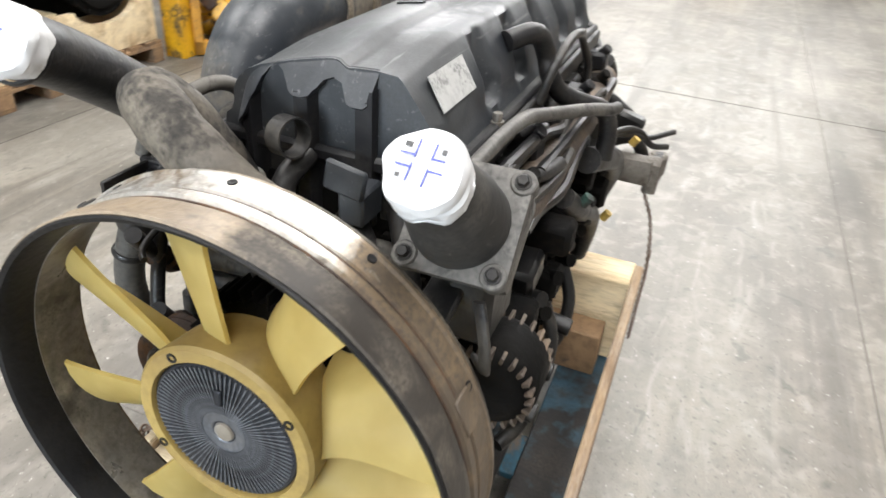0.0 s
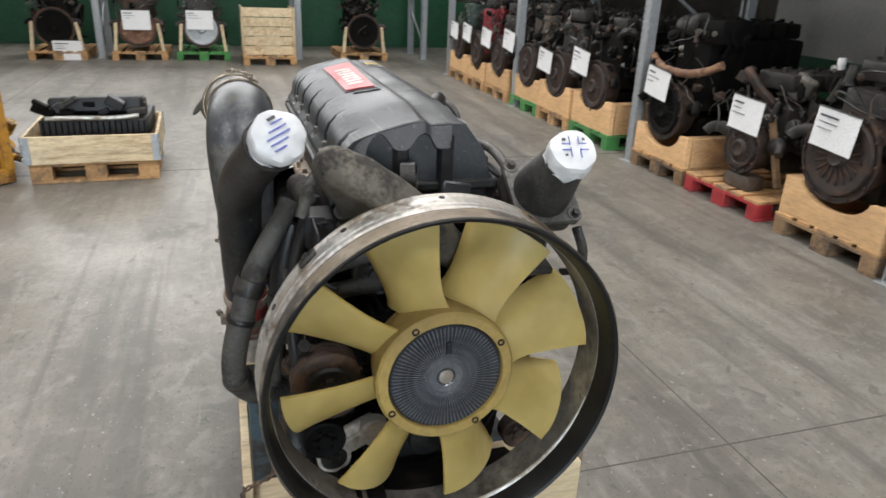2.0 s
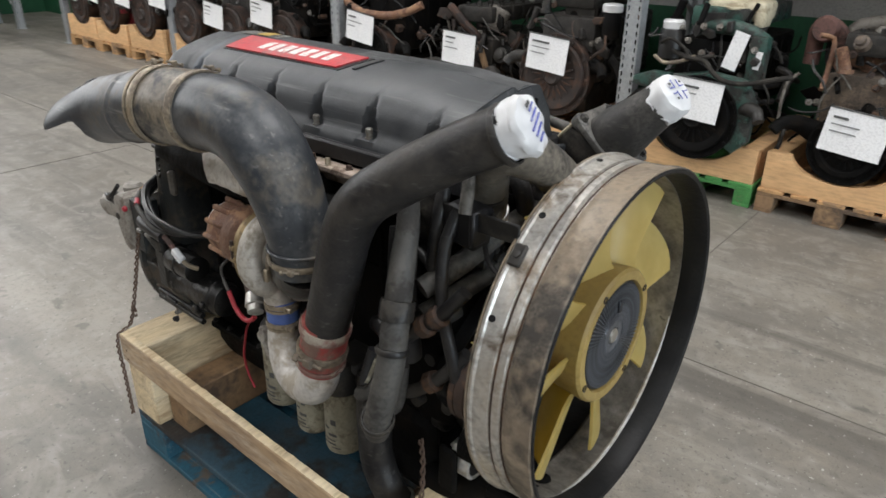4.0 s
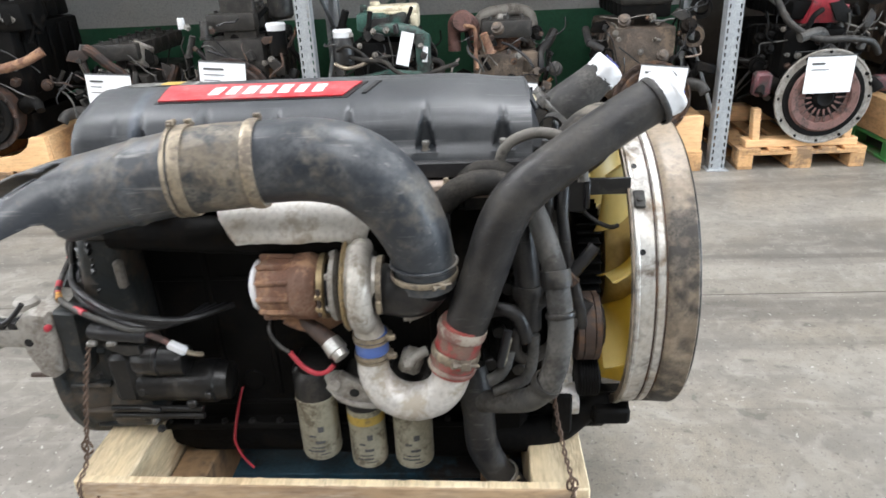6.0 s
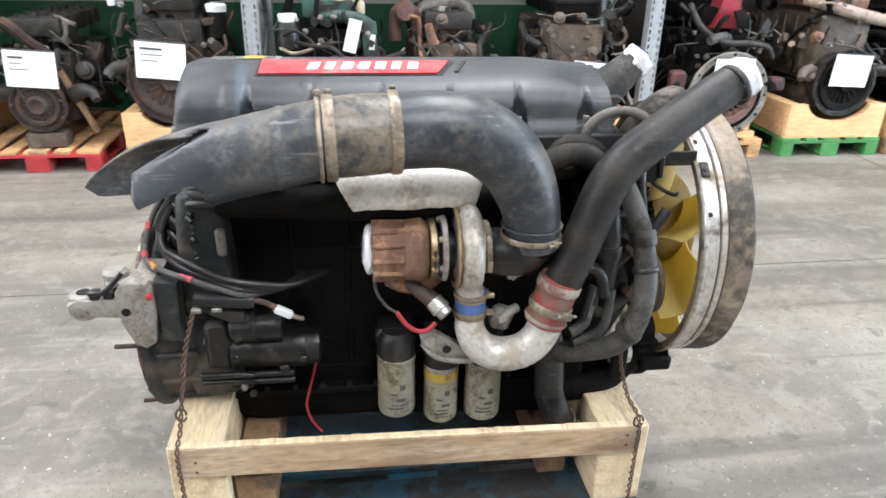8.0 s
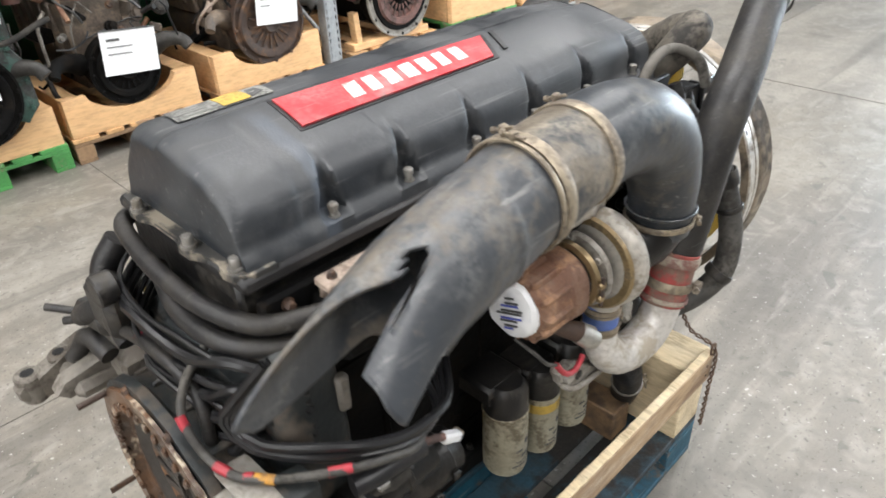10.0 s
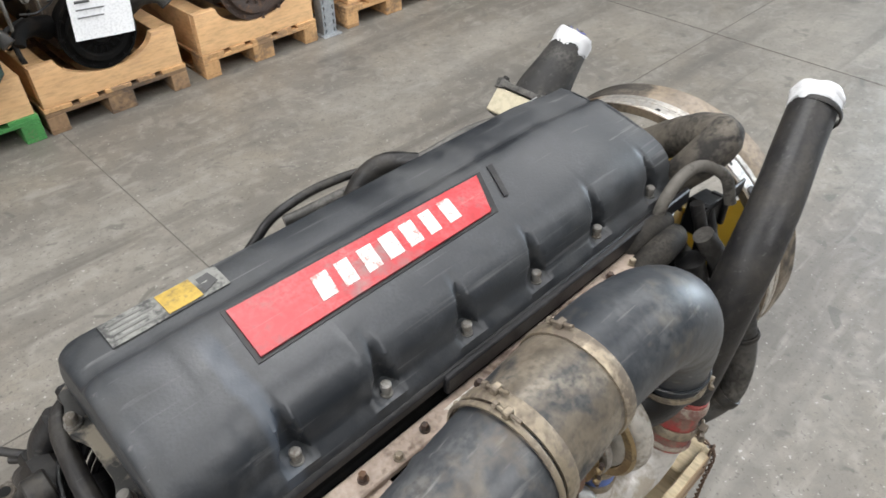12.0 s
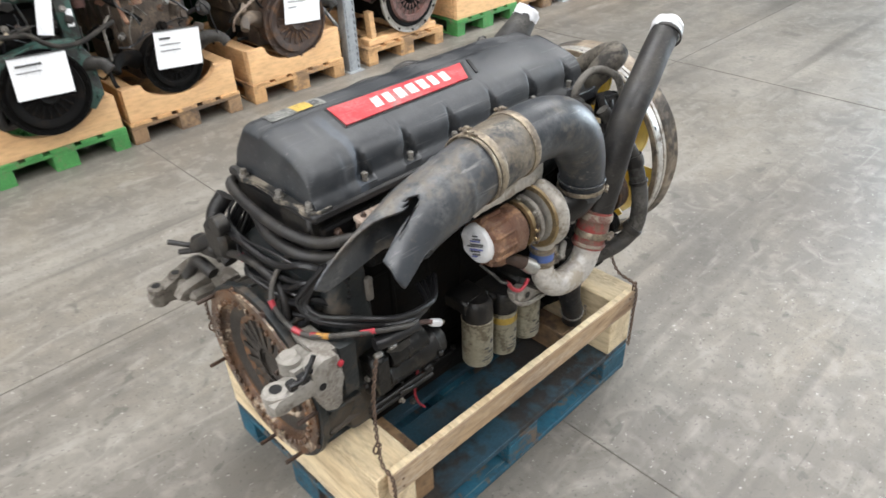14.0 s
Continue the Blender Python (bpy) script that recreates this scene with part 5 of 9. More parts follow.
def fan_blade():
    """Twisted, cupped blade, along +z from the hub."""
    bm = B()
    rows = []
    for i in range(13):
        f = i / 12
        r = 0.126 + 0.187 * f
        chord = 0.096 + 0.080 * f ** 0.8 + 0.05 * (1 - f) ** 6
        pitch = radians(46 - 14 * f)
        row = []
        for j in range(9):
            g = j / 8 - 0.5
            c = g * chord
            camber = 0.025 * (1 - (2 * g) ** 2)
            tip = -0.012 * (abs(2 * g) ** 3) * f ** 4
            y = c * math.cos(pitch) - camber * math.sin(pitch)
            x = c * math.sin(pitch) + camber * math.cos(pitch)
            row.append((x + 0.688, y + 0.01 * f, r + tip))
        rows.append(row)
    front = [[bm.verts.new(p) for p in row] for row in rows]
    back = [[bm.verts.new((p[0] - 0.006, p[1] + 0.002, p[2])) for p in row] for row in rows]
    h, w = len(rows), len(rows[0])
    for i in range(h - 1):
        for j in range(w - 1):
            bm.faces.new((front[i][j], front[i][j + 1], front[i + 1][j + 1], front[i + 1][j]))
            bm.faces.new((back[i][j], back[i + 1][j], back[i + 1][j + 1], back[i][j + 1]))
    for i in range(h - 1):
        bm.faces.new((front[i][0], front[i + 1][0], back[i + 1][0], back[i][0]))
        bm.faces.new((front[i][w - 1], back[i][w - 1], back[i + 1][w - 1], front[i + 1][w - 1]))
    for j in range(w - 1):
        bm.faces.new((front[0][j], back[0][j], back[0][j + 1], front[0][j + 1]))
        bm.faces.new((front[h - 1][j], front[h - 1][j + 1], back[h - 1][j + 1], back[h - 1][j]))
    return bm


BLADE_TURN = 19.0
first = ep("fan_blade", fan_blade(), M_fan, label="translucent yellow plastic fan blade", smooth=55)
first.matrix_basis = engine_shift @ Matrix.Translation(FC) @ Matrix.Rotation(radians(BLADE_TURN), 4, "X")
for k in range(1, 8):
    sub("fan_blade", first, engine, engine_shift @ Matrix.Translation(FC) @ Matrix.Rotation(radians(BLADE_TURN + 45 * k), 4, "X"))

bm = B()
lathe(bm, [(0.672, 0.336), (0.672, 0.351), (0.675, 0.3545), (0.680, 0.3545), (0.683, 0.351), (0.698, 0.350), (0.712, 0.349), (0.714, 0.3455), (0.7185, 0.3455), (0.7205, 0.3488), (0.733, 0.3488), (0.736, 0.344), (0.740, 0.343), (0.740, 0.336)],
      RC, (1, 0, 0), 120, closed=True)
ring = ep("shroud_flange", bm, M_ring, label="pale worn metal flange of the fan ring", smooth=30)
ep("flange_back", lathe(B(), [(0.6675, 0.335), (0.6675, 0.3525), (0.6715, 0.3525), (0.6715, 0.335)], RC, (1, 0, 0), 100, closed=True), M_ringdark, label="brown stained back of the ring flange")
bm = B()
lathe(bm, [(0.740, 0.3365), (0.740, 0.3435), (0.746, 0.348), (0.758, 0.3495), (0.775, 0.351), (0.790, 0.3525), (0.798, 0.3535), (0.801, 0.351), (0.799, 0.347), (0.785, 0.3435), (0.76, 0.3385)],
      RC, (1, 0, 0), 120, closed=True, wobble=0.008)
ep("shroud_drum", bm, M_ringdark, label="brown stained drum of the fan ring", smooth=40)
bm = B()
lathe(bm, [(0.750, 0.333), (0.750, 0.3365), (0.785, 0.342), (0.797, 0.347), (0.802, 0.3505), (0.805, 0.348), (0.802, 0.342), (0.790, 0.337)], RC, (1, 0, 0), 120, closed=True)
ep("shroud_lip", bm, M_rubber, label="black rubber lip of the fan ring")
bm = B()
lathe(bm, [(0.673, 0.3315), (0.673, 0.3345), (0.752, 0.3345), (0.752, 0.3315)], RC, (1, 0, 0), 120, closed=True)
ep("shroud_lining", bm, M_lining, label="stained metal inner wall of the fan ring")
arc = [RC + Vector((0.7495, math.cos(radians(q)) * 0.3325, math.sin(radians(q)) * 0.3325)) for q in range(-112, -14, 4)]
ep("worn_edge", tube(B(), arc, [0.0016 + 0.0034 * math.sin(math.pi * i / (len(arc) - 1)) ** 0.7 for i in range(len(arc))], 8), M_bend, label="rubbed bright metal edge inside the ring")
for k in range(5):
    bm = B()
    a = radians(90.2 + (k - 2) * 31.4)
    out = Vector((0.04, math.cos(a), math.sin(a)))
    lathe(bm, [(0.0, 0.0062), (0.0025, 0.0062), (0.0025, 0.0045), (0.0012, 0.0005)], RC + Vector((0.688, math.cos(a) * 0.3495, math.sin(a) * 0.3495)), out, 16)
    ep("flange_hole", bm, M_rubber)
for x0, x1, r in ((0.7145, 0.7180, 0.3462), (0.7365, 0.7395, 0.3447)):
    bm = lathe(B(), [(x0, r - 0.006), (x0, r), (x1, r), (x1, r - 0.006)], RC, (1, 0, 0), 100, closed=True)
    ep("ring_seal", bm, M_darkrust, label="dirt-filled groove of the flange")
bm = B()
a = radians(135)
m = Matrix.Translation(RC + Vector((0.688, math.cos(a) * 0.353, math.sin(a) * 0.353))) @ Matrix.Rotation(a, 4, "X")
box(bm, (0, 0, 0), (0.024, 0.009, 0.040), None, 0.003)
lathe(bm, [(0.004, 0.007), (0.008, 0.007), (0.009, 0.004)], (0, 0, 0), (0, 1, 0), 14)
bmesh.ops.transform(bm, matrix=m, verts=bm.verts[:])
ep("ring_bracket", bm, M_blackmetal, label="black bolted bracket on the fan ring")
a = radians(24)
m = Matrix.Translation(RC + Vector((0.702, math.cos(a) * 0.3465, math.sin(a) * 0.3465))) @ Matrix.Rotation(a, 4, "X")
bm = box(B(), (0, 0, 0), (0.05, 0.010, 0.05), None, 0.002)
bmesh.ops.transform(bm, matrix=m, verts=bm.verts[:])
ep("ring_splice", bm, M_ring)
# arms that hold the ring
bm = B()
box(bm, (0.59, -0.255, 1.063), (0.17, 0.006, 0.036), bevel=0.002)
ep("ring_arm", bm, M_blackmetal)
bm = B()
box(bm, (0.58, 0.20, 0.98), (0.18, 0.05, 0.016), Matrix.Rotation(radians(12), 4, "Y"), 0.003)
ep("ring_arm", bm, M_blackmetal)

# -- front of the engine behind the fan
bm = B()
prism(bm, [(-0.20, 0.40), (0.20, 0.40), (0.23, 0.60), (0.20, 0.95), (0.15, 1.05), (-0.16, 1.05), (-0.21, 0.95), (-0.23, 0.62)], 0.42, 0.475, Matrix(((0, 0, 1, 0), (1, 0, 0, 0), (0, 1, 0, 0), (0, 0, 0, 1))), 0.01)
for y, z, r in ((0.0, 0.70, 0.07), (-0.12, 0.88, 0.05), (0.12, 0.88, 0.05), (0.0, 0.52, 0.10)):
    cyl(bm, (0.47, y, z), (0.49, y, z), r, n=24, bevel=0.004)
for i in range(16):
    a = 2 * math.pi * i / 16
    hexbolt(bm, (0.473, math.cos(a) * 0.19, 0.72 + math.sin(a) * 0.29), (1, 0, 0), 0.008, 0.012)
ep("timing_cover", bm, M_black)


def pulley(p, r, w, material, grooves=5, name="pulley", dish=0.6):
    prof = [(0, r * 0.25), (0, r * 0.9), (0.003, r)]
    for g in range(grooves):
        h = 0.004 + (w - 0.008) * (g + 0.5) / grooves
        prof += [(h - 0.0012, r), (h, r * 0.955), (h + 0.0012, r)]
    prof += [(w - 0.003, r), (w, r * 0.9), (w - 0.006, r * dish), (w - 0.006, r * 0.35), (w + 0.006, r * 0.32), (w + 0.006, 0.0005)]
    bm = lathe(B(), prof, p, (1, 0, 0), 44)
    for i in range(6):
        a = 2 * math.pi * i / 6
        hexbolt(bm, Vector(p) + Vector((w - 0.006, math.cos(a) * r * 0.48, math.sin(a) * r * 0.48)), (1, 0, 0), 0.006, 0.008, False)
    return ep(name, bm, material)


pulley((0.572, -0.235, 0.722), 0.078, 0.055, M_darkrust, grooves=2, name="water_pump_pulley")
pulley((0.625, -0.235, 0.722), 0.050, 0.012, M_blackmetal, 2)
pulley((0.582, -0.248, 0.592), 0.045, 0.048, M_black, 6)
pulley((0.50, -0.033, 0.803), 0.085, 0.06, M_blackmetal)
pulley((0.50, 0.0, 0.50), 0.13, 0.055, M_blackmetal, name="crank_damper")
pulley((0.515, 0.20, 0.70), 0.05, 0.04, M_blackmetal)
pulley((0.52, 0.235, 0.475), 0.042, 0.04, M_darkrust)
pulley((0.51, -0.12, 0.93), 0.05, 0.035, M_blackmetal)
pulley((0.47, -0.20, 0.575), 0.04, 0.03, M_blackmetal)
bm = B()
tube(bm, [(0.545, -0.238, 0.534), (0.55, -0.205, 0.553), (0.55, -0.165, 0.573), (0.55, -0.135, 0.585)], [0.036, 0.030, 0.030, 0.030], 18, flat=0.8)
cyl(bm, (0.55, -0.143, 0.582), (0.585, -0.143, 0.582), 0.034, n=22, bevel=0.004)
for i in range(7):
    a = 2 * math.pi * i / 7
    cyl(bm, (0.58, -0.143 + math.cos(a) * 0.021, 0.582 + math.sin(a) * 0.021), (0.5865, -0.143 + math.cos(a) * 0.021, 0.582 + math.sin(a) * 0.021), 0.006, n=10)
box(bm, (0.575, -0.19, 0.560), (0.012, 0.07, 0.036), Matrix.Rotation(radians(26), 4, "X"), 0.003)
lathe(bm, [(-0.02, 0.030), (-0.02, 0.038), (0.028, 0.038), (0.030, 0.036), (0.030, 0.0305), (0.0, 0.030)], (0.56, -0.236, 0.536), (1, 0, 0), 32, closed=True)
bmesh.ops.translate(bm, vec=(0, 0.012, -0.024), verts=bm.verts[:])
ep("belt_tensioner", bm, M_bend, label="cast aluminium belt tensioner")
bm = lathe(B(), [(0, 0.012), (0, 0.029), (0.022, 0.0295), (0.022, 0.014), (0.027, 0.011), (0.027, 0.0005)], (0.565, -0.224, 0.512), (1, 0, 0), 28)
ep("tensioner_roller", bm, M_blackmetal)


def belt(points, w, x):
    bm = B()
    ring = [(y, z) for y, z in points]
    n = len(ring)
    vs = []
    for i, (y, z) in enumerate(ring):
        (ya, za), (yb, zb) = ring[i - 1], ring[(i + 1) % n]
        t = Vector((yb - ya, zb - za)).normalized()
        ny, nz = t.y, -t.x
        vs.append([bm.verts.new((x + dx, y + ny * o, z + nz * o)) for dx, o in ((0, 0), (w, 0), (w, 0.004), (0, 0.004))])
    for i in range(n):
        a, b = vs[i], vs[(i + 1) % n]
        for j in range(4):
            bm.faces.new((a[j], a[(j + 1) % 4], b[(j + 1) % 4], b[j]))
    return bm


def hull_loop(circles, k=20):
    """The tight line round a set of pulleys."""
    pts = [(y + math.cos(2 * math.pi * i / k) * r, z + math.sin(2 * math.pi * i / k) * r) for y, z, r in circles for i in range(k)]
    pts = sorted(set(pts))
    def half(seq):
        out = []
        for p in seq:
            while len(out) > 1 and (out[-1][0] - out[-2][0]) * (p[1] - out[-2][1]) - (out[-1][1] - out[-2][1]) * (p[0] - out[-2][0]) <= 0:
                out.pop()
            out.append(p)
        return out[:-1]
    return half(pts) + half(pts[::-1])


ep("drive_belt", belt(hull_loop([(0.0, 0.50, 0.131), (-0.215, 0.705, 0.060), (-0.033, 0.803, 0.086), (0.20, 0.70, 0.051)]), 0.032, 0.512), M_rubber)

# coolant pipes seen through the fan
for pts, r, mt in (([(0.50, -0.30, 0.92), (0.53, -0.22, 0.955), (0.54, -0.12, 0.985), (0.53, 0.0, 0.99), (0.50, 0.1, 0.97)], 0.021, M_greyhose),
                   ([(0.50, -0.30, 0.865), (0.53, -0.21, 0.895), (0.545, -0.11, 0.915), (0.53, 0.0, 0.92)], 0.019, M_greyhose),
                   ([(0.52, 0.22, 0.83), (0.55, 0.16, 0.90), (0.53, 0.08, 0.96), (0.50, 0.02, 1.03)], 0.022, M_hose),
                   ([(0.50, 0.10, 1.05), (0.53, 0.13, 0.98), (0.54, 0.15, 0.90)], 0.017, M_hose),
                   ([(0.49, -0.05, 1.10), (0.54, -0.06, 1.07), (0.55, -0.05, 1.02), (0.52, -0.02, 0.97)], 0.018, M_hose)):
    ep("coolant_hose", tube(B(), pts, r, 14), mt)
bm = B()
lathe(bm, [(-0.015, 0.026), (-0.015, 0.0285), (0.015, 0.0285), (0.015, 0.026)], (0.535, -0.052, 1.140), (0.35, 1, 0.1), 28, closed=True)
ep("hose_loop_clip", bm, M_blackmetal)
bm = B()
box(bm, (0.552, 0.044, 1.105), (0.010, 0.062, 0.046), Matrix.Rotation(radians(-10), 4, "X"), 0.004)
box(bm, (0.52, 0.05, 1.06), (0.06, 0.04, 0.05), bevel=0.004)
ep("sensor_plate", bm, M_cover)

# -- the cloth-covered coolant hose above the fan
bm = tube(B(), [(0.53, -0.150, 1.03), (0.545, -0.170, 1.10), (0.572, -0.208, 1.162), (0.612, -0.208, 1.184), (0.634, -0.155, 1.160), (0.638, -0.098, 1.120), (0.628, -0.043, 1.079), (0.600, 0.0, 1.03), (0.565, 0.04, 0.975)],
         [0.035, 0.036, 0.039, 0.041, 0.040, 0.039, 0.038, 0.037, 0.036], 28, lump=0.12)
ep("top_coolant_hose", bm, M_fabric, label="dirt-caked brown coolant hose")
bm = tube(B(), [(0.515, -0.13, 0.985), (0.525, -0.145, 1.03), (0.54, -0.17, 1.085)], [0.036, 0.037, 0.040], 24)
ep("thermostat_neck", bm, M_hose)
band((0.527, -0.148, 1.035), (0.3, -0.5, 1), 0.0385, 0.014, M_zinc, screw=(0.5, -0.8, 0.2))
band((0.520, -0.138, 1.005), (0.3, -0.5, 1), 0.038, 0.012, M_zinc, screw=(0.5, -0.8, 0.2))

# -- outlet on the far side with its wrapped mouth
d2 = Vector((0.68, -0.06, 0.70)).normalized()
p2 = Vector((0.703, 0.2185, 1.219))
bm = tube(B(), [(0.562, 0.222, 1.085), (0.588, 0.221, 1.110), (0.640, 0.220, 1.160), p2], [0.064, 0.060, 0.049, 0.041], 30)
ep("outlet_pipe", bm, M_dustyrubber, label="black rubber outlet pipe")
bm = B()
mm = Matrix.Translation((0.584, 0.224, 1.112)) @ Vector((0.68, 0.0, 0.73)).to_track_quat("Z", "Y").to_matrix().to_4x4()
prism(bm, [(-0.070, -0.066), (-0.058, -0.078), (0.064, -0.076), (0.074, -0.062), (0.070, 0.066), (0.058, 0.078), (-0.064, 0.076), (-0.074, 0.058)], -0.014, 0.0, mm, 0.004)
for sx_, sy_ in ((-1, -1), (1, -1), (1, 1), (-1, 1)):
    cyl(bm, mm @ Vector((sx_ * 0.057, sy_ * 0.061, -0.02)), mm @ Vector((sx_ * 0.057, sy_ * 0.061, 0.003)), 0.017, n=18, bevel=0.002)
flange = ep("outlet_flange", bm, M_dustymetal, label="dark dusty square flange with four bolts")
for sx_, sy_ in ((-1, -1), (1, -1), (1, 1), (-1, 1)):
    bm = B()
    hexbolt(bm, mm @ Vector((sx_ * 0.057, sy_ * 0.061, 0.003)), mm.to_3x3() @ Vector((0, 0, 1)), 0.008, 0.009)
    part("flange_bolt", bm, M_blackmetal, flange)
fn, fu = Vector((0.68, 0, 0.73)).normalized(), Vector((-0.73, 0, 0.68)).normalized()
tilt = Matrix(((fu.x, 0, fn.x, 0), (0, 1, 0, 0), (fu.z, 0, fn.z, 0), (0, 0, 0, 1)))
base = Vector((0.584, 0.224, 1.112)) - fn * 0.046
ep("outlet_housing", box(B(), base, (0.13, 0.135, 0.062), tilt, 0.010, 2), M_blackmetal)
ep("pale_cover_plate", box(B(), base + fu * 0.069, (0.008, 0.12, 0.058), tilt, 0.003), M_cream, label="pale dusty plate on the outlet housing")
bm = box(B(), (0.50, 0.23, 0.97), (0.12, 0.07, 0.14), bevel=0.012)
ep("housing_foot", bm, M_blackmetal)
bm = tube(B(), [(0.655, 0.275, 1.05), (0.665, 0.29, 1.00), (0.655, 0.29, 0.955), (0.62, 0.27, 0.935)], 0.011, 10, flat=0.5)
ep("wire_guard", bm, M_blackmetal)
w2 = wrap("wrapped_outlet_mouth", p2 + d2 * 0.012, d2, 0.0435, 0.038, 21)
wrap_print(p2 + d2 * 0.012, d2, 0.0435, [(1, -0.22, -0.25, 0.04, 0.45, 0), (1, -0.45, -0.1, 0.45, 0.04, 0), (1, 0.28, -0.3, 0.04, 0.45, 0), (1, 0.5, -0.1, 0.45, 0.04, 0), (1, -0.22, 0.45, 0.04, 0.45, 0),
                                       (1, -0.45, 0.25, 0.45, 0.04, 0), (1, 0.28, 0.45, 0.04, 0.4, 0), (1, 0.45, 0.25, 0.4, 0.04, 0), (0, -0.5, 0.5, 0.2, 0.12, 0), (0, 0.55, 0.5, 0.12, 0.12, 0), (0, -0.5, -0.4, 0.12, 0.1, 0)], w2)


# -- hoses and pipes along the turbo side
for name, pts, r, mt in (
        ("grey_coolant_hose", [(0.455, -0.285, 1.075), (0.472, -0.305, 1.04), (0.493, -0.342, 0.985), (0.511, -0.376, 0.92), (0.521, -0.402, 0.835), (0.516, -0.418, 0.765), (0.498, -0.420, 0.695), (0.465, -0.390, 0.635), (0.42, -0.350, 0.598), (0.36, -0.310, 0.570)], [0.020, 0.022, 0.024, 0.025, 0.026, 0.026, 0.026, 0.026, 0.026, 0.026], M_greyhose),
        ("upright_hose", [(0.44, -0.28, 1.02), (0.452, -0.30, 0.95), (0.462, -0.31, 0.86), (0.465, -0.30, 0.76)], 0.028, M_hose),
        ("lower_water_hose", [(0.335, -0.27, 0.64), (0.345, -0.285, 0.58), (0.352, -0.29, 0.50), (0.358, -0.29, 0.43), (0.385, -0.285, 0.36), (0.425, -0.265, 0.285), (0.455, -0.24, 0.22)], [0.036, 0.038, 0.038, 0.038, 0.037, 0.036, 0.036], M_hose),
        ("arched_grey_hose", [(0.425, -0.205, 1.03), (0.408, -0.212, 1.10), (0.425, -0.214, 1.145), (0.475, -0.215, 1.168), (0.53, -0.225, 1.163), (0.566, -0.255, 1.135), (0.575, -0.275, 1.08)], 0.0115, M_archhose),
        ("black_arched_hose", [(0.235, -0.215, 0.94), (0.265, -0.235, 1.00), (0.31, -0.25, 1.055), (0.365, -0.255, 1.078), (0.42, -0.245, 1.065), (0.455, -0.225, 1.02), (0.46, -0.21, 0.95)], 0.027, M_mattehose),
        ("black_arched_hose", [(0.30, -0.20, 1.02), (0.35, -0.215, 1.085), (0.41, -0.22, 1.09), (0.46, -0.20, 1.05), (0.47, -0.19, 0.98)], 0.021, M_mattehose),
        ("bent_steel_pipe", [(0.600, -0.298, 0.948), (0.582, -0.305, 0.925), (0.54, -0.310, 0.875), (0.475, -0.315, 0.812), (0.438, -0.320, 0.750), (0.440, -0.320, 0.698), (0.478, -0.312, 0.688), (0.545, -0.300, 0.745), (0.595, -0.28, 0.81)], 0.0135, M_hose),
        ("thin_hose", [(0.38, -0.30, 0.80), (0.41, -0.32, 0.815), (0.44, -0.325, 0.80), (0.46, -0.325, 0.74)], 0.016, M_hose),
        ("cut_hose", [(0.475, -0.325, 0.755), (0.472, -0.33, 0.70), (0.462, -0.335, 0.655), (0.43, -0.34, 0.635), (0.385, -0.345, 0.622)], 0.0125, M_greyhose),
        ("cut_hose", [(0.42, -0.335, 0.72), (0.412, -0.345, 0.69), (0.395, -0.35, 0.665), (0.375, -0.352, 0.655)], 0.014, M_greyhose),
        ("thin_black_pipe", [(0.40, -0.25, 0.95), (0.45, -0.27, 0.98), (0.50, -0.27, 0.95), (0.52, -0.25, 0.88)], 0.009, M_hose),
        ("thin_black_pipe", [(0.54, -0.25, 1.07), (0.535, -0.28, 1.0), (0.55, -0.30, 0.9), (0.575, -0.30, 0.80), (0.585, -0.29, 0.72)], 0.012, M_hose),
        ("thin_black_pipe", [(0.50, -0.24, 1.10), (0.505, -0.265, 1.03), (0.50, -0.27, 0.95)], 0.013, M_hose),
        ("fuel_line", [(0.56, -0.20, 1.02), (0.60, -0.235, 0.985), (0.64, -0.24, 0.965), (0.66, -0.22, 0.96)], 0.005, M_hose)):
    ep(name, tube(B(), pts, r, 16), mt)
for p, d, r, w in (((0.512, -0.378, 0.915), (0.12, -0.33, -0.9), 0.029, 0.035), ((0.494, -0.416, 0.690), (0.4, -0.35, 0.8), 0.030, 0.022), ((0.462, -0.31, 0.855), (0, 0, 1), 0.031, 0.035), ((0.520, -0.400, 0.845), (0.1, -0.3, -0.9), 0.028, 0.012)):
    band(p, d, r - 0.002, w, M_blackmetal, name="hose_clip", screw=None)
band((0.405, -0.275, 0.325), (0.4, 0.2, -0.9), 0.037, 0.012, M_zinc, screw=(0.6, -0.8, 0.1))
for p, d in (((0.520, -0.312, 0.855), (0.75, 0.05, 0.65)), ((0.548, -0.310, 0.884), (0.75, 0.05, 0.65)), ((0.530, -0.303, 0.731), (0.75, 0.15, 0.6))):
    ep("pipe_union", lathe(B(), [(-0.012, 0.019), (-0.01, 0.022), (0.01, 0.022), (0.012, 0.019)], p, d, 8), M_darkrust)
bm = B()
box(bm, (0.555, -0.235, 1.045), (0.07, 0.05, 0.075), Matrix.Rotation(radians(8), 4, "Y"), 0.006)
box(bm, (0.585, -0.25, 1.05), (0.012, 0.04, 0.065), bevel=0.003)
for dy in (0, 0.022):
    cyl(bm, (0.590, -0.245 + dy, 1.065), (0.598, -0.245 + dy, 1.065), 0.007, n=10)
ep("valve_block", bm, M_coverdark)
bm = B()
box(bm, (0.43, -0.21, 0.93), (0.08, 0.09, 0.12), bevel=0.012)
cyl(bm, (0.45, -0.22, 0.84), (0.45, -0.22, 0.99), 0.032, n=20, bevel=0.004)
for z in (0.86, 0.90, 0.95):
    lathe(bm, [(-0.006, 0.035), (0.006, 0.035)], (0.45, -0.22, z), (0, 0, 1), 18)
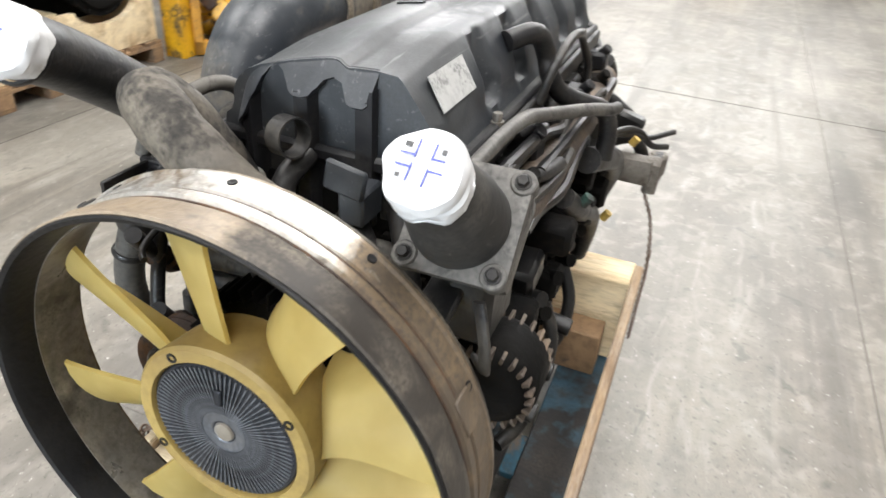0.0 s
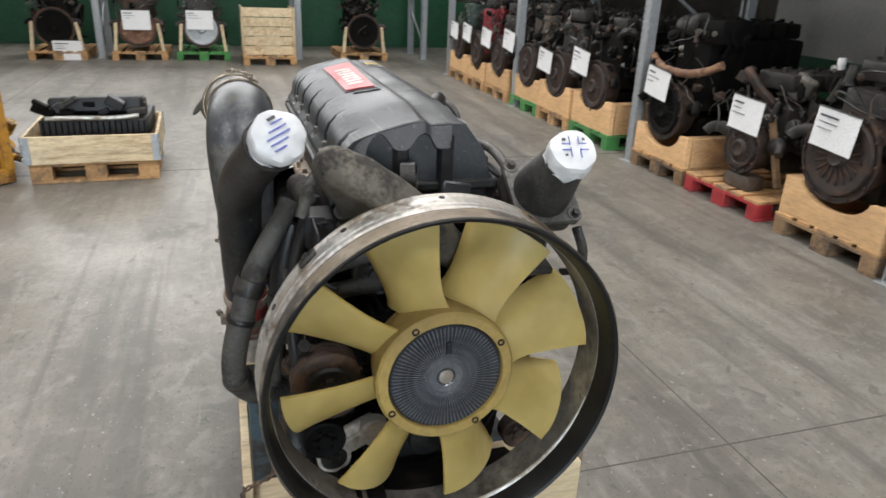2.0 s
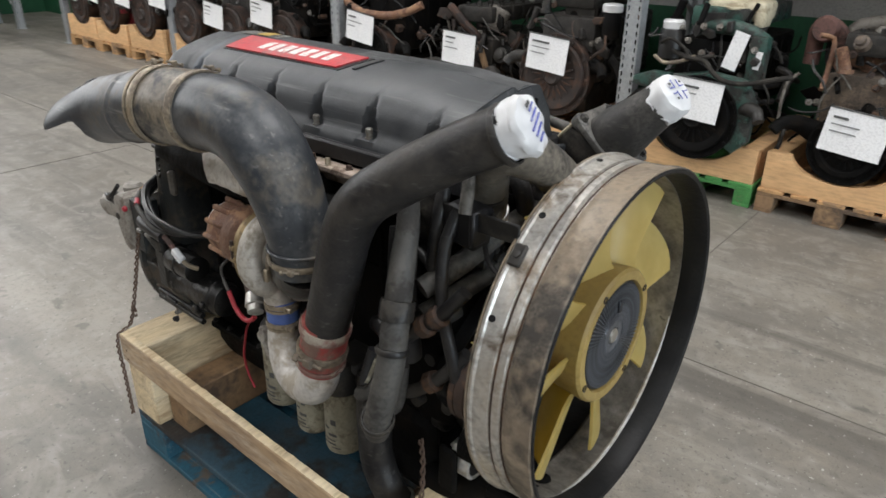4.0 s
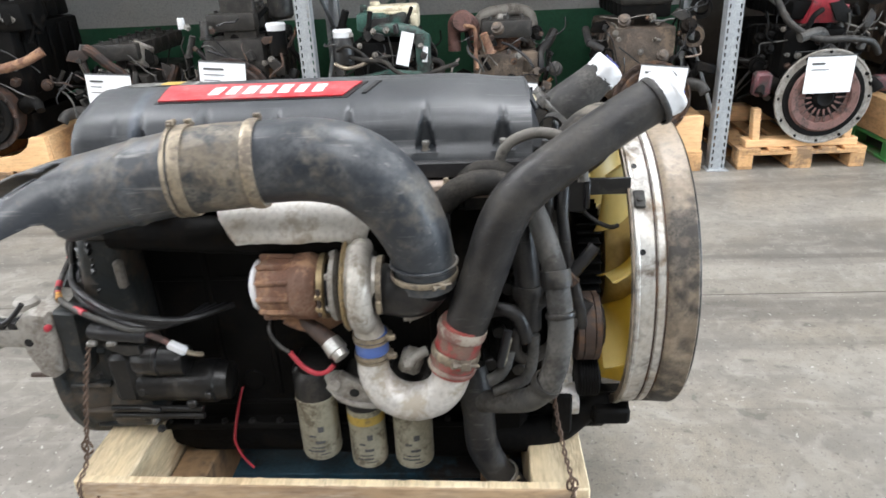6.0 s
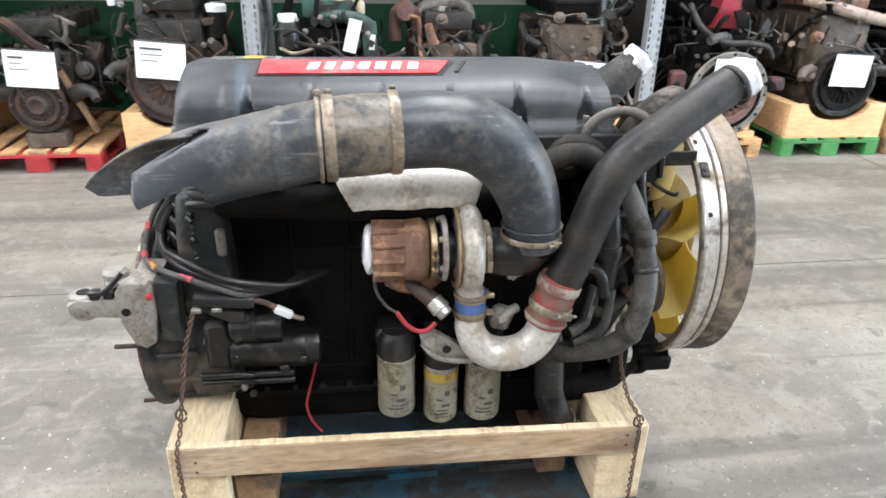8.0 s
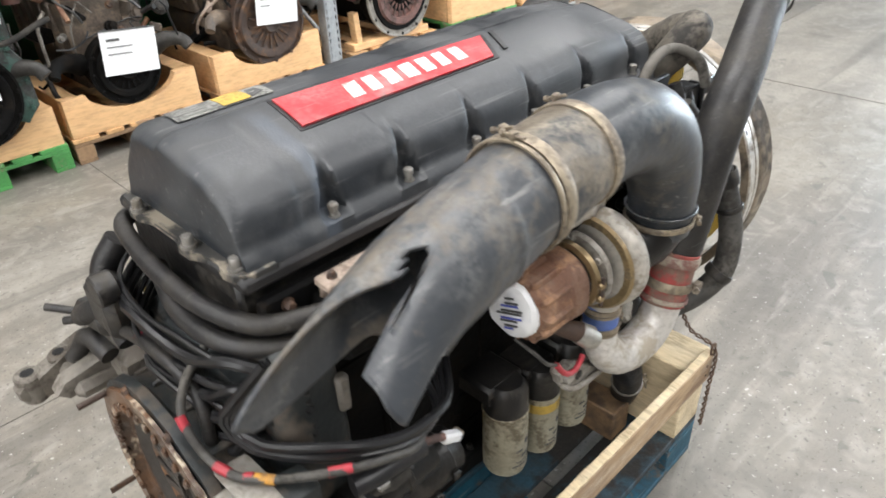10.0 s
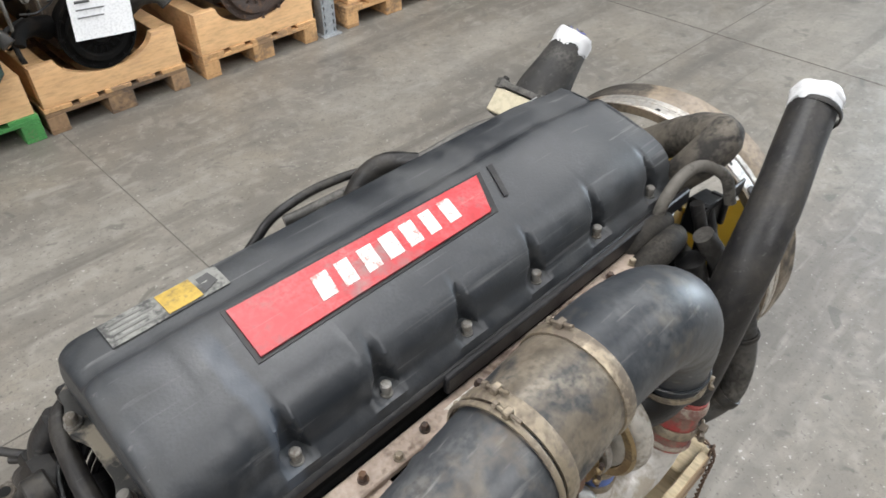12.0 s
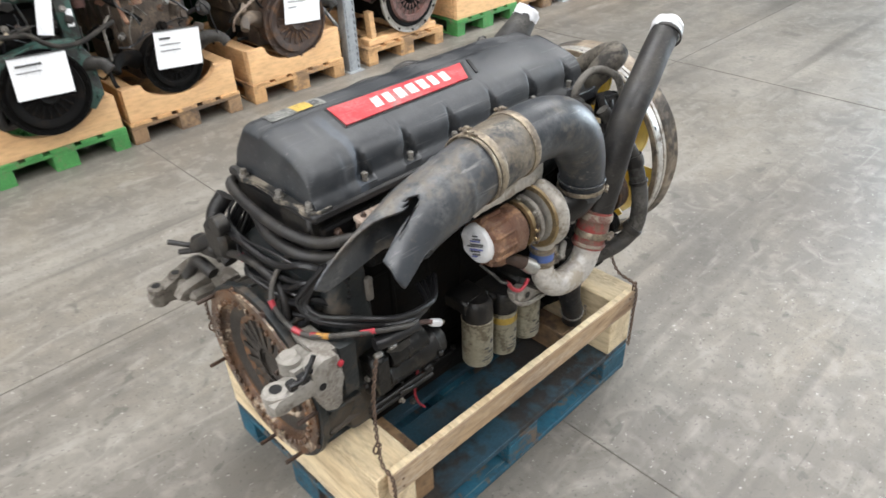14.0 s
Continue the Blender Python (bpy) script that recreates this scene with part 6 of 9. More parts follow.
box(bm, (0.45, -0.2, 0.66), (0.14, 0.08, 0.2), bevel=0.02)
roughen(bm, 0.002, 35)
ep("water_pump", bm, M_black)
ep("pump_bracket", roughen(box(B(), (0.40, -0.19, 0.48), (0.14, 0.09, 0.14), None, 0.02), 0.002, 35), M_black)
for i in range(8):
    ep("pump_boss", cyl(B(), (0.38 + i * 0.022, -0.18, 0.62 + (i % 3) * 0.1), (0.38 + i * 0.022, -0.24 - (i % 2) * 0.02, 0.62 + (i % 3) * 0.1), 0.016, n=12, bevel=0.002), M_blackmetal)
bm = B()
cyl(bm, (0.42, -0.345, 0.76), (0.405, -0.36, 0.705), 0.008, n=12)
ep("sensor_sleeve", bm, M_filter)
bm = B()
cyl(bm, (0.40, -0.362, 0.70), (0.418, -0.35, 0.78), 0.0095, n=12)
ep("sensor_sleeve", bm, M_coverdark)
for pts in ([(0.255, -0.34, 0.835), (0.235, -0.36, 0.835), (0.215, -0.37, 0.832)], [(0.24, -0.33, 0.72), (0.215, -0.345, 0.715), (0.205, -0.35, 0.70)]):
    bm = tube(B(), pts, 0.012, 12)
    hexbolt(bm, pts[-1], (-1, -0.2, 0), 0.011, 0.014)
    ep("pipe_stub", bm, M_greycast)
bm = B()
box(bm, (0.205, -0.32, 0.69), (0.05, 0.04, 0.06), Matrix.Rotation(radians(20), 4, "Y"), 0.01)
hexbolt(bm, (0.205, -0.342, 0.70), (0, -1, 0), 0.012, 0.014)
ep("cast_lug", bm, M_greycast)
ep("tensioner_bracket", roughen(box(B(), (0.548, -0.272, 0.505), (0.045, 0.016, 0.11), None, 0.006), 0.002, 30), M_black)
# front engine foot
bm = B()
tube(bm, [(0.34, -0.20, 0.40), (0.44, -0.21, 0.395), (0.54, -0.21, 0.41), (0.60, -0.205, 0.45), (0.64, -0.20, 0.475), (0.715, -0.20, 0.478)], [0.045, 0.048, 0.045, 0.035, 0.03, 0.028], 14, flat=0.9)
box(bm, (0.67, -0.19, 0.47), (0.09, 0.12, 0.045), bevel=0.008)
box(bm, (0.62, 0.0, 0.43), (0.12, 0.42, 0.06), bevel=0.02)
box(bm, (0.52, 0.0, 0.38), (0.14, 0.32, 0.09), bevel=0.02)
ep("front_mount", bm, M_black)

# -- flywheel end
HC = Vector((-0.575, -0.022, 0.602))
bm = B()
lathe(bm, [(-0.115, 0.17), (-0.10, 0.225), (-0.02, 0.242), (0.055, 0.250), (0.062, 0.262), (0.080, 0.262), (0.080, 0.212), (0.03, 0.215)], HC, (-1, 0, 0), 64)
box(bm, (-0.50, -0.04, 0.58), (0.12, 0.44, 0.24), bevel=0.03, seg=2)
box(bm, (-0.52, -0.03, 0.86), (0.11, 0.34, 0.16), bevel=0.03, seg=2)
roughen(bm, 0.002, 25)
bell = ep("flywheel_housing", bm, M_greencast, label="slate-painted flywheel housing")
for i in range(18):
    a = radians(20 * i)
    part("housing_web", box(B(), HC + Vector((0.0, math.cos(a) * 0.241, math.sin(a) * 0.241)), (0.10, 0.012, 0.03), Matrix.Rotation(a + math.pi / 2, 4, "X"), 0.003), M_greencast, bell)
bm = B()
lathe(bm, [(0.040, 0.12), (0.055, 0.150), (0.060, 0.196), (0.076, 0.208), (0.088, 0.210), (0.090, 0.250), (0.083, 0.250), (0.07, 0.203), (0.03, 0.14)], HC, (-1, 0, 0), 64, closed=True)
roughen(bm, 0.0025, 40)
rim_ob = ep("flywheel_rim", bm, M_rustbright, label="rust-stained brown flywheel rim")
for i in range(44):
    a = 2 * math.pi * i / 44
    part("gear_tooth", roughen(box(B(), HC + Vector((-0.089, math.cos(a) * 0.214, math.sin(a) * 0.214)), (0.012, 0.017, 0.013), Matrix.Rotation(a, 4, "X"), 0.003), 0.0015, 60), M_rustbright, rim_ob)
bm = B()
lathe(bm, [(0.030, 0.04), (0.055, 0.045), (0.045, 0.07), (0.050, 0.15), (0.062, 0.165), (0.068, 0.19), (0.05, 0.20)], HC, (-1, 0, 0), 48)
plate = ep("clutch_cover", bm, M_clutchface, label="dark clutch pressure plate")
for i in range(18):
    a = radians(20 * i)
    part("spring_finger", box(B(), HC + Vector((-0.056, math.cos(a) * 0.10, math.sin(a) * 0.10)), (0.005, 0.085, 0.020), Matrix.Rotation(a, 4, "X"), 0.001), M_clutchface, plate)
for i in range(11):
    a = radians(33 * i + 8)
    q = HC + Vector((-0.078, math.cos(a) * 0.250, math.sin(a) * 0.250))
    if i in (1, 4, 5, 7, 8, 10):
        ep("housing_stud", cyl(B(), q, q + Vector((-0.06, 0, 0)), 0.006, n=10), M_darkrust)
    else:
        ep("housing_bolt", hexbolt(B(), q, (-1, 0, 0), 0.009, 0.01), M_darkrust)


# near foot: forked, reaching back
bm = B()
pr = Matrix(((1, 0, 0, 0), (0, 0, 1, 0), (0, 1, 0, 0), (0, 0, 0, 1)))
prism(bm, [(-0.782, 0.768), (-0.780, 0.747), (-0.765, 0.738), (-0.64, 0.730), (-0.64, 0.784), (-0.765, 0.781)], -0.316, -0.250, pr, 0.013)
prism(bm, [(-0.676, 0.800), (-0.674, 0.722), (-0.650, 0.662), (-0.625, 0.652), (-0.606, 0.662), (-0.594, 0.74), (-0.594, 0.803), (-0.604, 0.818), (-0.640, 0.824), (-0.662, 0.815)], -0.320, -0.268, pr, 0.013)
prism(bm, [(-0.640, 0.824), (-0.585, 0.818), (-0.580, 0.785), (-0.630, 0.785)], -0.300, -0.180, pr, 0.012)
cyl(bm, (-0.752, -0.281, 0.728), (-0.752, -0.281, 0.787), 0.031, n=24, bevel=0.005)
prism(bm, [(-0.705, 0.805), (-0.60, 0.812), (-0.60, 0.770), (-0.70, 0.765)], -0.285, -0.205, pr, 0.014)
cyl(bm, (-0.687, -0.247, 0.775), (-0.687, -0.247, 0.828), 0.028, n=20, bevel=0.009)
roughen(bm, 0.0022, 26)
ep("mount_bracket", bm, M_greycast, label="grey cast engine mount bracket with a round eye")
ep("bracket_hole", cyl(B(), (-0.655, -0.3205, 0.752), (-0.655, -0.322, 0.752), 0.010, n=16), M_rubber)
bm = B()
for x in (-0.72, -0.69, -0.665):
    box(bm, (x, -0.300, 0.790), (0.022, 0.026, 0.02 + 0.02 * (x > -0.68)), bevel=0.003)
tube(bm, [(-0.73, -0.31, 0.798), (-0.70, -0.315, 0.800), (-0.675, -0.31, 0.82), (-0.655, -0.305, 0.842)], 0.006, 10)
ep("bracket_clip", bm, M_cable)
ep("bracket_hole", lathe(B(), [(0, 0.015), (0.001, 0.015)], (-0.752, -0.281, 0.7875), (0, 0, 1), 20), M_rubber)
# far foot
bm = B()
prism(bm, [(-0.60, 0.765), (-0.57, 0.755), (-0.57, 0.67), (-0.60, 0.655), (-0.66, 0.668), (-0.75, 0.67), (-0.768, 0.685), (-0.768, 0.705), (-0.75, 0.72), (-0.66, 0.735), (-0.63, 0.76)], 0.36, 0.40, pr, 0.010)
prism(bm, [(-0.57, 0.76), (-0.57, 0.70), (-0.70, 0.70), (-0.72, 0.72), (-0.70, 0.74), (-0.60, 0.76)], 0.28, 0.32, pr, 0.008)
box(bm, (-0.585, 0.29, 0.73), (0.06, 0.18, 0.08), bevel=0.02, seg=2)
box(bm, (-0.64, 0.32, 0.71), (0.10, 0.12, 0.035), bevel=0.012)
cyl(bm, (-0.738, 0.383, 0.665), (-0.738, 0.383, 0.728), 0.026, n=20, bevel=0.004)
cyl(bm, (-0.675, 0.383, 0.672), (-0.675, 0.383, 0.742), 0.022, n=20, bevel=0.004)
roughen(bm, 0.003, 24)
ep("mount_bracket", bm, M_browncast, label="dirty grey cast engine mount bracket with two eyes")
for x, z, r in ((-0.738, 0.7285, 0.013), (-0.675, 0.7425, 0.011)):
    ep("bracket_hole", lathe(B(), [(0, r), (0.001, r)], (x, 0.383, z), (0, 0, 1), 20), M_rubber)

# starter motor and covers near the flywheel
bm = B()
lathe(bm, [(0, 0.03), (0.01, 0.044), (0.05, 0.047), (0.055, 0.052), (0.062, 0.049), (0.16, 0.049), (0.165, 0.052), (0.23, 0.052), (0.235, 0.047), (0.262, 0.045), (0.268, 0.03)], (-0.50, -0.26, 0.608), (1, 0.02, -0.03), 30)
starter = ep("starter_motor", roughen(bm, 0.0015, 30), M_oily, label="oily black starter motor")
bm = lathe(B(), [(0, 0.03), (0.01, 0.036), (0.05, 0.036), (0.052, 0.039), (0.06, 0.039), (0.062, 0.036), (0.12, 0.036), (0.125, 0.02)], (-0.44, -0.285, 0.678), (1, 0, 0), 22)
part("solenoid", roughen(bm, 0.0015, 30), M_oily, starter)
part("nose_flange", roughen(box(B(), (-0.47, -0.27, 0.64), (0.06, 0.08, 0.13), None, 0.012), 0.0015, 30), M_oily, starter)
for z in (0.555, 0.535):
    part("through_bolt", cyl(B(), (-0.52, -0.30, z), (-0.30, -0.30, z - 0.004), 0.008, n=12), M_oily, starter)
rnd_bits = random.Random(9)
for k in range(24):
    q = Vector((rnd_bits.uniform(-0.56, -0.26), rnd_bits.uniform(-0.325, -0.27), rnd_bits.uniform(0.50, 0.66)))
    kind = k % 4
    if kind == 0:
        ep("small_nut", hexbolt(B(), q, (rnd_bits.uniform(-0.3, 0.3), -1, rnd_bits.uniform(-0.2, 0.4)), 0.007, 0.012), M_boltgrey if k % 8 == 0 else M_blackmetal)
    elif kind == 1:
        ep("small_clip", box(B(), q, (rnd_bits.uniform(0.015, 0.05), 0.012, rnd_bits.uniform(0.01, 0.03)), Matrix.Rotation(rnd_bits.uniform(-0.6, 0.6), 4, "Y"), 0.003), M_oily)
ep("cable_sleeve", tube(B(), [(-0.50, -0.325, 0.783), (-0.464, -0.332, 0.781), (-0.42, -0.335, 0.779), (-0.372, -0.335, 0.774)], 0.0175, 14), M_coverdark)
ep("connector_lead", tube(B(), [(-0.372, -0.335, 0.776), (-0.345, -0.337, 0.768), (-0.322, -0.337, 0.752)], 0.007, 10), M_dullred)
bm = box(B(), (-0.309, -0.337, 0.743), (0.044, 0.019, 0.019), Matrix.Rotation(radians(30), 4, "Y"), 0.004)
ep("white_connector", bm, M_wrap)
ep("connector_lead", tube(B(), [(-0.292, -0.336, 0.733), (-0.278, -0.33, 0.722), (-0.270, -0.31, 0.708)], 0.006, 8), M_clampold)
bm = prism(B(), [(-0.478, 0.755), (-0.398, 0.749), (-0.396, 0.726), (-0.430, 0.722), (-0.470, 0.742)], -0.338, -0.318, pr, 0.005)
ep("grey_plug_cover", bm, M_enggrey)
# small zinc plate drawn in place of the highlight on the starter solenoid
ep("silver_tape", box(B(), (-0.352, -0.314, 0.682), (0.034, 0.006, 0.022), Matrix.Rotation(radians(12), 4, "Y"), 0.002), M_zinc)
for x in (-0.500, -0.455):
    ep("cable_clip", box(B(), (x, -0.336, 0.757), (0.022, 0.016, 0.012), None, 0.003), M_boltgrey)
bm = B()
secs = []
for z, x0, x1, y0 in ((0.70, -0.56, -0.43, -0.255), (0.80, -0.555, -0.43, -0.255), (0.90, -0.548, -0.436, -0.252), (0.985, -0.54, -0.44, -0.246), (1.0, -0.528, -0.452, -0.234)):
    ring = []
    for k in range(28):
        a = 2 * math.pi * k / 28
        c, sn = math.cos(a), math.sin(a)
        ring.append(Vector(((x0 + x1) / 2 + (x1 - x0) / 2 * math.copysign(abs(c) ** 0.5, c), (y0 - 0.12) / 2 + (-0.12 - y0) / 2 * math.copysign(abs(sn) ** 0.5, sn), z)))
    secs.append(ring)
loft(bm, secs)
roughen(bm, 0.0025, 14)
rear_cover = ep("side_cover", bm, M_greencast, label="smooth slate-black upright cover behind the cables", smooth=60)
part("cover_cap", roughen(box(B(), (-0.475, -0.225, 0.978), (0.075, 0.075, 0.02), None, 0.007), 0.0015, 30), M_blackmetal, rear_cover)
part("cover_lug", roughen(box(B(), (-0.445, -0.250, 0.885), (0.022, 0.02, 0.07), None, 0.006), 0.002, 30), M_browncast, rear_cover)
bm = prism(B(), [(-0.592, 0.82), (-0.590, 0.665), (-0.545, 0.66), (-0.54, 0.815)], -0.312, -0.25, pr, 0.012)
ep("housing_box", roughen(bm, 0.002, 30), M_greencast)
for k in range(4):
    o = k * 0.009
    pts = [(-0.545 + o * 0.4, -0.225, 0.99), (-0.588 + o * 0.6, -0.19 - o * 0.5, 0.925), (-0.600 + o * 0.5, -0.172 - o * 0.7, 0.885), (-0.584 + o * 0.3, -0.215 - o * 0.6, 0.848 + o * 0.6), (-0.523 + o * 0.2, -0.288 - (k % 2) * 0.008, 0.836 + o * 0.9),
           (-0.432, -0.337 + 0.006 * (k % 3), 0.815 + o * 0.7), (-0.372 + o, -0.335, 0.798 + o * 0.6), (-0.31 + o, -0.31, 0.792 + o * 0.3), (-0.27 + 0.02 * k, -0.23, 0.79)]
    ep("cable", tube(B(), pts, 0.0062 if k % 3 else 0.0075, 8, 0.02), M_cable)
ep("marked_cable", tube(B(), [(-0.56, -0.11, 0.985), (-0.612, -0.10, 0.925), (-0.636, -0.120, 0.872), (-0.632, -0.195, 0.836), (-0.598, -0.260, 0.834), (-0.514, -0.326, 0.832), (-0.44, -0.345, 0.812), (-0.39, -0.345, 0.795), (-0.33, -0.31, 0.785)], 0.0068, 10), M_greyhose)
for p, q, mt in (((-0.637, -0.112, 0.884), (-0.637, -0.124, 0.866), M_redwire), ((-0.634, -0.19, 0.838), (-0.626, -0.212, 0.833), M_redwire), ((-0.606, -0.247, 0.834), (-0.588, -0.272, 0.834), M_orange),
                 ((-0.615, -0.235, 0.833), (-0.607, -0.245, 0.834), M_redwire), ((-0.53, -0.315, 0.833), (-0.50, -0.332, 0.831), M_redwire)):
    ep("cable_marker", cyl(B(), p, q, 0.0078, n=10), mt)
ep("red_cap", roughen(lathe(B(), [(0, 0.008), (0.008, 0.008), (0.011, 0.004), (0.0112, 0.0002)], (-0.600, -0.318, 0.790), (0, -1, 0), 12), 0.0008, 60), M_redwire)
for k in range(12):
    z = 1.0 - 0.016 * k
    pts = [(-0.50, 0.20 - 0.005 * k, z + 0.02), (-0.585 - 0.004 * (k % 3), 0.13 - 0.01 * k, z), (-0.60 - 0.005 * (k % 4), 0.03, z - 0.02 + 0.014 * (k % 3)), (-0.595, -0.08 - 0.006 * k, z - 0.01 - 0.012 * (k % 2)), (-0.57, -0.19, z - 0.02 + 0.02 * (k % 3)), (-0.50, -0.25, z - 0.03)]
    ep("loom_cable", tube(B(), pts, (0.0045, 0.006, 0.009)[k % 3], 8, 0.02), M_cable)

# hoses round the back of the head
for pts, r, mt in (([(-0.46, 0.195, 1.055), (-0.545, 0.155, 1.072), (-0.568, 0.06, 1.066), (-0.572, -0.04, 1.056), (-0.562, -0.13, 1.046), (-0.525, -0.205, 1.036), (-0.45, -0.245, 1.035), (-0.39, -0.262, 1.03)], 0.0145, M_hose),
                   ([(-0.55, 0.05, 1.03), (-0.575, -0.06, 1.012), (-0.56, -0.16, 1.0), (-0.50, -0.225, 0.995), (-0.40, -0.25, 0.985)], 0.015, M_hose),
                   ([(-0.55, 0.20, 1.02), (-0.585, 0.21, 0.97), (-0.60, 0.19, 0.90), (-0.60, 0.14, 0.86)], 0.024, M_hose),
                   ([(-0.60, 0.22, 0.83), (-0.61, 0.12, 0.90), (-0.61, 0.0, 0.93), (-0.60, -0.10, 0.90), (-0.61, -0.13, 0.82), (-0.615, -0.13, 0.74)], 0.011, M_hose),
                   ([(-0.62, 0.24, 0.78), (-0.63, 0.30, 0.80), (-0.64, 0.33, 0.77), (-0.66, 0.34, 0.74)], 0.018, M_hose),
                   ([(-0.57, 0.15, 0.94), (-0.62, 0.22, 0.90), (-0.63, 0.28, 0.86)], 0.02, M_hose)):
    ep("rear_hose", tube(B(), pts, r, 14), mt)
for p, d in (((-0.613, -0.13, 0.80), (0, 0, 1)), ((-0.615, -0.13, 0.745), (0, 0, 1)), ((-0.61, 0.04, 0.925), (0, 1, 0))):
    ep("red_marker", cyl(B(), Vector(p) - Vector(d) * 0.008, Vector(p) + Vector(d) * 0.008, 0.0115, n=12), M_redwire)
bm = B()
box(bm, (-0.60, 0.16, 0.93), (0.06, 0.10, 0.10), bevel=0.015)
box(bm, (-0.605, 0.26, 0.86), (0.05, 0.14, 0.05), Matrix.Rotation(radians(-15), 4, "X"), 0.01)
cyl(bm, (-0.60, 0.12, 0.99), (-0.635, 0.12, 0.99), 0.028, n=16, bevel=0.003)
ep("rear_valve", bm, M_blackmetal)
# -- manifold side, away from the turbo
bm = B()
tube(bm, [(-0.44, 0.215, 1.005), (-0.2, 0.222, 1.005), (0.1, 0.225, 1.005), (0.34, 0.222, 1.005), (0.42, 0.21, 1.01)], [0.036, 0.041, 0.041, 0.041, 0.036], 20)
manifold = ep("inlet_manifold", bm, M_engbrown, label="grimy brown inlet manifold")
for i in range(6):
    part("runner", box(B(), (-0.40 + i * 0.155, 0.19, 1.0), (0.09, 0.06, 0.06), None, 0.012), M_engbrown, manifold)
for pts, r, mt in (([(0.115, 0.118, 1.203), (0.07, 0.145, 1.212), (0.033, 0.158, 1.199), (0.006, 0.168, 1.160), (0.014, 0.182, 1.125), (-0.012, 0.202, 1.090), (-0.055, 0.240, 1.065), (-0.085, 0.278, 1.048), (-0.084, 0.295, 1.01), (-0.077, 0.297, 0.95)], 0.019, M_hose),
                   ([(0.50, 0.19, 1.122), (0.355, 0.203, 1.138), (0.265, 0.209, 1.132), (0.22, 0.217, 1.123), (0.05, 0.270, 1.090), (-0.03, 0.297, 1.070), (-0.063, 0.307, 1.066)], 0.012, M_dustymetal),
                   ([(0.10, 0.185, 1.10), (0.075, 0.20, 1.165), (-0.035, 0.20, 1.188), (-0.13, 0.20, 1.178), (-0.176, 0.20, 1.150), (-0.215, 0.21, 1.10), (-0.215, 0.215, 1.04)], 0.0085, M_blackmetal),
                   ([(0.20, 0.17, 1.06), (0.22, 0.19, 1.085), (0.19, 0.205, 1.09), (0.16, 0.21, 1.07)], 0.013, M_hose),
                   ([(0.34, 0.22, 1.06), (0.28, 0.25, 1.05), (0.2, 0.26, 1.04)], 0.012, M_hose),
                   ([(-0.05, 0.27, 0.95), (-0.2, 0.285, 0.90), (-0.35, 0.29, 0.84), (-0.46, 0.28, 0.76), (-0.50, 0.25, 0.66)], 0.028, M_hose),
                   ([(0.1, 0.26, 0.93), (0.0, 0.28, 0.86), (-0.15, 0.285, 0.78), (-0.3, 0.27, 0.66), (-0.36, 0.25, 0.55)], 0.022, M_hose),
                   ([(-0.42, 0.27, 0.88), (-0.50, 0.30, 0.87), (-0.57, 0.33, 0.84), (-0.60, 0.36, 0.80), (-0.64, 0.40, 0.79)], 0.009, M_hose),
                   ([(-0.44, 0.27, 0.87), (-0.52, 0.31, 0.85), (-0.60, 0.35, 0.82), (-0.66, 0.41, 0.83)], 0.008, M_hose)):
    ep("pipe_run", tube(B(), pts, r, 14), mt)
for i in range(12):
    x = -0.42 + 0.072 * i
    bm = B()
    box(bm, (x, 0.215 + 0.02 * (i % 3), 0.88 - 0.05 * (i % 4)), (0.06, 0.09, 0.07 + 0.02 * (i % 2)), Matrix.Rotation(0.2 * i, 4, "Y"), 0.01)
    ep("fuel_fitting", bm, M_black if i % 3 else M_blackmetal)
    bm = B()
    cyl(bm, (x, 0.24, 0.78 - 0.04 * (i % 3)), (x + 0.03, 0.28, 0.80 - 0.04 * (i % 3)), 0.015, n=12)
    ep("fuel_nozzle", bm, M_black if i % 3 else M_blackmetal)
bm = B()
box(bm, (-0.02, 0.20, 0.66), (0.34, 0.08, 0.26), bevel=0.015)
unit = ep("control_unit", bm, M_black, label="oily black control unit")
for i in range(8):
    part("cooling_rib", box(B(), (-0.16 + i * 0.04, 0.242, 0.66), (0.008, 0.01, 0.22), None, 0.002), M_black, unit)
bm = B()
lathe(bm, [(0, 0.04), (0.012, 0.062), (0.03, 0.074), (0.10, 0.074), (0.118, 0.062), (0.13, 0.03)], (0.405, 0.265, 0.80), (1, 0, 0), 36)
alternator = ep("alternator", bm, M_black, label="dark grimy alternator with vent slots")
for i in range(24):
    a = 2 * math.pi * i / 24
    bm = B()
    box(bm, (0.425, 0.265 + math.cos(a) * 0.068, 0.80 + math.sin(a) * 0.068), (0.03, 0.012, 0.006), Matrix.Rotation(a, 4, "X"), 0.001)
    part("vent_slot", bm, M_engbrown, alternator)
    bm = B()
    box(bm, (0.518, 0.265 + math.cos(a) * 0.066, 0.80 + math.sin(a) * 0.066), (0.02, 0.012, 0.006), Matrix.Rotation(a, 4, "X"), 0.001)
    part("vent_slot", bm, M_engbrown, alternator)
for p, mt in (((-0.50, 0.315, 0.83), M_yellowtape), ((-0.30, 0.30, 0.70), M_yellowtape), ((0.05, 0.29, 0.90), M_enggreen)):
    ep("colour_marker", cyl(B(), p, Vector(p) + Vector((0.0, 0.012, 0.02)), 0.011, n=12), mt)
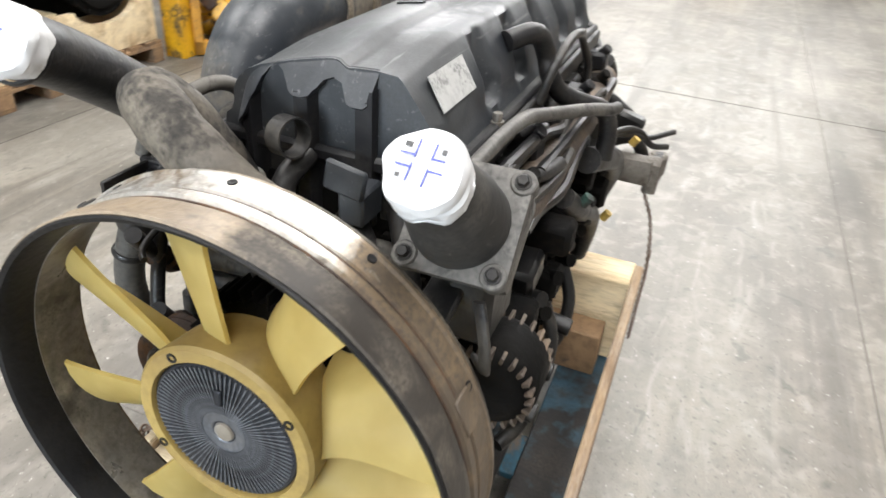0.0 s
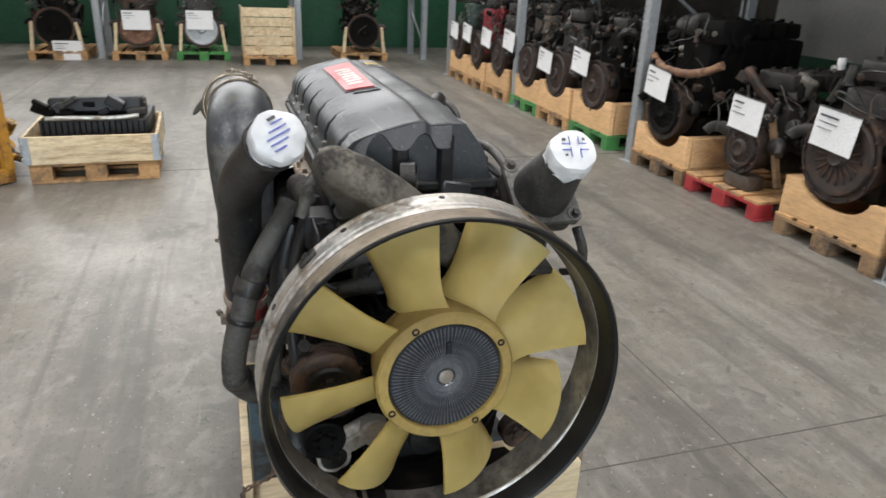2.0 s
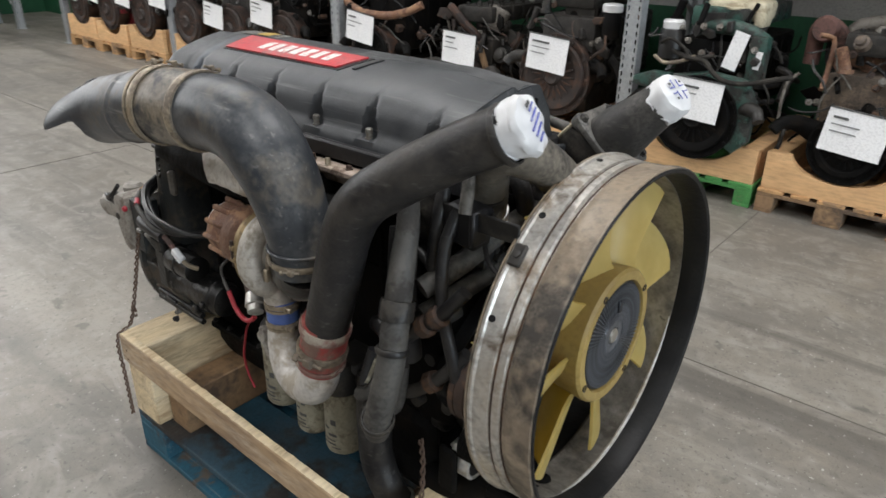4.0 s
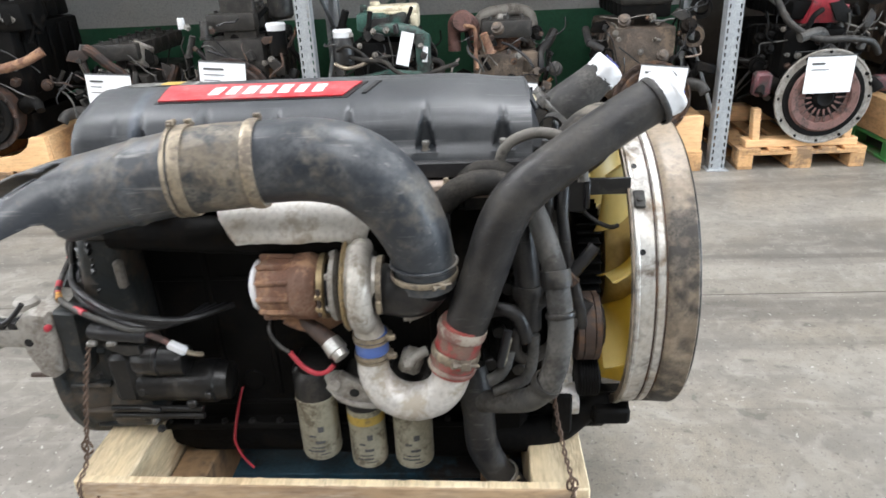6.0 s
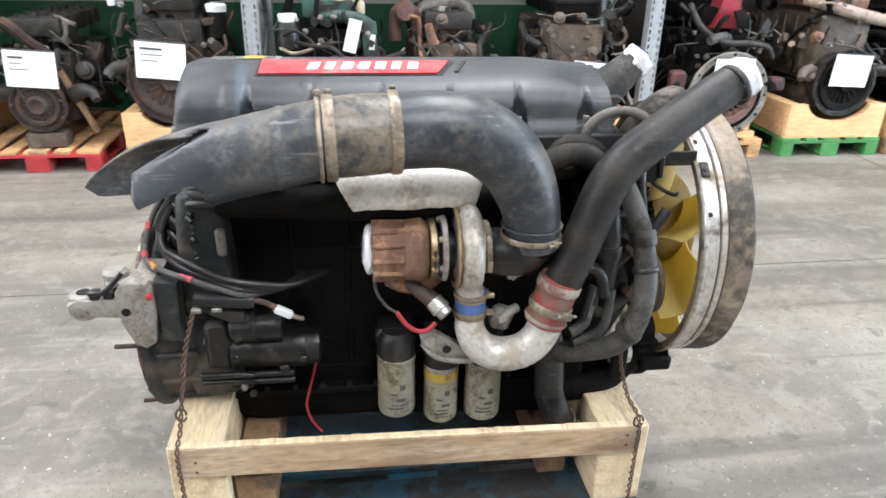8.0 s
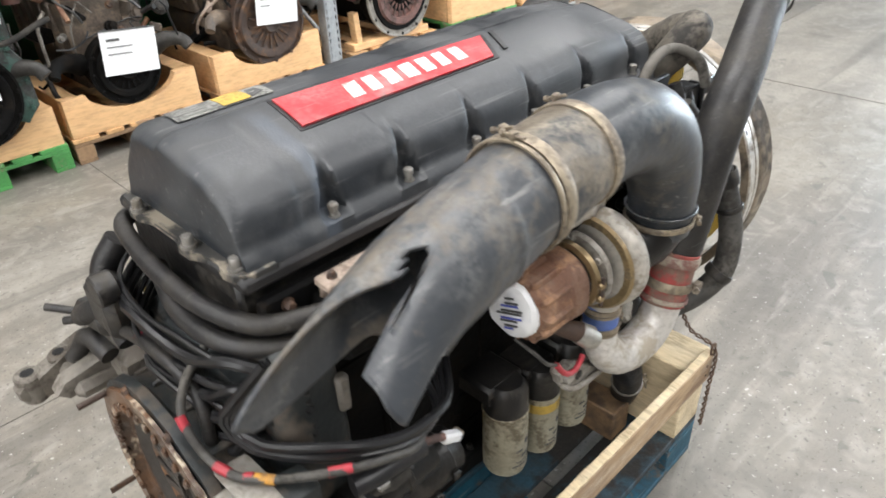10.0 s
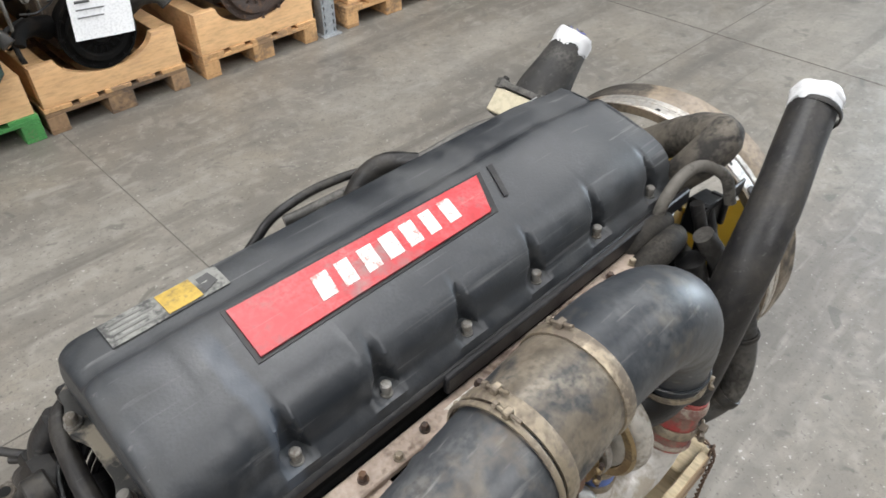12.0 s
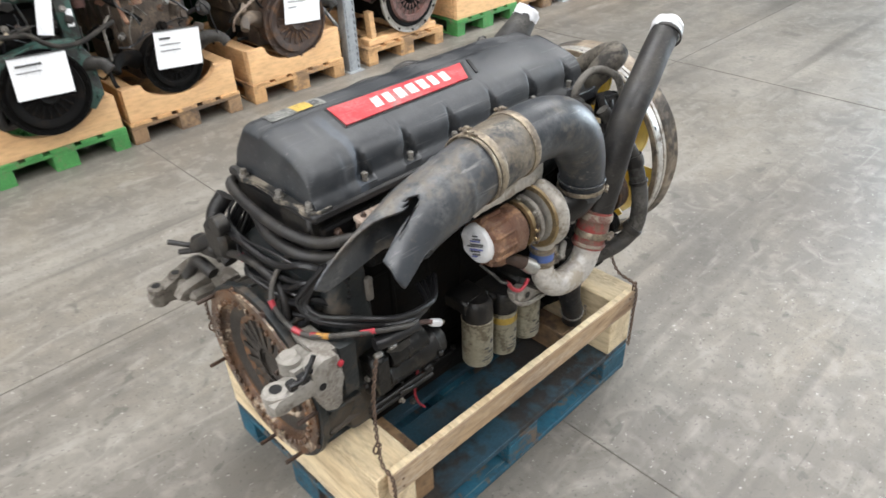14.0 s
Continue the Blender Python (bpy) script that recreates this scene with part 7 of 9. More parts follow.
for i, x in enumerate((-0.2, -0.02, 0.12)):
    bm = B()
    tube(bm, [(x, 0.24, 0.60), (x + 0.03, 0.275, 0.52), (x + 0.08, 0.27, 0.44), (x + 0.15, 0.24, 0.42)], 0.016, 12)
    cyl(bm, (x + 0.1, 0.24, 0.50), (x + 0.1, 0.30, 0.49), 0.022, n=14, bevel=0.003)
    ep("lower_fitting", bm, M_blackmetal)

rnd_far = random.Random(5)
for k in range(11):
    y0, z0 = 0.20 + 0.012 * (k % 5), 1.075 - 0.018 * (k // 2)
    x0 = 0.44 - 0.05 * (k % 4)
    pts = [(x0 - 0.11 * j, y0 + rnd_far.uniform(-0.008, 0.012) + 0.004 * j, z0 + rnd_far.uniform(-0.016, 0.016) - 0.004 * j) for j in range(4 + k % 4)]
    ep("harness_cable", tube(B(), pts + [(pts[-1][0] - 0.03, pts[-1][1] - 0.015, pts[-1][2] - 0.06)], rnd_far.uniform(0.005, 0.011), 8), (M_cable, M_blackmetal, M_hose)[k % 3])
for k in range(9):
    q = Vector((-0.40 + 0.10 * k, 0.195 + 0.02 * (k % 2), 1.06 - 0.03 * (k % 3)))
    bm = box(B(), q, (0.05, 0.06, 0.045), Matrix.Rotation(0.5 * k, 4, "Z"), 0.008)
    cyl(bm, q, q + Vector((0.01, 0.03, 0.035)), 0.012, n=12, bevel=0.002)
    ep("injector_plug", bm, (M_coverdark, M_black, M_blackmetal)[k % 3])

# ---- blue pallet, timber frame and wire ties ----
def euro_pallet(parent, paint, x0, y0, lx, ly, boards_along="x", runner=None, deck=None):
    """Deck boards, stringers and nine blocks, each its own part; origin at the ground."""
    L, W = (lx, ly) if boards_along == "x" else (ly, lx)

    def put(u, v, z, su, sv, sz, name, mt):
        c, s = ((u, v, z), (su, sv, sz)) if boards_along == "x" else ((v, u, z), (sv, su, sz))
        bm = B()
        box(bm, c, s, bevel=0.003)
        return part(name, bm, mt, parent)
    for k, w in enumerate((0.145, 0.10, 0.145, 0.10, 0.145)):
        v = -W / 2 + w / 2 + (W - w) * k / 4 if k in (0, 4) else -W / 2 + 0.0725 + (W - 0.145) * k / 4
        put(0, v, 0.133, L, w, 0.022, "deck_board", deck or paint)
    for k in range(3):
        u = -L / 2 + 0.0725 + (L - 0.145) * k / 2
        put(u, 0, 0.111, 0.145, W, 0.022, "stringer", runner or paint)
    for i in range(3):
        for j in range(3):
            bw = 0.10 if j != 1 else 0.145
            u = -L / 2 + 0.0725 + (L - 0.145) * i / 2
            v = -W / 2 + bw / 2 + (W - bw) * j / 2
            put(u, v, 0.061, 0.145, bw, 0.078, "block", runner or paint)
    for j in range(3):
        bw = 0.10 if j != 1 else 0.145
        put(0, -W / 2 + bw / 2 + (W - bw) * j / 2, 0.011, L, bw, 0.022, "base_board", runner or paint)


pallet = thing("pallet", "worn blue-painted wooden pallet under the engine", "pallet")
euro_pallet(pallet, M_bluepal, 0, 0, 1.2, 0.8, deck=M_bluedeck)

frame_ob = thing("timber_crib", "pale sawn timber crib of beams and planks around the engine", "timber crib", (0, 0, 0.144))


def timber(name, c, s, mt, turn=None, rough=0.0):
    bm = B()
    box(bm, (c[0], c[1], c[2] - 0.144), s, turn, 0.004)
    return part(name, bm, mt, frame_ob)


timber("cross_beam", (-0.535, 0.0, 0.2845), (0.13, 0.80, 0.281), M_wood)
timber("cross_beam", (0.535, 0.0, 0.2675), (0.13, 0.80, 0.247), M_wood)
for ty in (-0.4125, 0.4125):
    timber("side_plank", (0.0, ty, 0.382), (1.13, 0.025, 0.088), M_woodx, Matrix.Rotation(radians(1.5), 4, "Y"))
    if ty > 0:
        continue
    bm = box(B(), (0, 0, 0), (1.126, 0.021, 0.005), None, 0.002)
    bmesh.ops.subdivide_edges(bm, edges=[e for e in bm.edges if abs(e.verts[0].co.x - e.verts[1].co.x) > 1], cuts=60)
    roughen(bm, 0.002, 60)
    bmesh.ops.transform(bm, matrix=Matrix.Translation((0.0, ty, 0.382 - 0.144)) @ Matrix.Rotation(radians(1.5), 4, "Y") @ Matrix.Translation((0, 0, 0.0445)), verts=bm.verts[:])
    part("splintered_edge", bm, M_wood, frame_ob, "pale splintered sawn edge")
timber("support_beam", (-0.415, 0.0, 0.2145), (0.095, 0.72, 0.141), M_woodold)
timber("support_beam", (0.39, 0.02, 0.194), (0.08, 0.60, 0.10), M_woodold)
timber("wedge", (0.44, -0.03, 0.40), (0.10, 0.20, 0.03), M_wood, Matrix.Rotation(radians(8), 4, "X"))
for i, (nx, nz) in enumerate(((-0.53, 0.40), (-0.53, 0.37), (0.53, 0.385), (0.53, 0.355))):
    bm = B()
    lathe(bm, [(0, 0.004), (0.001, 0.0035)], (nx, -0.4255, nz - 0.144), (0, -1, 0), 10)
    part("nail", bm, M_darkrust, frame_ob)


def wire_tie(pts, twist_from):
    """Twisted soft wire with a link and a loop."""
    path = spline(pts, 0.006)
    ob = thing("wire_tie", "rusty twisted tie wire holding the engine to its pallet", "wire", pts[-1], "wire ties")
    bm = B()
    for ph in (0, math.pi):
        line = []
        for i, (q, s, u) in enumerate(frames(path, (1, 0, 0))):
            a = i * 0.9 + ph
            line.append(q + (s * math.cos(a) + u * math.sin(a)) * 0.0036 - Vector(pts[-1]))
        tube(bm, line, 0.0026, 6, 0.006)
    part("strand", bm, M_wire, ob)
    bm = B()
    c = path[int(len(path) * twist_from)] - Vector(pts[-1])
    loop = [c + Vector((0.012 * math.cos(a), 0.004, 0.018 * math.sin(a))) for a in [2 * math.pi * k / 14 for k in range(14)]]
    tube(bm, loop, 0.0028, 6, 0.005)
    part("knot", bm, M_wire, ob)
    return ob


wire_tie([(-0.508, -0.337, 0.753), (-0.535, -0.345, 0.66), (-0.552, -0.36, 0.56), (-0.565, -0.385, 0.46), (-0.567, -0.428, 0.428), (-0.567, -0.43, 0.30), (-0.567, -0.43, 0.16)], 0.42)
wire_tie([(0.52, -0.325, 0.60), (0.53, -0.33, 0.53), (0.545, -0.36, 0.46), (0.555, -0.426, 0.425), (0.556, -0.43, 0.30), (0.556, -0.43, 0.16)], 0.45)
wire_tie([(-0.60, 0.37, 0.66), (-0.605, 0.41, 0.56), (-0.59, 0.43, 0.42), (-0.58, 0.43, 0.30), (-0.58, 0.43, 0.16)], 0.4)


# ---- storage racks along the hall ----
ROW = 3.05


def upright_mesh(h):
    bm = B()
    for dx in (-0.0455, 0.0, 0.0455):
        box(bm, (dx, 0, h / 2), (0.011 if dx else 0.058, 0.003, h))
    k = int(h / 0.05)
    for i in range(k + 1):
        for s in (-1, 1):
            prism(bm, [(0.029 * s, -0.0135), (0.040 * s, -0.0135), (0.040 * s, 0.0035), (0.029 * s, 0.0135)], -0.0015, 0.0015, Matrix(((1, 0, 0, 0), (0, 0, 1, 0), (0, 1, 0, 0.01 + i * 0.05), (0, 0, 0, 1))))
        lathe(bm, [(0, 0.004), (0.001, 0.004)], (0, -0.0016, 0.035 + i * 0.05), (0, -1, 0), 6)
    for s in (-1, 1):
        box(bm, (0.0505 * s, 0.04, h / 2), (0.003, 0.083, h))
        box(bm, (0.035 * s, 0.08, h / 2), (0.03, 0.003, h))
    return bm


def rack_frame(m, foot=False, h=2.4, label="galvanised perforated steel rack upright"):
    ob = thing("rack_upright", label, "rack post", (0, 0, 0), "rack uprights")
    ob.matrix_basis = m
    up = part("post", upright_mesh(h), M_galv, ob, smooth=0)
    back = sub("post", up, ob, Matrix.Translation((0, 1.05, 0)) @ Matrix.Rotation(math.pi, 4, "Z"))
    for y in (0.03, 1.02):
        bm = B()
        box(bm, (0, y, 0.004), (0.15, 0.13, 0.008), bevel=0.002)
        part("base_plate", bm, M_galv, ob)
    for k in range(3):
        bm = B()
        a, b = Vector((0, 0.05, 0.25 + 0.7 * k)), Vector((0, 1.0, 0.85 + 0.7 * k))
        if k % 2:
            a.z, b.z = b.z, a.z
        cyl(bm, a, b, 0.015, n=8)
        part("brace", bm, M_galv, ob)
    if foot:
        bm = B()
        box(bm, (0, -0.03, 0.2), (0.20, 0.01, 0.4), bevel=0.003)
        box(bm, (-0.10, 0.05, 0.2), (0.01, 0.16, 0.4), bevel=0.003)
        box(bm, (0.10, 0.05, 0.2), (0.01, 0.16, 0.4), bevel=0.003)
        part("guard", bm, M_yellow, ob, "yellow impact guard")
    return ob


for px in (10.33, 7.56, 4.79, 2.02, -0.75, -3.52, -6.29, -9.06):
    rack_frame(pose(px, ROW + 0.01, 0))
for py in (-5.0, -2.30, 0.91, 3.2):
    rack_frame(pose(-11.0, py, 0, 0, 0, 90))
for px in (-2.64, 0.2):
    rack_frame(pose(px, -2.98, 0, 0, 0, 180), True)


def paper_tag(m, w=0.31, h=0.235, lines=3, seed=0):
    """A printed sheet on a clip; the words as plain bars."""
    rnd = random.Random(seed)
    ob = thing("paper_tag", "white printed paper tag hung on an engine", "tag", (0, 0, 0), "engine tags")
    ob.matrix_basis = m
    bm = B()
    nx, ny = 6, 5
    front = [[bm.verts.new((-w / 2 + w * i / nx, 0.004 * math.sin(i * 0.9 + seed) * (1 - j / ny) - 0.001, -h * (1 - j / ny))) for i in range(nx + 1)] for j in range(ny + 1)]
    back = [[bm.verts.new(v.co + Vector((0, 0.0012, 0))) for v in row] for row in front]
    for j in range(ny):
        for i in range(nx):
            bm.faces.new((front[j][i], front[j][i + 1], front[j + 1][i + 1], front[j + 1][i]))
            bm.faces.new((back[j][i], back[j + 1][i], back[j + 1][i + 1], back[j][i + 1]))
    part("sheet", bm, M_paper, ob)
    bm = B()
    box(bm, (0, -0.001, 0.003), (w, 0.008, 0.008), bevel=0.001)
    part("clip_strip", bm, M_print, ob)
    for k in range(lines):
        bm = B()
        lw = w * rnd.uniform(0.2, 0.5)
        box(bm, (-w / 2 + 0.03 + lw / 2, -0.0065, -0.045 - 0.038 * k), (lw, 0.001, 0.013 if k == 0 else 0.007))
        part("text_bar", bm, M_print if k == 0 else M_tagink, ob)
    return ob


def notch_board(w, h, r, depth, cut, t=0.045):
    """A plank on edge with a round notch sawn in its top."""
    pts = [(-w / 2, 0), (w / 2, 0), (w / 2, h)]
    for i in range(13):
        a = math.pi * i / 12
        x = math.cos(a) * cut
        if abs(x) < w / 2 - 0.02:
            pts.append((x, h - max(0.0, depth * math.sin(a))))
    pts.append((-w / 2, h))
    return prism(B(), pts, 0, t, Matrix(((1, 0, 0, 0), (0, 0, 1, 0), (0, 1, 0, 0), (0, 0, 0, 1))), 0.003)


def stored_engine(x, y, z, body, accent, pipe, seed, disc=M_darkrust, disc_r=0.27, disc_z=0.50, disc_x=0.0, tall=1.0, colour_word="greasy grey", clutch_ring=M_greycast, extras=(), fingers=None):
    """A used engine seen from its flywheel end: block, head, housing, clutch, hoses, fittings."""
    rnd = random.Random(seed)
    ob = thing("stored_engine", f"used {colour_word} truck engine standing on a pallet", "engine", (x, y, z), "stored engines")
    put = lambda name, bm, mt, label="": part(name, bm, mt, ob, label)
    zc = disc_z - z
    bm = B()
    lathe(bm, [(0.012, disc_r - 0.045), (0.006, disc_r - 0.016), (0, disc_r - 0.013), (0, disc_r), (0.018, disc_r), (0.022, disc_r - 0.015), (0.16, disc_r * 0.86), (0.18, disc_r * 0.6)], (disc_x, 0.02, zc), (0, 1, 0), 40)
    for i in range(12):
        a = math.pi * i / 6
        hexbolt(bm, (disc_x + math.cos(a) * (disc_r - 0.016), 0.02, zc + math.sin(a) * (disc_r - 0.016)), (0, -1, 0), 0.010, 0.012)
    put("flywheel_housing", roughen(bm, 0.002, 20), clutch_ring)
    bm = B()
    r = disc_r - 0.04
    lathe(bm, [(-0.02, 0.03), (-0.03, 0.05), (-0.004, 0.07), (0.0, r * 0.72), (-0.012, r * 0.80), (-0.012, r * 0.96), (0.01, r)], (disc_x, 0.018, zc), (0, 1, 0), 40)
    clutch_ob = put("clutch", bm, disc)
    finger = part("spring_finger", box(B(), (r * 0.5, 0, 0), (r * 0.42, 0.008, 0.012), None, 0.001), fingers or disc, clutch_ob)
    finger.matrix_basis = Matrix.Translation((disc_x, 0.012, zc))
    for i in range(1, 18):
        sub("spring_finger", finger, clutch_ob, Matrix.Translation((disc_x, 0.012, zc)) @ Matrix.Rotation(2 * math.pi * i / 18, 4, "Y"))
    bm = B()
    box(bm, (0, 0.62, (0.18 + 0.42 * tall)), (0.42, 0.90, 0.50 * tall), bevel=0.03, seg=2)
    put("cylinder_block", roughen(bm, 0.004, 12), body)
    put("sump", roughen(box(B(), (0, 0.62, 0.22), (0.34, 0.8, 0.2), None, 0.04, 2), 0.004, 12), body)
    rib = put("block_rib", box(B(), (0, 0, 0), (0.03, 0.05, 0.4 * tall), None, 0.01), body)
    rib.matrix_basis = Matrix.Translation((-0.215, 0.30, 0.2 + 0.42 * tall))
    for i in range(1, 10):
        sub("block_rib", rib, ob, Matrix.Translation((0.215 if i % 2 else -0.215, 0.30 + (i // 2) * 0.16, 0.2 + 0.42 * tall)))
    head = B()
    box(head, (0, 0, 0), (0.34, 0.13, 0.12), bevel=0.025, seg=2)
    cyl(head, (0, 0, 0.04), (0, 0, 0.085), 0.022, n=12, bevel=0.003)
    for dx in (-0.11, 0.11):
        cyl(head, (dx, 0, 0.05), (dx, 0, 0.075), 0.014, n=8)
    head = put("cylinder_head", roughen(head, 0.004, 16), accent)
    head.matrix_basis = Matrix.Translation((0, 0.26, 0.46 + 0.48 * tall))
    for i in range(1, 6):
        sub("cylinder_head", head, ob, Matrix.Translation((0, 0.26 + i * 0.145, 0.46 + 0.48 * tall)))
    for k in range(17):
        s = rnd.choice((-1, 1))
        bm = B()
        p = Vector((s * rnd.uniform(0.05, 0.33), rnd.uniform(0.06, 0.5), rnd.uniform(0.3, 0.9 * tall)))
        pts = [p]
        drift = Vector((rnd.uniform(-0.09, 0.09), rnd.uniform(0, 0.08), rnd.uniform(-0.06, 0.08)))
        for _ in range(4):
            drift = drift + Vector((rnd.uniform(-0.06, 0.06), rnd.uniform(-0.05, 0.05), rnd.uniform(-0.07, 0.05)))
            p = p + drift
            pts.append(Vector((max(-0.37, min(0.37, p.x)), max(0.05, p.y), max(0.16, min(0.52 + 0.5 * tall, p.z)))))
        put("hose", tube(bm, pts, rnd.choice((0.006, 0.008, 0.011, 0.014, 0.018, 0.026, 0.034)), 9, 0.025), rnd.choice((M_hose, M_hose, M_black, M_black, pipe, M_enggrey)))
    for k in range(30):
        s = rnd.choice((-1, 1))
        bm = B()
        q = Vector((s * rnd.uniform(0.0, 0.34), rnd.uniform(0.08, 0.45), rnd.uniform(0.30, 0.5 + 0.47 * tall)))
        kind = rnd.randrange(4)
        if kind == 0:
            box(bm, q, [rnd.uniform(0.02, 0.08) for _ in range(3)], Matrix.Rotation(rnd.uniform(-0.5, 0.5), 4, "Y"), 0.008)
        elif kind == 1:
            d = Vector((rnd.uniform(-0.5, 0.5), -1, rnd.uniform(-0.3, 0.7)))
            r = rnd.uniform(0.02, 0.06)
            lathe(bm, [(0, r * 0.8), (0.015, r), (0.05, r), (0.055, r * 0.7), (0.075, r * 0.65), (0.08, r * 0.4)], q, d, 18)
        elif kind == 2:
            r = rnd.uniform(0.012, 0.03)
            cyl(bm, q, q + Vector((rnd.uniform(-0.08, 0.08), rnd.uniform(-0.05, 0.05), rnd.uniform(0.04, 0.14))), r, n=12, bevel=0.003)
            lathe(bm, [(-0.01, r * 1.4), (0.01, r * 1.4)], q, (0, 0, 1), 6)
        else:
            m = Matrix.Translation(q) @ Matrix.Rotation(rnd.uniform(0, 3.1), 4, "Y") @ Matrix.Rotation(rnd.uniform(1.2, 1.9), 4, "X")
            w = rnd.uniform(0.03, 0.09)
            prism(bm, [(-w, -w * 0.5), (w * 0.4, -w * 0.6), (w, 0), (w * 0.5, w * 0.6), (-w * 0.6, w * 0.4)], -0.008, 0.010, m, 0.003)
        put(("control_box", "pump", "sensor", "bracket")[kind], roughen(bm, 0.002, 24), rnd.choice((body, body, M_black, M_black, accent, pipe, M_enggrey)))
    for k in range(16):
        p = Vector((rnd.uniform(-0.34, 0.34), rnd.uniform(0.02, 0.22), rnd.uniform(0.45, 0.45 + 0.5 * tall)))
        pts = [p]
        d = Vector((rnd.uniform(-0.12, 0.12), rnd.uniform(-0.03, 0.05), rnd.uniform(-0.10, 0.04)))
        for _ in range(4):
            d = d + Vector((rnd.uniform(-0.05, 0.05), rnd.uniform(-0.03, 0.03), rnd.uniform(-0.05, 0.04)))
            p = p + d * 0.6
            pts.append(Vector((max(-0.38, min(0.38, p.x)), max(0.0, p.y), max(0.30, p.z))))
        put("wire", tube(B(), pts, rnd.choice((0.004, 0.005, 0.007, 0.009)), 6, 0.03), rnd.choice((M_cable, M_cable, M_greyhose, pipe, M_browncast)))
    for k in range(12):
        q = Vector((rnd.uniform(-0.30, 0.30), rnd.uniform(0.10, 0.22), rnd.uniform(0.40, 0.44 + 0.5 * tall)))
        put("bolt", hexbolt(B(), q, (rnd.uniform(-0.4, 0.4), -1, rnd.uniform(-0.2, 0.5)), rnd.uniform(0.012, 0.02), 0.025), rnd.choice((M_boltgrey, M_browncast, M_darkrust)))
    for s in (-1, 1):
        bm = B()
        tube(bm, [(s * 0.20, 0.12, zc + 0.05), (s * 0.29, 0.07, zc + 0.09), (s * 0.36, 0.03, zc + 0.08), (s * 0.385, 0.0, zc + 0.04)], [0.06, 0.05, 0.04, 0.035], 12, flat=0.8)
        put("mount_foot", roughen(bm, 0.004, 20), rnd.choice((body, M_enggrey, M_black)))
    for name, bm, mt, label in extras:
        put(name, bm, mt, label)
    return ob


def loaded_pallet(cx, width, paint, runner, board=None, board_mt=M_board, depth=1.2, posts=False, front=ROW):
    ob = thing("pallet", {M_greenpal: "green-painted wooden pallet", M_redpal: "red-painted wooden pallet"}.get(paint, "wooden pallet with red-painted blocks" if runner is M_redpal else "plain wooden pallet") + " with a timber cradle", "pallet", (cx, front + depth / 2, 0), "rack pallets")
    euro_pallet(ob, paint, 0, 0, width, depth, "y", runner)
    if board:
        h, notch = board
        cradle = thing("timber_cradle", "pale sawn timber cradle on a pallet", "timber cradle", (cx, front + 0.012, 0.144), "timber cradles")
        part("front_board", notch_board(width - 0.02, h, 0, notch, 0.26, 0.05), board_mt, cradle)
        for s in (-1, 1):
            bm = B()
            box(bm, (s * (width / 2 - 0.06), 0.60, h / 2), (0.10, 1.08, h * 0.98), bevel=0.004)
            part("side_beam", bm, board_mt, cradle)
        bm = B()
        box(bm, (0, 1.08, h * 0.4), (width - 0.24, 0.09, h * 0.8), bevel=0.004)
        part("rear_board", bm, board_mt, cradle)
    if posts:
        cradle = thing("timber_cradle", "two raw timber props on a pallet", "timber cradle", (cx, front + 0.05, 0.144), "timber cradles")
        for s in (-1, 1):
            bm = B()
            box(bm, (s * 0.31, 0.04, 0.13), (0.05, 0.07, 0.27), Matrix.Rotation(radians(4 * s), 4, "Y"), 0.004)
            part("prop", bm, board_mt, cradle)
        bm = B()
        box(bm, (0, 0.05, 0.025), (width - 0.1, 0.12, 0.05), bevel=0.004)
        part("sill", bm, board_mt, cradle)
        bm = B()
        box(bm, (0, 0.8, 0.06), (width - 0.2, 0.12, 0.12), bevel=0.004)
        part("rear_board", bm, board_mt, cradle)
    return ob


# unseen decks added over the pallet racks to shade the stored engines
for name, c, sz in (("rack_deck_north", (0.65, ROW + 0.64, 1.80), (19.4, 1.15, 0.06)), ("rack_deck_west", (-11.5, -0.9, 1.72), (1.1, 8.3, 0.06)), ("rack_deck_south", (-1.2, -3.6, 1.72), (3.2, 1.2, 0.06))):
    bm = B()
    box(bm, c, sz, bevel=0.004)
    setting(name, bm, M_wallbrown, "unseen dark deck added over the racks to shade the engines")

# special fittings
def rounded_tank():
    bm = box(B(), (0.07, 0.34, 0.905), (0.34, 0.22, 0.115), bevel=0.035, seg=3)
    box(bm, (0.215, 0.30, 0.865), (0.06, 0.16, 0.09), bevel=0.02, seg=2)
    box(bm, (-0.06, 0.27, 0.845), (0.08, 0.10, 0.06), bevel=0.015, seg=2)
    lathe(bm, [(0, 0.175), (0.008, 0.178), (0.012, 0.172)], (0.07, 0.34, 0.915), (0, 0, 1), 4)
    cyl(bm, (-0.05, 0.32, 0.95), (-0.05, 0.32, 0.985), 0.035, n=16, bevel=0.006)
    return roughen(bm, 0.003, 9)


def turbo_pipe():
    bm = tube(B(), [(-0.36, 0.40, 0.62), (-0.36, 0.40, 0.74), (-0.35, 0.37, 0.82), (-0.29, 0.34, 0.85), (-0.23, 0.36, 0.80), (-0.23, 0.38, 0.70)], 0.045, 18)
    return roughen(lathe(bm, [(0, 0.06), (0.03, 0.075), (0.07, 0.06)], (-0.30, 0.33, 0.83), (0, -1, 0), 24), 0.002, 20)


def arched_manifold():
    return roughen(tube(B(), [(-0.20, 0.42, 0.74), (-0.16, 0.42, 0.84), (-0.06, 0.44, 0.87), (0.08, 0.45, 0.875), (0.17, 0.45, 0.84), (0.19, 0.45, 0.72), (0.14, 0.43, 0.62)], 0.042, 18), 0.003, 20)


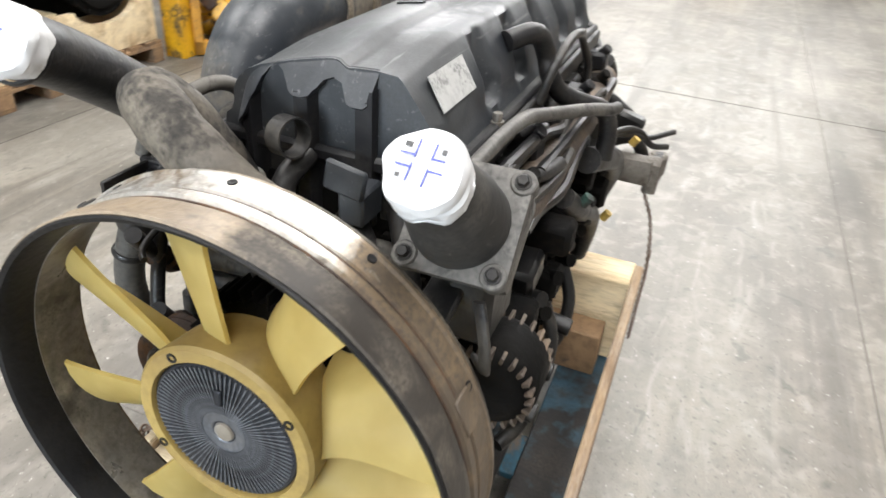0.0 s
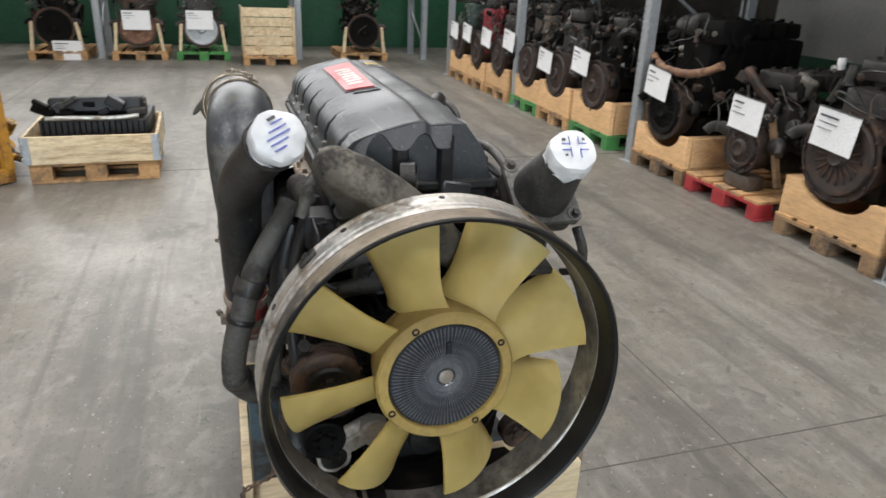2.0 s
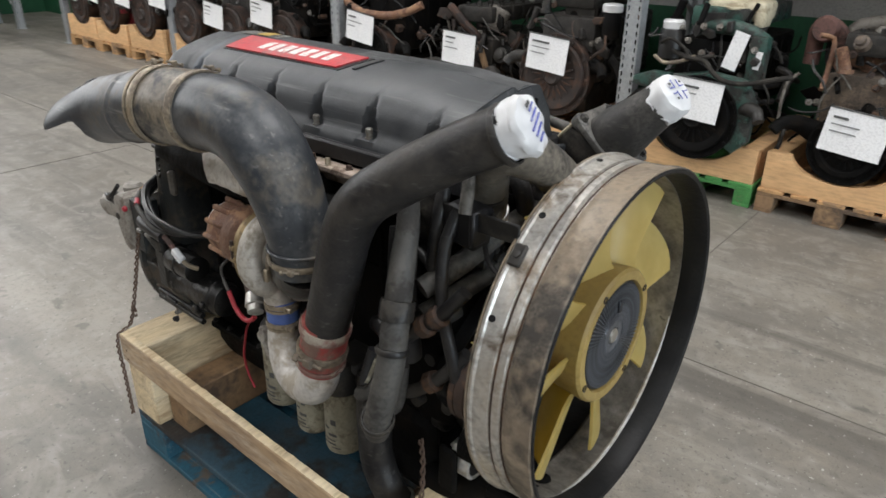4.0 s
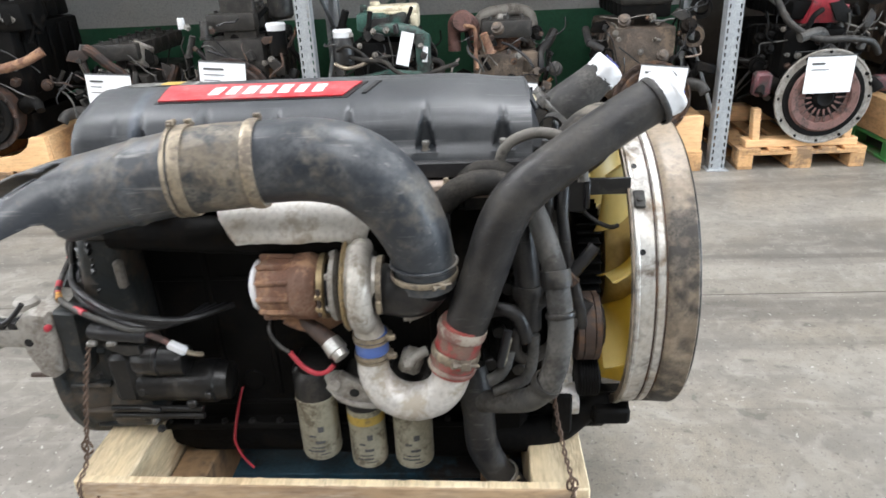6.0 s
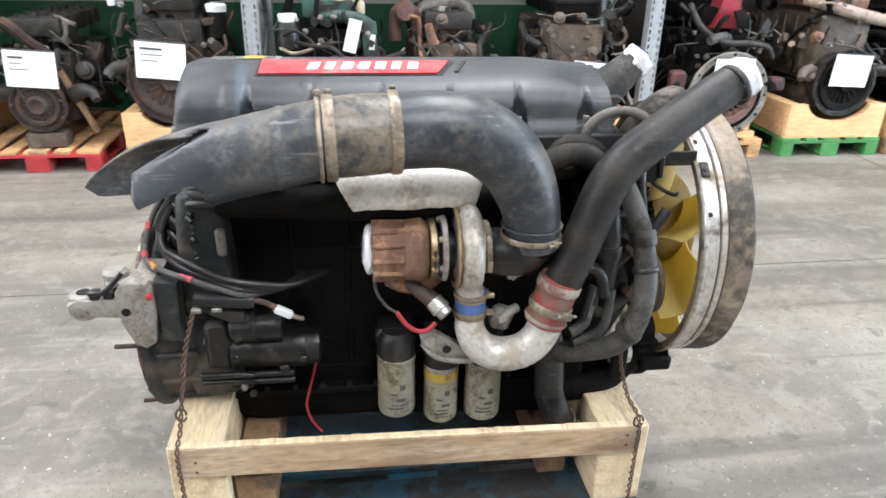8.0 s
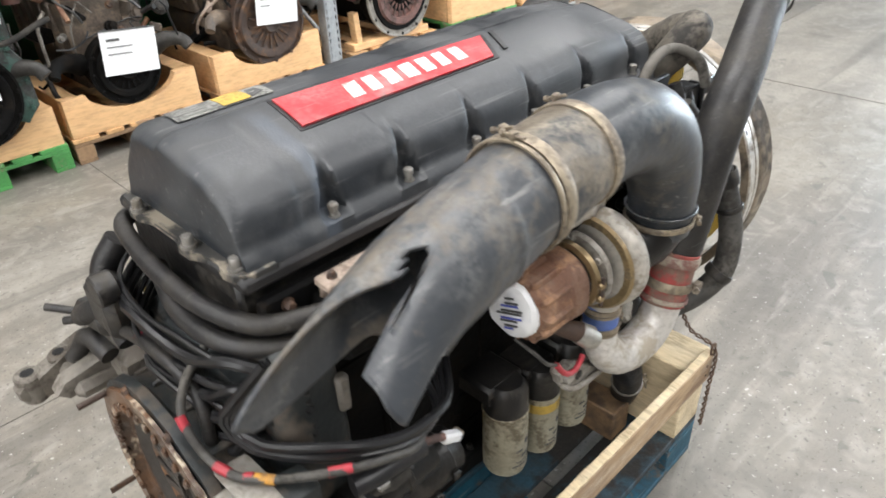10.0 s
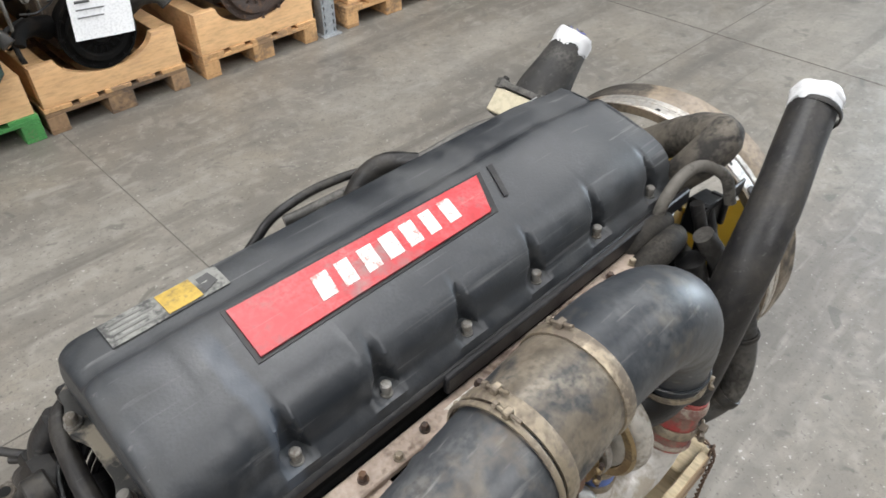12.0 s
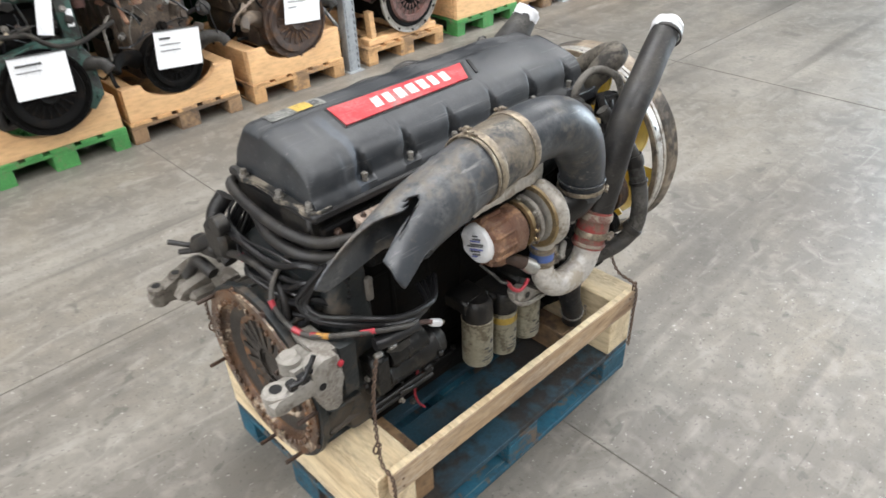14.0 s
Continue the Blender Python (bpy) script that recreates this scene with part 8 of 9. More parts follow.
def canister(x, z, y=0.3, r=0.05, h=0.14):
    return lathe(B(), [(0, r * 0.8), (0.008, r), (h, r), (h + 0.01, r * 0.9)], (x, y, z), (0, 0, 1), 24)


def white_cap(x, z, y=0.3, r=0.055, h=0.05):
    return roughen(lathe(B(), [(0, r), (h * 0.8, r * 1.05), (h, r * 0.9), (h + 0.003, 0.001)], (x, y, z), (0, 0, 1), 24), 0.004, 40)


def long_pipe():
    return roughen(tube(B(), [(-0.42, 0.10, 0.74), (-0.30, 0.06, 0.70), (-0.1, 0.05, 0.66), (0.12, 0.07, 0.66), (0.30, 0.10, 0.70), (0.42, 0.15, 0.76)], 0.032, 16), 0.003, 25)


def hood(mt_w=0.26):
    return prism(B(), [(-0.12, 0), (0.10, 0), (0.10, 0.05), (0.16, 0.06), (0.16, 0.11), (0.08, 0.12), (0.07, 0.30), (-0.05, 0.30), (-0.07, 0.12)], 0, 0.16, Matrix(((1, 0, 0, 0.02), (0, 0, 1, 0.16), (0, 1, 0, 0.78), (0, 0, 0, 1))), 0.01)


def open_pipe(x, z, y=0.2):
    bm = lathe(B(), [(0, 0.045), (0, 0.07), (0.03, 0.072), (0.20, 0.062), (0.20, 0.05), (0.02, 0.048)], (x, y, z), (0.3, 1, 0), 28, closed=True)
    return bm


def cover_lid(w=0.34, z=0.90):
    return box(B(), (0.0, 0.60, z), (w, 0.86, 0.14), bevel=0.05, seg=3)


ZB = 0.144
XZ = Matrix(((1, 0, 0, 0), (0, 0, 1, 0), (0, 1, 0, 0), (0, 0, 0, 1)))
# bay beside the engine
loaded_pallet(-0.25, 0.80, M_greenpal, M_greenpal, (0.21, 0.13))
green_bell = prism(B(), [(-0.26, 0.44), (-0.20, 0.53), (0.05, 0.575), (0.26, 0.55), (0.33, 0.43), (0.33, 0.20), (0.25, 0.12), (0.1, 0.2), (-0.2, 0.32)], 0.05, 0.13, XZ, 0.02)
for q in ((0.27, 0.50), (0.305, 0.33), (0.29, 0.20), (0.12, 0.55), (-0.12, 0.53)):
    hexbolt(green_bell, (q[0], 0.05, q[1]), (0, -1, 0), 0.012, 0.014)
green_arm = prism(B(), [(-0.42, 0.45), (-0.415, 0.50), (-0.30, 0.54), (-0.18, 0.54), (-0.18, 0.45), (-0.30, 0.43)], 0.03, 0.10, XZ, 0.012)
green_side = box(B(), (0.27, 0.16, 0.66), (0.10, 0.10, 0.26), bevel=0.02, seg=2)
green_rail = tube(B(), [(-0.10, 0.2, 0.80), (0.05, 0.17, 0.82), (0.2, 0.17, 0.80), (0.28, 0.2, 0.76)], [0.035, 0.045, 0.045, 0.035], 14)
stored_engine(-0.25, ROW - 0.10, 0.20, M_black, M_enggreen, M_hose, 11, M_black, 0.25, 0.505, 0.01, 0.84, "dark green", M_black,
              [("header_tank", rounded_tank(), M_cream, "cream plastic header tank"), ("canister", canister(-0.27, 0.60, 0.2, 0.075, 0.17), M_blackmetal, ""), ("wrapped_cap", white_cap(-0.27, 0.77, 0.2, 0.062, 0.06), M_wrap, "white wrapped cap"),
               ("bell_housing", roughen(green_bell, 0.003, 14), M_enggreen, "dark green cast bell housing"), ("mount_arm", roughen(green_arm, 0.003, 14), M_enggreen, ""), ("side_casting", roughen(green_side, 0.004, 14), M_enggreen, ""), ("green_manifold", roughen(green_rail, 0.003, 18), M_enggreen, ""),
               ("tall_bracket", box(B(), (-0.13, 0.30, 0.80), (0.045, 0.02, 0.34), bevel=0.006), M_enggreen, ""),
               ("loose_hose", tube(B(), [(-0.22, 0.12, 0.66), (-0.10, 0.06, 0.64), (0.02, 0.02, 0.635), (0.08, 0.0, 0.585), (0.16, -0.005, 0.545), (0.28, 0.0, 0.545), (0.42, 0.03, 0.585), (0.50, 0.06, 0.60)], 0.014, 12), M_mattehose, ""),
               ("loose_hose", tube(B(), [(-0.32, 0.10, 0.62), (-0.24, 0.06, 0.595), (-0.15, 0.06, 0.61), (-0.06, 0.08, 0.65)], 0.012, 10), M_clampold, ""),
               ("loose_hose", tube(B(), [(-0.30, 0.12, 0.70), (-0.22, 0.07, 0.735), (-0.14, 0.08, 0.69), (-0.08, 0.07, 0.64), (0.06, 0.06, 0.665)], 0.010, 10), M_mattehose, ""),
               ("side_label", box(B(), (0.285, 0.105, 0.66), (0.035, 0.003, 0.10), Matrix.Rotation(radians(6), 4, "Y")), M_paper, ""),
               ("hanging_label", box(B(), (0.155, 0.10, 0.70), (0.085, 0.003, 0.215), Matrix.Rotation(radians(14), 4, "Y")), M_paper, "hanging white label")])
loaded_pallet(0.58, 0.80, M_pallet, M_woodold, (0.22, 0.12))
stored_engine(0.58, ROW, 0.20, M_engbrown, M_enggrey, M_rust, 12, M_black, 0.20, 0.45, 0.0, 0.66, "rusty brown", M_black,
              [("exhaust_pipe", turbo_pipe(), M_dullred, "dull red-brown bent exhaust pipe"), ("arched_manifold", arched_manifold(), M_browncast, "dull grey arched manifold"),
               ("rusty_core", roughen(box(B(), (-0.02, 0.42, 0.70), (0.26, 0.16, 0.14), bevel=0.03, seg=2), 0.006, 18), M_rust, ""),
               ("bright_unit", roughen(box(B(), (-0.02, 0.40, 0.80), (0.10, 0.10, 0.12), bevel=0.02), 0.004, 20), M_greycast, "")])
loaded_pallet(1.50, 0.82, M_pallet, M_pallet, (0.24, 0.13))
stored_engine(1.50, ROW, 0.20, M_engbrown, M_black, M_tan, 13, M_darkrust, 0.26, 0.50, 0.04, 0.86, "grimy brown", M_darkrust,
              [("open_pipe", open_pipe(0.33, 0.68), M_engbrown, "open brown pipe end"), ("open_pipe", open_pipe(0.36, 0.86), M_black, ""), ("valve_cover", cover_lid(0.36, 0.96), M_enggrey, "grey valve cover"),
               ("side_step", box(B(), (0.38, 0.05, 0.50), (0.13, 0.06, 0.06), Matrix.Rotation(radians(15), 4, "Y"), 0.008), M_black, "")])
# next bay towards the gate
loaded_pallet(2.585, 0.85, M_pallet, M_pallet, None, posts=True)
stored_engine(2.62, ROW, 0.16, M_black, M_black, M_greyhose, 14, M_black, 0.31, 0.482, 0.045, 0.84, "black and red", M_black,
              [("housing_rim", roughen(lathe(B(), [(0.0, 0.296), (-0.006, 0.300), (-0.006, 0.311), (0.004, 0.314), (0.016, 0.312)], (0.045, 0.018, 0.322), (0, 1, 0), 48), 0.0015, 24), M_greycast, "light grey machined housing rim"), ("pressure_ring", roughen(lathe(B(), [(0.0, 0.168), (-0.022, 0.172), (-0.026, 0.215), (-0.006, 0.232), (0.004, 0.228)], (0.045, 0.016, 0.322), (0, 1, 0), 44), 0.002, 24), M_dullred, "brown clutch pressure ring"), ("red_hood", hood(), M_engred, "red painted bracket hood"), ("front_hose", tube(B(), [(-0.30, 0.15, 0.95), (-0.22, 0.08, 0.80), (-0.05, 0.05, 0.70), (0.18, 0.05, 0.69), (0.32, 0.08, 0.66), (0.40, 0.12, 0.58)], 0.022, 14), M_enggrey, ""),
               ("red_foot", roughen(box(B(), (-0.36, 0.05, 0.42), (0.11, 0.10, 0.16), bevel=0.02), 0.005, 15), M_maroon, ""), ("red_foot", roughen(box(B(), (0.42, 0.05, 0.40), (0.13, 0.10, 0.10), bevel=0.02), 0.005, 15), M_maroon, ""),
               ("open_pipe", open_pipe(0.36, 0.95), M_black, "")], M_dullred)
loaded_pallet(3.60, 0.82, M_greenpal, M_greenpal, (0.26, 0.13))
stored_engine(3.60, ROW, 0.20, M_engbrown, M_rust, M_tan, 15, M_black, 0.25, 0.56, 0.0, 0.98, "brown", M_enggrey,
              [("tan_pipe", roughen(tube(B(), [(-0.35, 0.2, 0.95), (-0.15, 0.15, 0.90), (0.1, 0.15, 0.84), (0.32, 0.15, 0.80)], 0.045, 16), 0.004, 20), M_tan, ""), ("wrapped_cap", white_cap(0.38, 0.76, 0.15, 0.045), M_wrap, "")])
loaded_pallet(4.48, 0.80, M_pallet, M_woodold, (0.2, 0.10))
stored_engine(4.48, ROW, 0.20, M_black, M_enggrey, M_hose, 16, M_black, 0.25, 0.52, 0.0, 0.95, "black", M_black)
# bays towards the gate
for cx, paint, seed, col, word in ((5.35, M_pallet, 21, M_enggrey, "grey"), (6.2, M_greenpal, 22, M_black, "black"), (7.05, M_pallet, 23, M_engbrown, "brown"), (8.1, M_pallet, 24, M_enggrey, "grey"), (9.0, M_redpal, 25, M_black, "black"), (9.85, M_pallet, 26, M_enggreen, "dark green")):
    loaded_pallet(cx, 0.8, paint, paint, (0.25, 0.12))
    stored_engine(cx, ROW, 0.2, col, M_enggrey, M_darkrust, seed, M_darkrust, 0.25, 0.55, 0.0, 0.95, word, M_darkrust)
    paper_tag(pose(cx + 0.03, ROW - 0.04, 0.78, 0, 4, 2), seed=seed)
# bay behind the flywheel end
loaded_pallet(-1.26, 0.80, M_pallet, M_woodold, (0.25, 0.12))
stored_engine(-1.30, ROW, 0.20, M_enggrey, M_enggrey, M_darkrust, 17, M_soot, 0.28, 0.60, 0.0, 0.90, "greasy grey", M_soot,
              [("canister", canister(0.31, 0.66, 0.2, 0.06, 0.16), M_black, ""), ("wrapped_cap", white_cap(0.31, 0.83, 0.2, 0.065), M_wrap, "white wrapped cap"),
               ("tall_plate", box(B(), (0.05, 0.25, 0.92), (0.24, 0.05, 0.32), bevel=0.01), M_enggrey, ""), ("small_cap", white_cap(-0.36, 0.86, 0.25, 0.025, 0.07), M_wrap, "small white cap"),
               ("air_compressor", roughen(cyl(B(), (0.28, 0.5, 0.88), (0.28, 0.5, 1.08), 0.09, n=20, bevel=0.02), 0.006, 12), M_enggrey, "")])
loaded_pallet(-2.24, 0.82, M_pallet, M_redpal, None)
stored_engine(-2.18, ROW + 0.05, 0.16, M_enggrey, M_enggrey, M_soot, 18, M_soot, 0.18, 0.44, 0.0, 0.62, "small greasy grey", M_soot,
              [("sump_foot", roughen(box(B(), (0.0, 0.10, 0.04), (0.26, 0.16, 0.11), bevel=0.03, seg=2), 0.004, 20), M_engbrown, ""), ("slant_prop", box(B(), (0.22, 0.12, 0.30), (0.035, 0.04, 0.50), Matrix.Rotation(radians(-22), 4, "Y"), 0.003), M_woodold, ""),
               ("air_compressor", roughen(cyl(B(), (0.10, 0.30, 0.66), (0.16, 0.34, 0.80), 0.08, n=20, bevel=0.015), 0.006, 12), M_greycast, "")])
loaded_pallet(-3.08, 0.76, M_pallet, M_woodold, (0.24, 0.14))
stored_engine(-3.05, ROW, 0.20, M_black, M_black, M_darkrust, 19, M_black, 0.24, 0.54, -0.05, 1.12, "large black", M_soot,
              [("long_exhaust", long_pipe(), M_rust, "long rust-red exhaust pipe"), ("valve_lump", roughen(box(B(), (0.1, 0.3, 0.98), (0.5, 0.3, 0.2), bevel=0.06, seg=2), 0.02, 9), M_black, ""),
               ("air_can", roughen(cyl(B(), (-0.25, 0.25, 0.98), (0.05, 0.2, 1.02), 0.10, n=24, bevel=0.02), 0.004, 15), M_enggrey, "")])

TAGS = [(-0.235, ROW - 0.115, 0.735, 4, 2), (0.62, ROW - 0.03, 0.665, 6, 3), (1.60, ROW - 0.02, 0.73, 6, 3), (2.66, ROW - 0.02, 0.755, 0, 2), (3.60, ROW - 0.02, 0.78, 3, 0), (4.35, ROW - 0.02, 0.70, 4, 2),
        (-1.325, ROW - 0.02, 0.862, 5, 3), (-2.155, ROW + 0.04, 0.80, 4, 3), (-3.16, ROW - 0.03, 0.868, 8, 3)]
for i, (tx, ty, tz, turn, lines) in enumerate(TAGS):
    paper_tag(pose(tx, ty, tz, 0, turn, 2), seed=i, lines=lines)

# farther bays of the same row
for i, (cx, paint, boardy, seed, col, word) in enumerate(((-4.30, M_greenpal, (0.3, 0.12), 31, M_black, "black"), (-5.15, M_pallet, (0.3, 0.14), 32, M_enggrey, "grey"), (-5.95, M_greenpal, (0.26, 0.12), 33, M_engbrown, "brown"),
                                                          (-6.9, M_pallet, (0.26, 0.14), 34, M_enggrey, "grey"), (-7.75, M_pallet, (0.24, 0.14), 35, M_engred, "dark red"), (-8.55, M_pallet, (0.26, 0.1), 36, M_enggreen, "dark green"))):
    loaded_pallet(cx, 0.8, paint, paint, boardy)
    stored_engine(cx, ROW, 0.2, col, M_enggrey, M_darkrust, seed, M_soot, 0.25, 0.55, 0.0, 1.0 + 0.05 * (i % 3), word, M_soot)
for i, (tx, tz) in enumerate(((-4.50, 0.88), (-5.32, 0.79), (-6.40, 0.90), (-7.2, 0.86), (-8.0, 0.86), (-8.6, 0.85))):
    paper_tag(pose(tx, ROW - 0.04, tz, 0, 8, 3), seed=40 + i)


def end_bay(y, paint, seed, col, word, disc, cradle=True):
    """Pallet and engine in the rack across the end of the hall, facing the camera's side."""
    m = pose(-10.75, y, 0, 0, 0, 90)
    ob = thing("pallet", "wooden pallet in the end rack", "pallet", (0, 0, 0), "rack pallets")
    euro_pallet(ob, paint, 0, 0, 0.85, 1.2, "y", paint)
    ob.matrix_basis = m @ Matrix.Translation((0, 0.6, 0))
    e = stored_engine(0, 0, 0, col, M_enggrey, M_darkrust, seed, disc, 0.30, 0.36, 0.0, 0.95, word, M_darkrust)
    e.matrix_basis = m @ Matrix.Translation((0, 0.02, 0.144))
    for s in (-1, 1):
        pb = thing("timber_prop", "slanted raw timber prop on a pallet", "timber prop", (0, 0, 0), "timber props")
        pb.matrix_basis = m @ Matrix.Translation((0.34 * s, 0.06, 0.144))
        bm = B()
        box(bm, (0, 0, 0.22), (0.05, 0.06, 0.44), Matrix.Rotation(radians(-6 * s), 4, "Y"), 0.004)
        part("beam", bm, M_wood, pb)


end_bay(-2.9, M_pallet, 51, M_black, "black", M_black)
end_bay(-1.69, M_pallet, 52, M_darkrust, "rusty brown", M_rust)
end_bay(-0.70, M_greenpal, 53, M_enggrey, "silver grey", M_galv)
end_bay(2.03, M_pallet, 54, M_black, "black", M_black)
crate = thing("wooden_crate", "open wooden crate with pale boards on a pallet", "crate", (0, 0, 0))
crate.matrix_basis = pose(-10.75, 0.35, 0, 0, 0, 90)
euro_pallet(crate, M_pallet, 0, 0, 0.85, 1.2, "y")
for k in range(5):
    bm = B()
    box(bm, (0, -0.42, 0.22 + 0.15 * k), (0.84, 0.022, 0.14), bevel=0.003)
    part("board", bm, M_wood, crate)
for s in (-1, 1):
    bm = B()
    box(bm, (0.41 * s, -0.1, 0.52), (0.03, 0.9, 0.75), bevel=0.003)
    part("side", bm, M_wood, crate)
for i, (y, z) in enumerate(((-2.75, 0.30), (-1.69, 0.78), (-0.72, 0.80), (0.35, 0.52))):
    paper_tag(pose(-10.755, y, z, 0, 0, 90), 0.42, 0.30, seed=70 + i)

# ---- pallet box with radiators ----
boxed = thing("pallet_box", "pale wooden pallet collar box with steel hinges", "pallet box", (-3.98, -1.36, 0))
boxed.rotation_euler = (0, 0, radians(2))
euro_pallet(boxed, M_pallet, 0, 0, 0.82, 0.86, "y")
for c, s in (((0.42, 0, 0.246), (0.022, 0.88, 0.20)), ((-0.42, 0, 0.246), (0.022, 0.88, 0.20)), ((0, 0.44, 0.246), (0.82, 0.022, 0.20)), ((0, -0.44, 0.246), (0.82, 0.022, 0.20))):
    bm = B()
    box(bm, c, s, bevel=0.003)
    part("collar_board", bm, M_wood, boxed)
for sx_ in (-1, 1):
    for sy_ in (-1, 1):
        bm = B()
        box(bm, (0.434 * sx_, 0.425 * sy_, 0.246), (0.006, 0.05, 0.195), bevel=0.001)
        for k in range(4):
            cyl(bm, (0.436 * sx_, 0.452 * sy_, 0.165 + k * 0.05), (0.436 * sx_, 0.452 * sy_, 0.20 + k * 0.05), 0.009, n=8)
        part("hinge", bm, M_galv, boxed)
rad = thing("radiator", "black finned radiator lying in the pallet box", "radiator", (-4.0, -1.36, 0.35))
bm = B()
box(bm, (-0.05, 0.02, 0.0), (0.6, 0.74, 0.14), bevel=0.01)
part("core", bm, M_coverdark, rad)
for k in range(18):
    bm = B()
    box(bm, (0.262, -0.32 + k * 0.04, 0.0), (0.03, 0.006, 0.13), bevel=0.001)
    part("fin", bm, M_black, rad)
bm = B()
box(bm, (-0.05, 0.02, 0.13), (0.3, 0.66, 0.12), Matrix.Rotation(radians(-8), 4, "Y"), 0.02)
part("tank", roughen(bm, 0.012, 14), M_coverdark, rad)
rnd_rad = random.Random(5)
for k in range(11):
    bm = B()
    q = Vector((rnd_rad.uniform(0.0, 0.24), rnd_rad.uniform(-0.34, 0.34), rnd_rad.uniform(0.10, 0.20)))
    box(bm, q, (rnd_rad.uniform(0.04, 0.12), rnd_rad.uniform(0.04, 0.16), rnd_rad.uniform(0.03, 0.07)), Matrix.Rotation(rnd_rad.uniform(-0.6, 0.6), 4, "X"), 0.006)
    part("bracket", roughen(bm, 0.004, 20), rnd_rad.choice((M_black, M_coverdark, M_enggrey)), rad)
bm = B()
tube(bm, [(0.25, -0.30, 0.08), (0.28, -0.1, 0.09), (0.27, 0.15, 0.085), (0.26, 0.33, 0.10)], 0.018, 10)
part("rail", bm, M_zinc, rad)

# ---- yellow axle units in orange stillages ----
def stillage(m, lower=True):
    ob = thing("stillage", "worn orange steel stillage frame", "stillage", (0, 0, 0), "orange stillages")
    ob.matrix_basis = m
    w, d, h = 1.45, 1.0, 1.15
    for y in (0.03, d - 0.03):
        bm = B()
        box(bm, (w / 2, y, 0.06), (w, 0.06, 0.10), bevel=0.006)
        part("base_rail", bm, M_orange, ob)
    for x in (0.03, w - 0.03):
        bm = B()
        box(bm, (x, d / 2, 0.06), (0.06, d, 0.10), bevel=0.006)
        part("base_rail", bm, M_orange, ob)
        for y in (0.03, d - 0.03):
            bm = B()
            box(bm, (x, y, h / 2 + 0.1), (0.065, 0.065, h), bevel=0.005)
            part("corner_post", bm, M_orange, ob)
    for k, zz in enumerate((0.50, 0.86)):
        bm = B()
        box(bm, (w / 2, d / 2, zz), (w, 0.05, 0.05), bevel=0.005)
        part("shelf_rail", bm, M_orange, ob)
    return ob


def axle_unit(m, r, seed):
    """A cast yellow drive unit with flanges and bolts."""
    rnd = random.Random(seed)
    ob = thing("drive_unit", "greasy yellow cast drive unit stored on a frame", "drive unit", (0, 0, 0), "yellow drive units")
    ob.matrix_basis = m
    bm = B()
    lathe(bm, [(0, 0.02), (0, r * 0.62), (0.05, r * 0.66), (0.06, r), (0.09, r), (0.10, r * 0.8), (0.22, r * 0.88), (0.24, r * 1.0), (0.27, r), (0.30, r * 0.7), (0.6, r * 0.6), (0.8, r * 0.4)], (0, 0, 0), (0, 1, 0), 32)
    part("housing", roughen(bm, 0.004, 14), M_yellow, ob)
    bolt = part("bolt", hexbolt(B(), (0, 0, 0), (0, -1, 0), 0.014, 0.016), M_darkrust, ob)
    for i in range(10):
        a = 2 * math.pi * i / 10
        m = Matrix.Translation((math.cos(a) * r * 0.86, 0.06, math.sin(a) * r * 0.86))
        if i:
            sub("bolt", bolt, ob, m)
        else:
            bolt.matrix_basis = m
    for k in range(7):
        bm = B()
        a = rnd.uniform(0, 6.28)
        q = Vector((math.cos(a) * r * 0.9, 0.02 + 0.1 * k, math.sin(a) * r * 0.9))
        cyl(bm, q, q + Vector((math.cos(a), -0.4, math.sin(a))) * 0.1, rnd.uniform(0.02, 0.05), n=14, bevel=0.004)
        box(bm, q, (rnd.uniform(0.05, 0.13), 0.09, rnd.uniform(0.04, 0.09)), Matrix.Rotation(a, 4, "Y"), 0.012)
        part("fitting", roughen(bm, 0.003, 18), M_yellow if k % 3 else M_darkrust, ob)
    return ob


SM = Matrix.Translation((-3.63, -1.88, 0)) @ Matrix.Rotation(radians(-46), 4, "Z") @ Matrix.Rotation(math.pi, 4, "Z") @ Matrix.Translation((-1.45, 0, 0))
stillage(SM)
jumble = random.Random(4)
for i, (ux, uz, ur) in enumerate(((0.22, 0.28, 0.16), (0.60, 0.27, 0.15), (0.95, 0.28, 0.16), (1.25, 0.26, 0.14), (0.22, 0.66, 0.15), (0.58, 0.66, 0.15), (0.93, 0.66, 0.15), (1.26, 0.66, 0.15), (0.25, 1.0, 0.13), (0.60, 1.02, 0.15), (0.98, 1.0, 0.14), (1.25, 1.0, 0.13))):
    axle_unit(SM @ pose(ux, 0.10 + 0.07 * (i % 3), uz, jumble.uniform(-25, 25), jumble.uniform(-60, 60), jumble.uniform(-55, 55)), ur * jumble.uniform(0.75, 1.1), 80 + i)
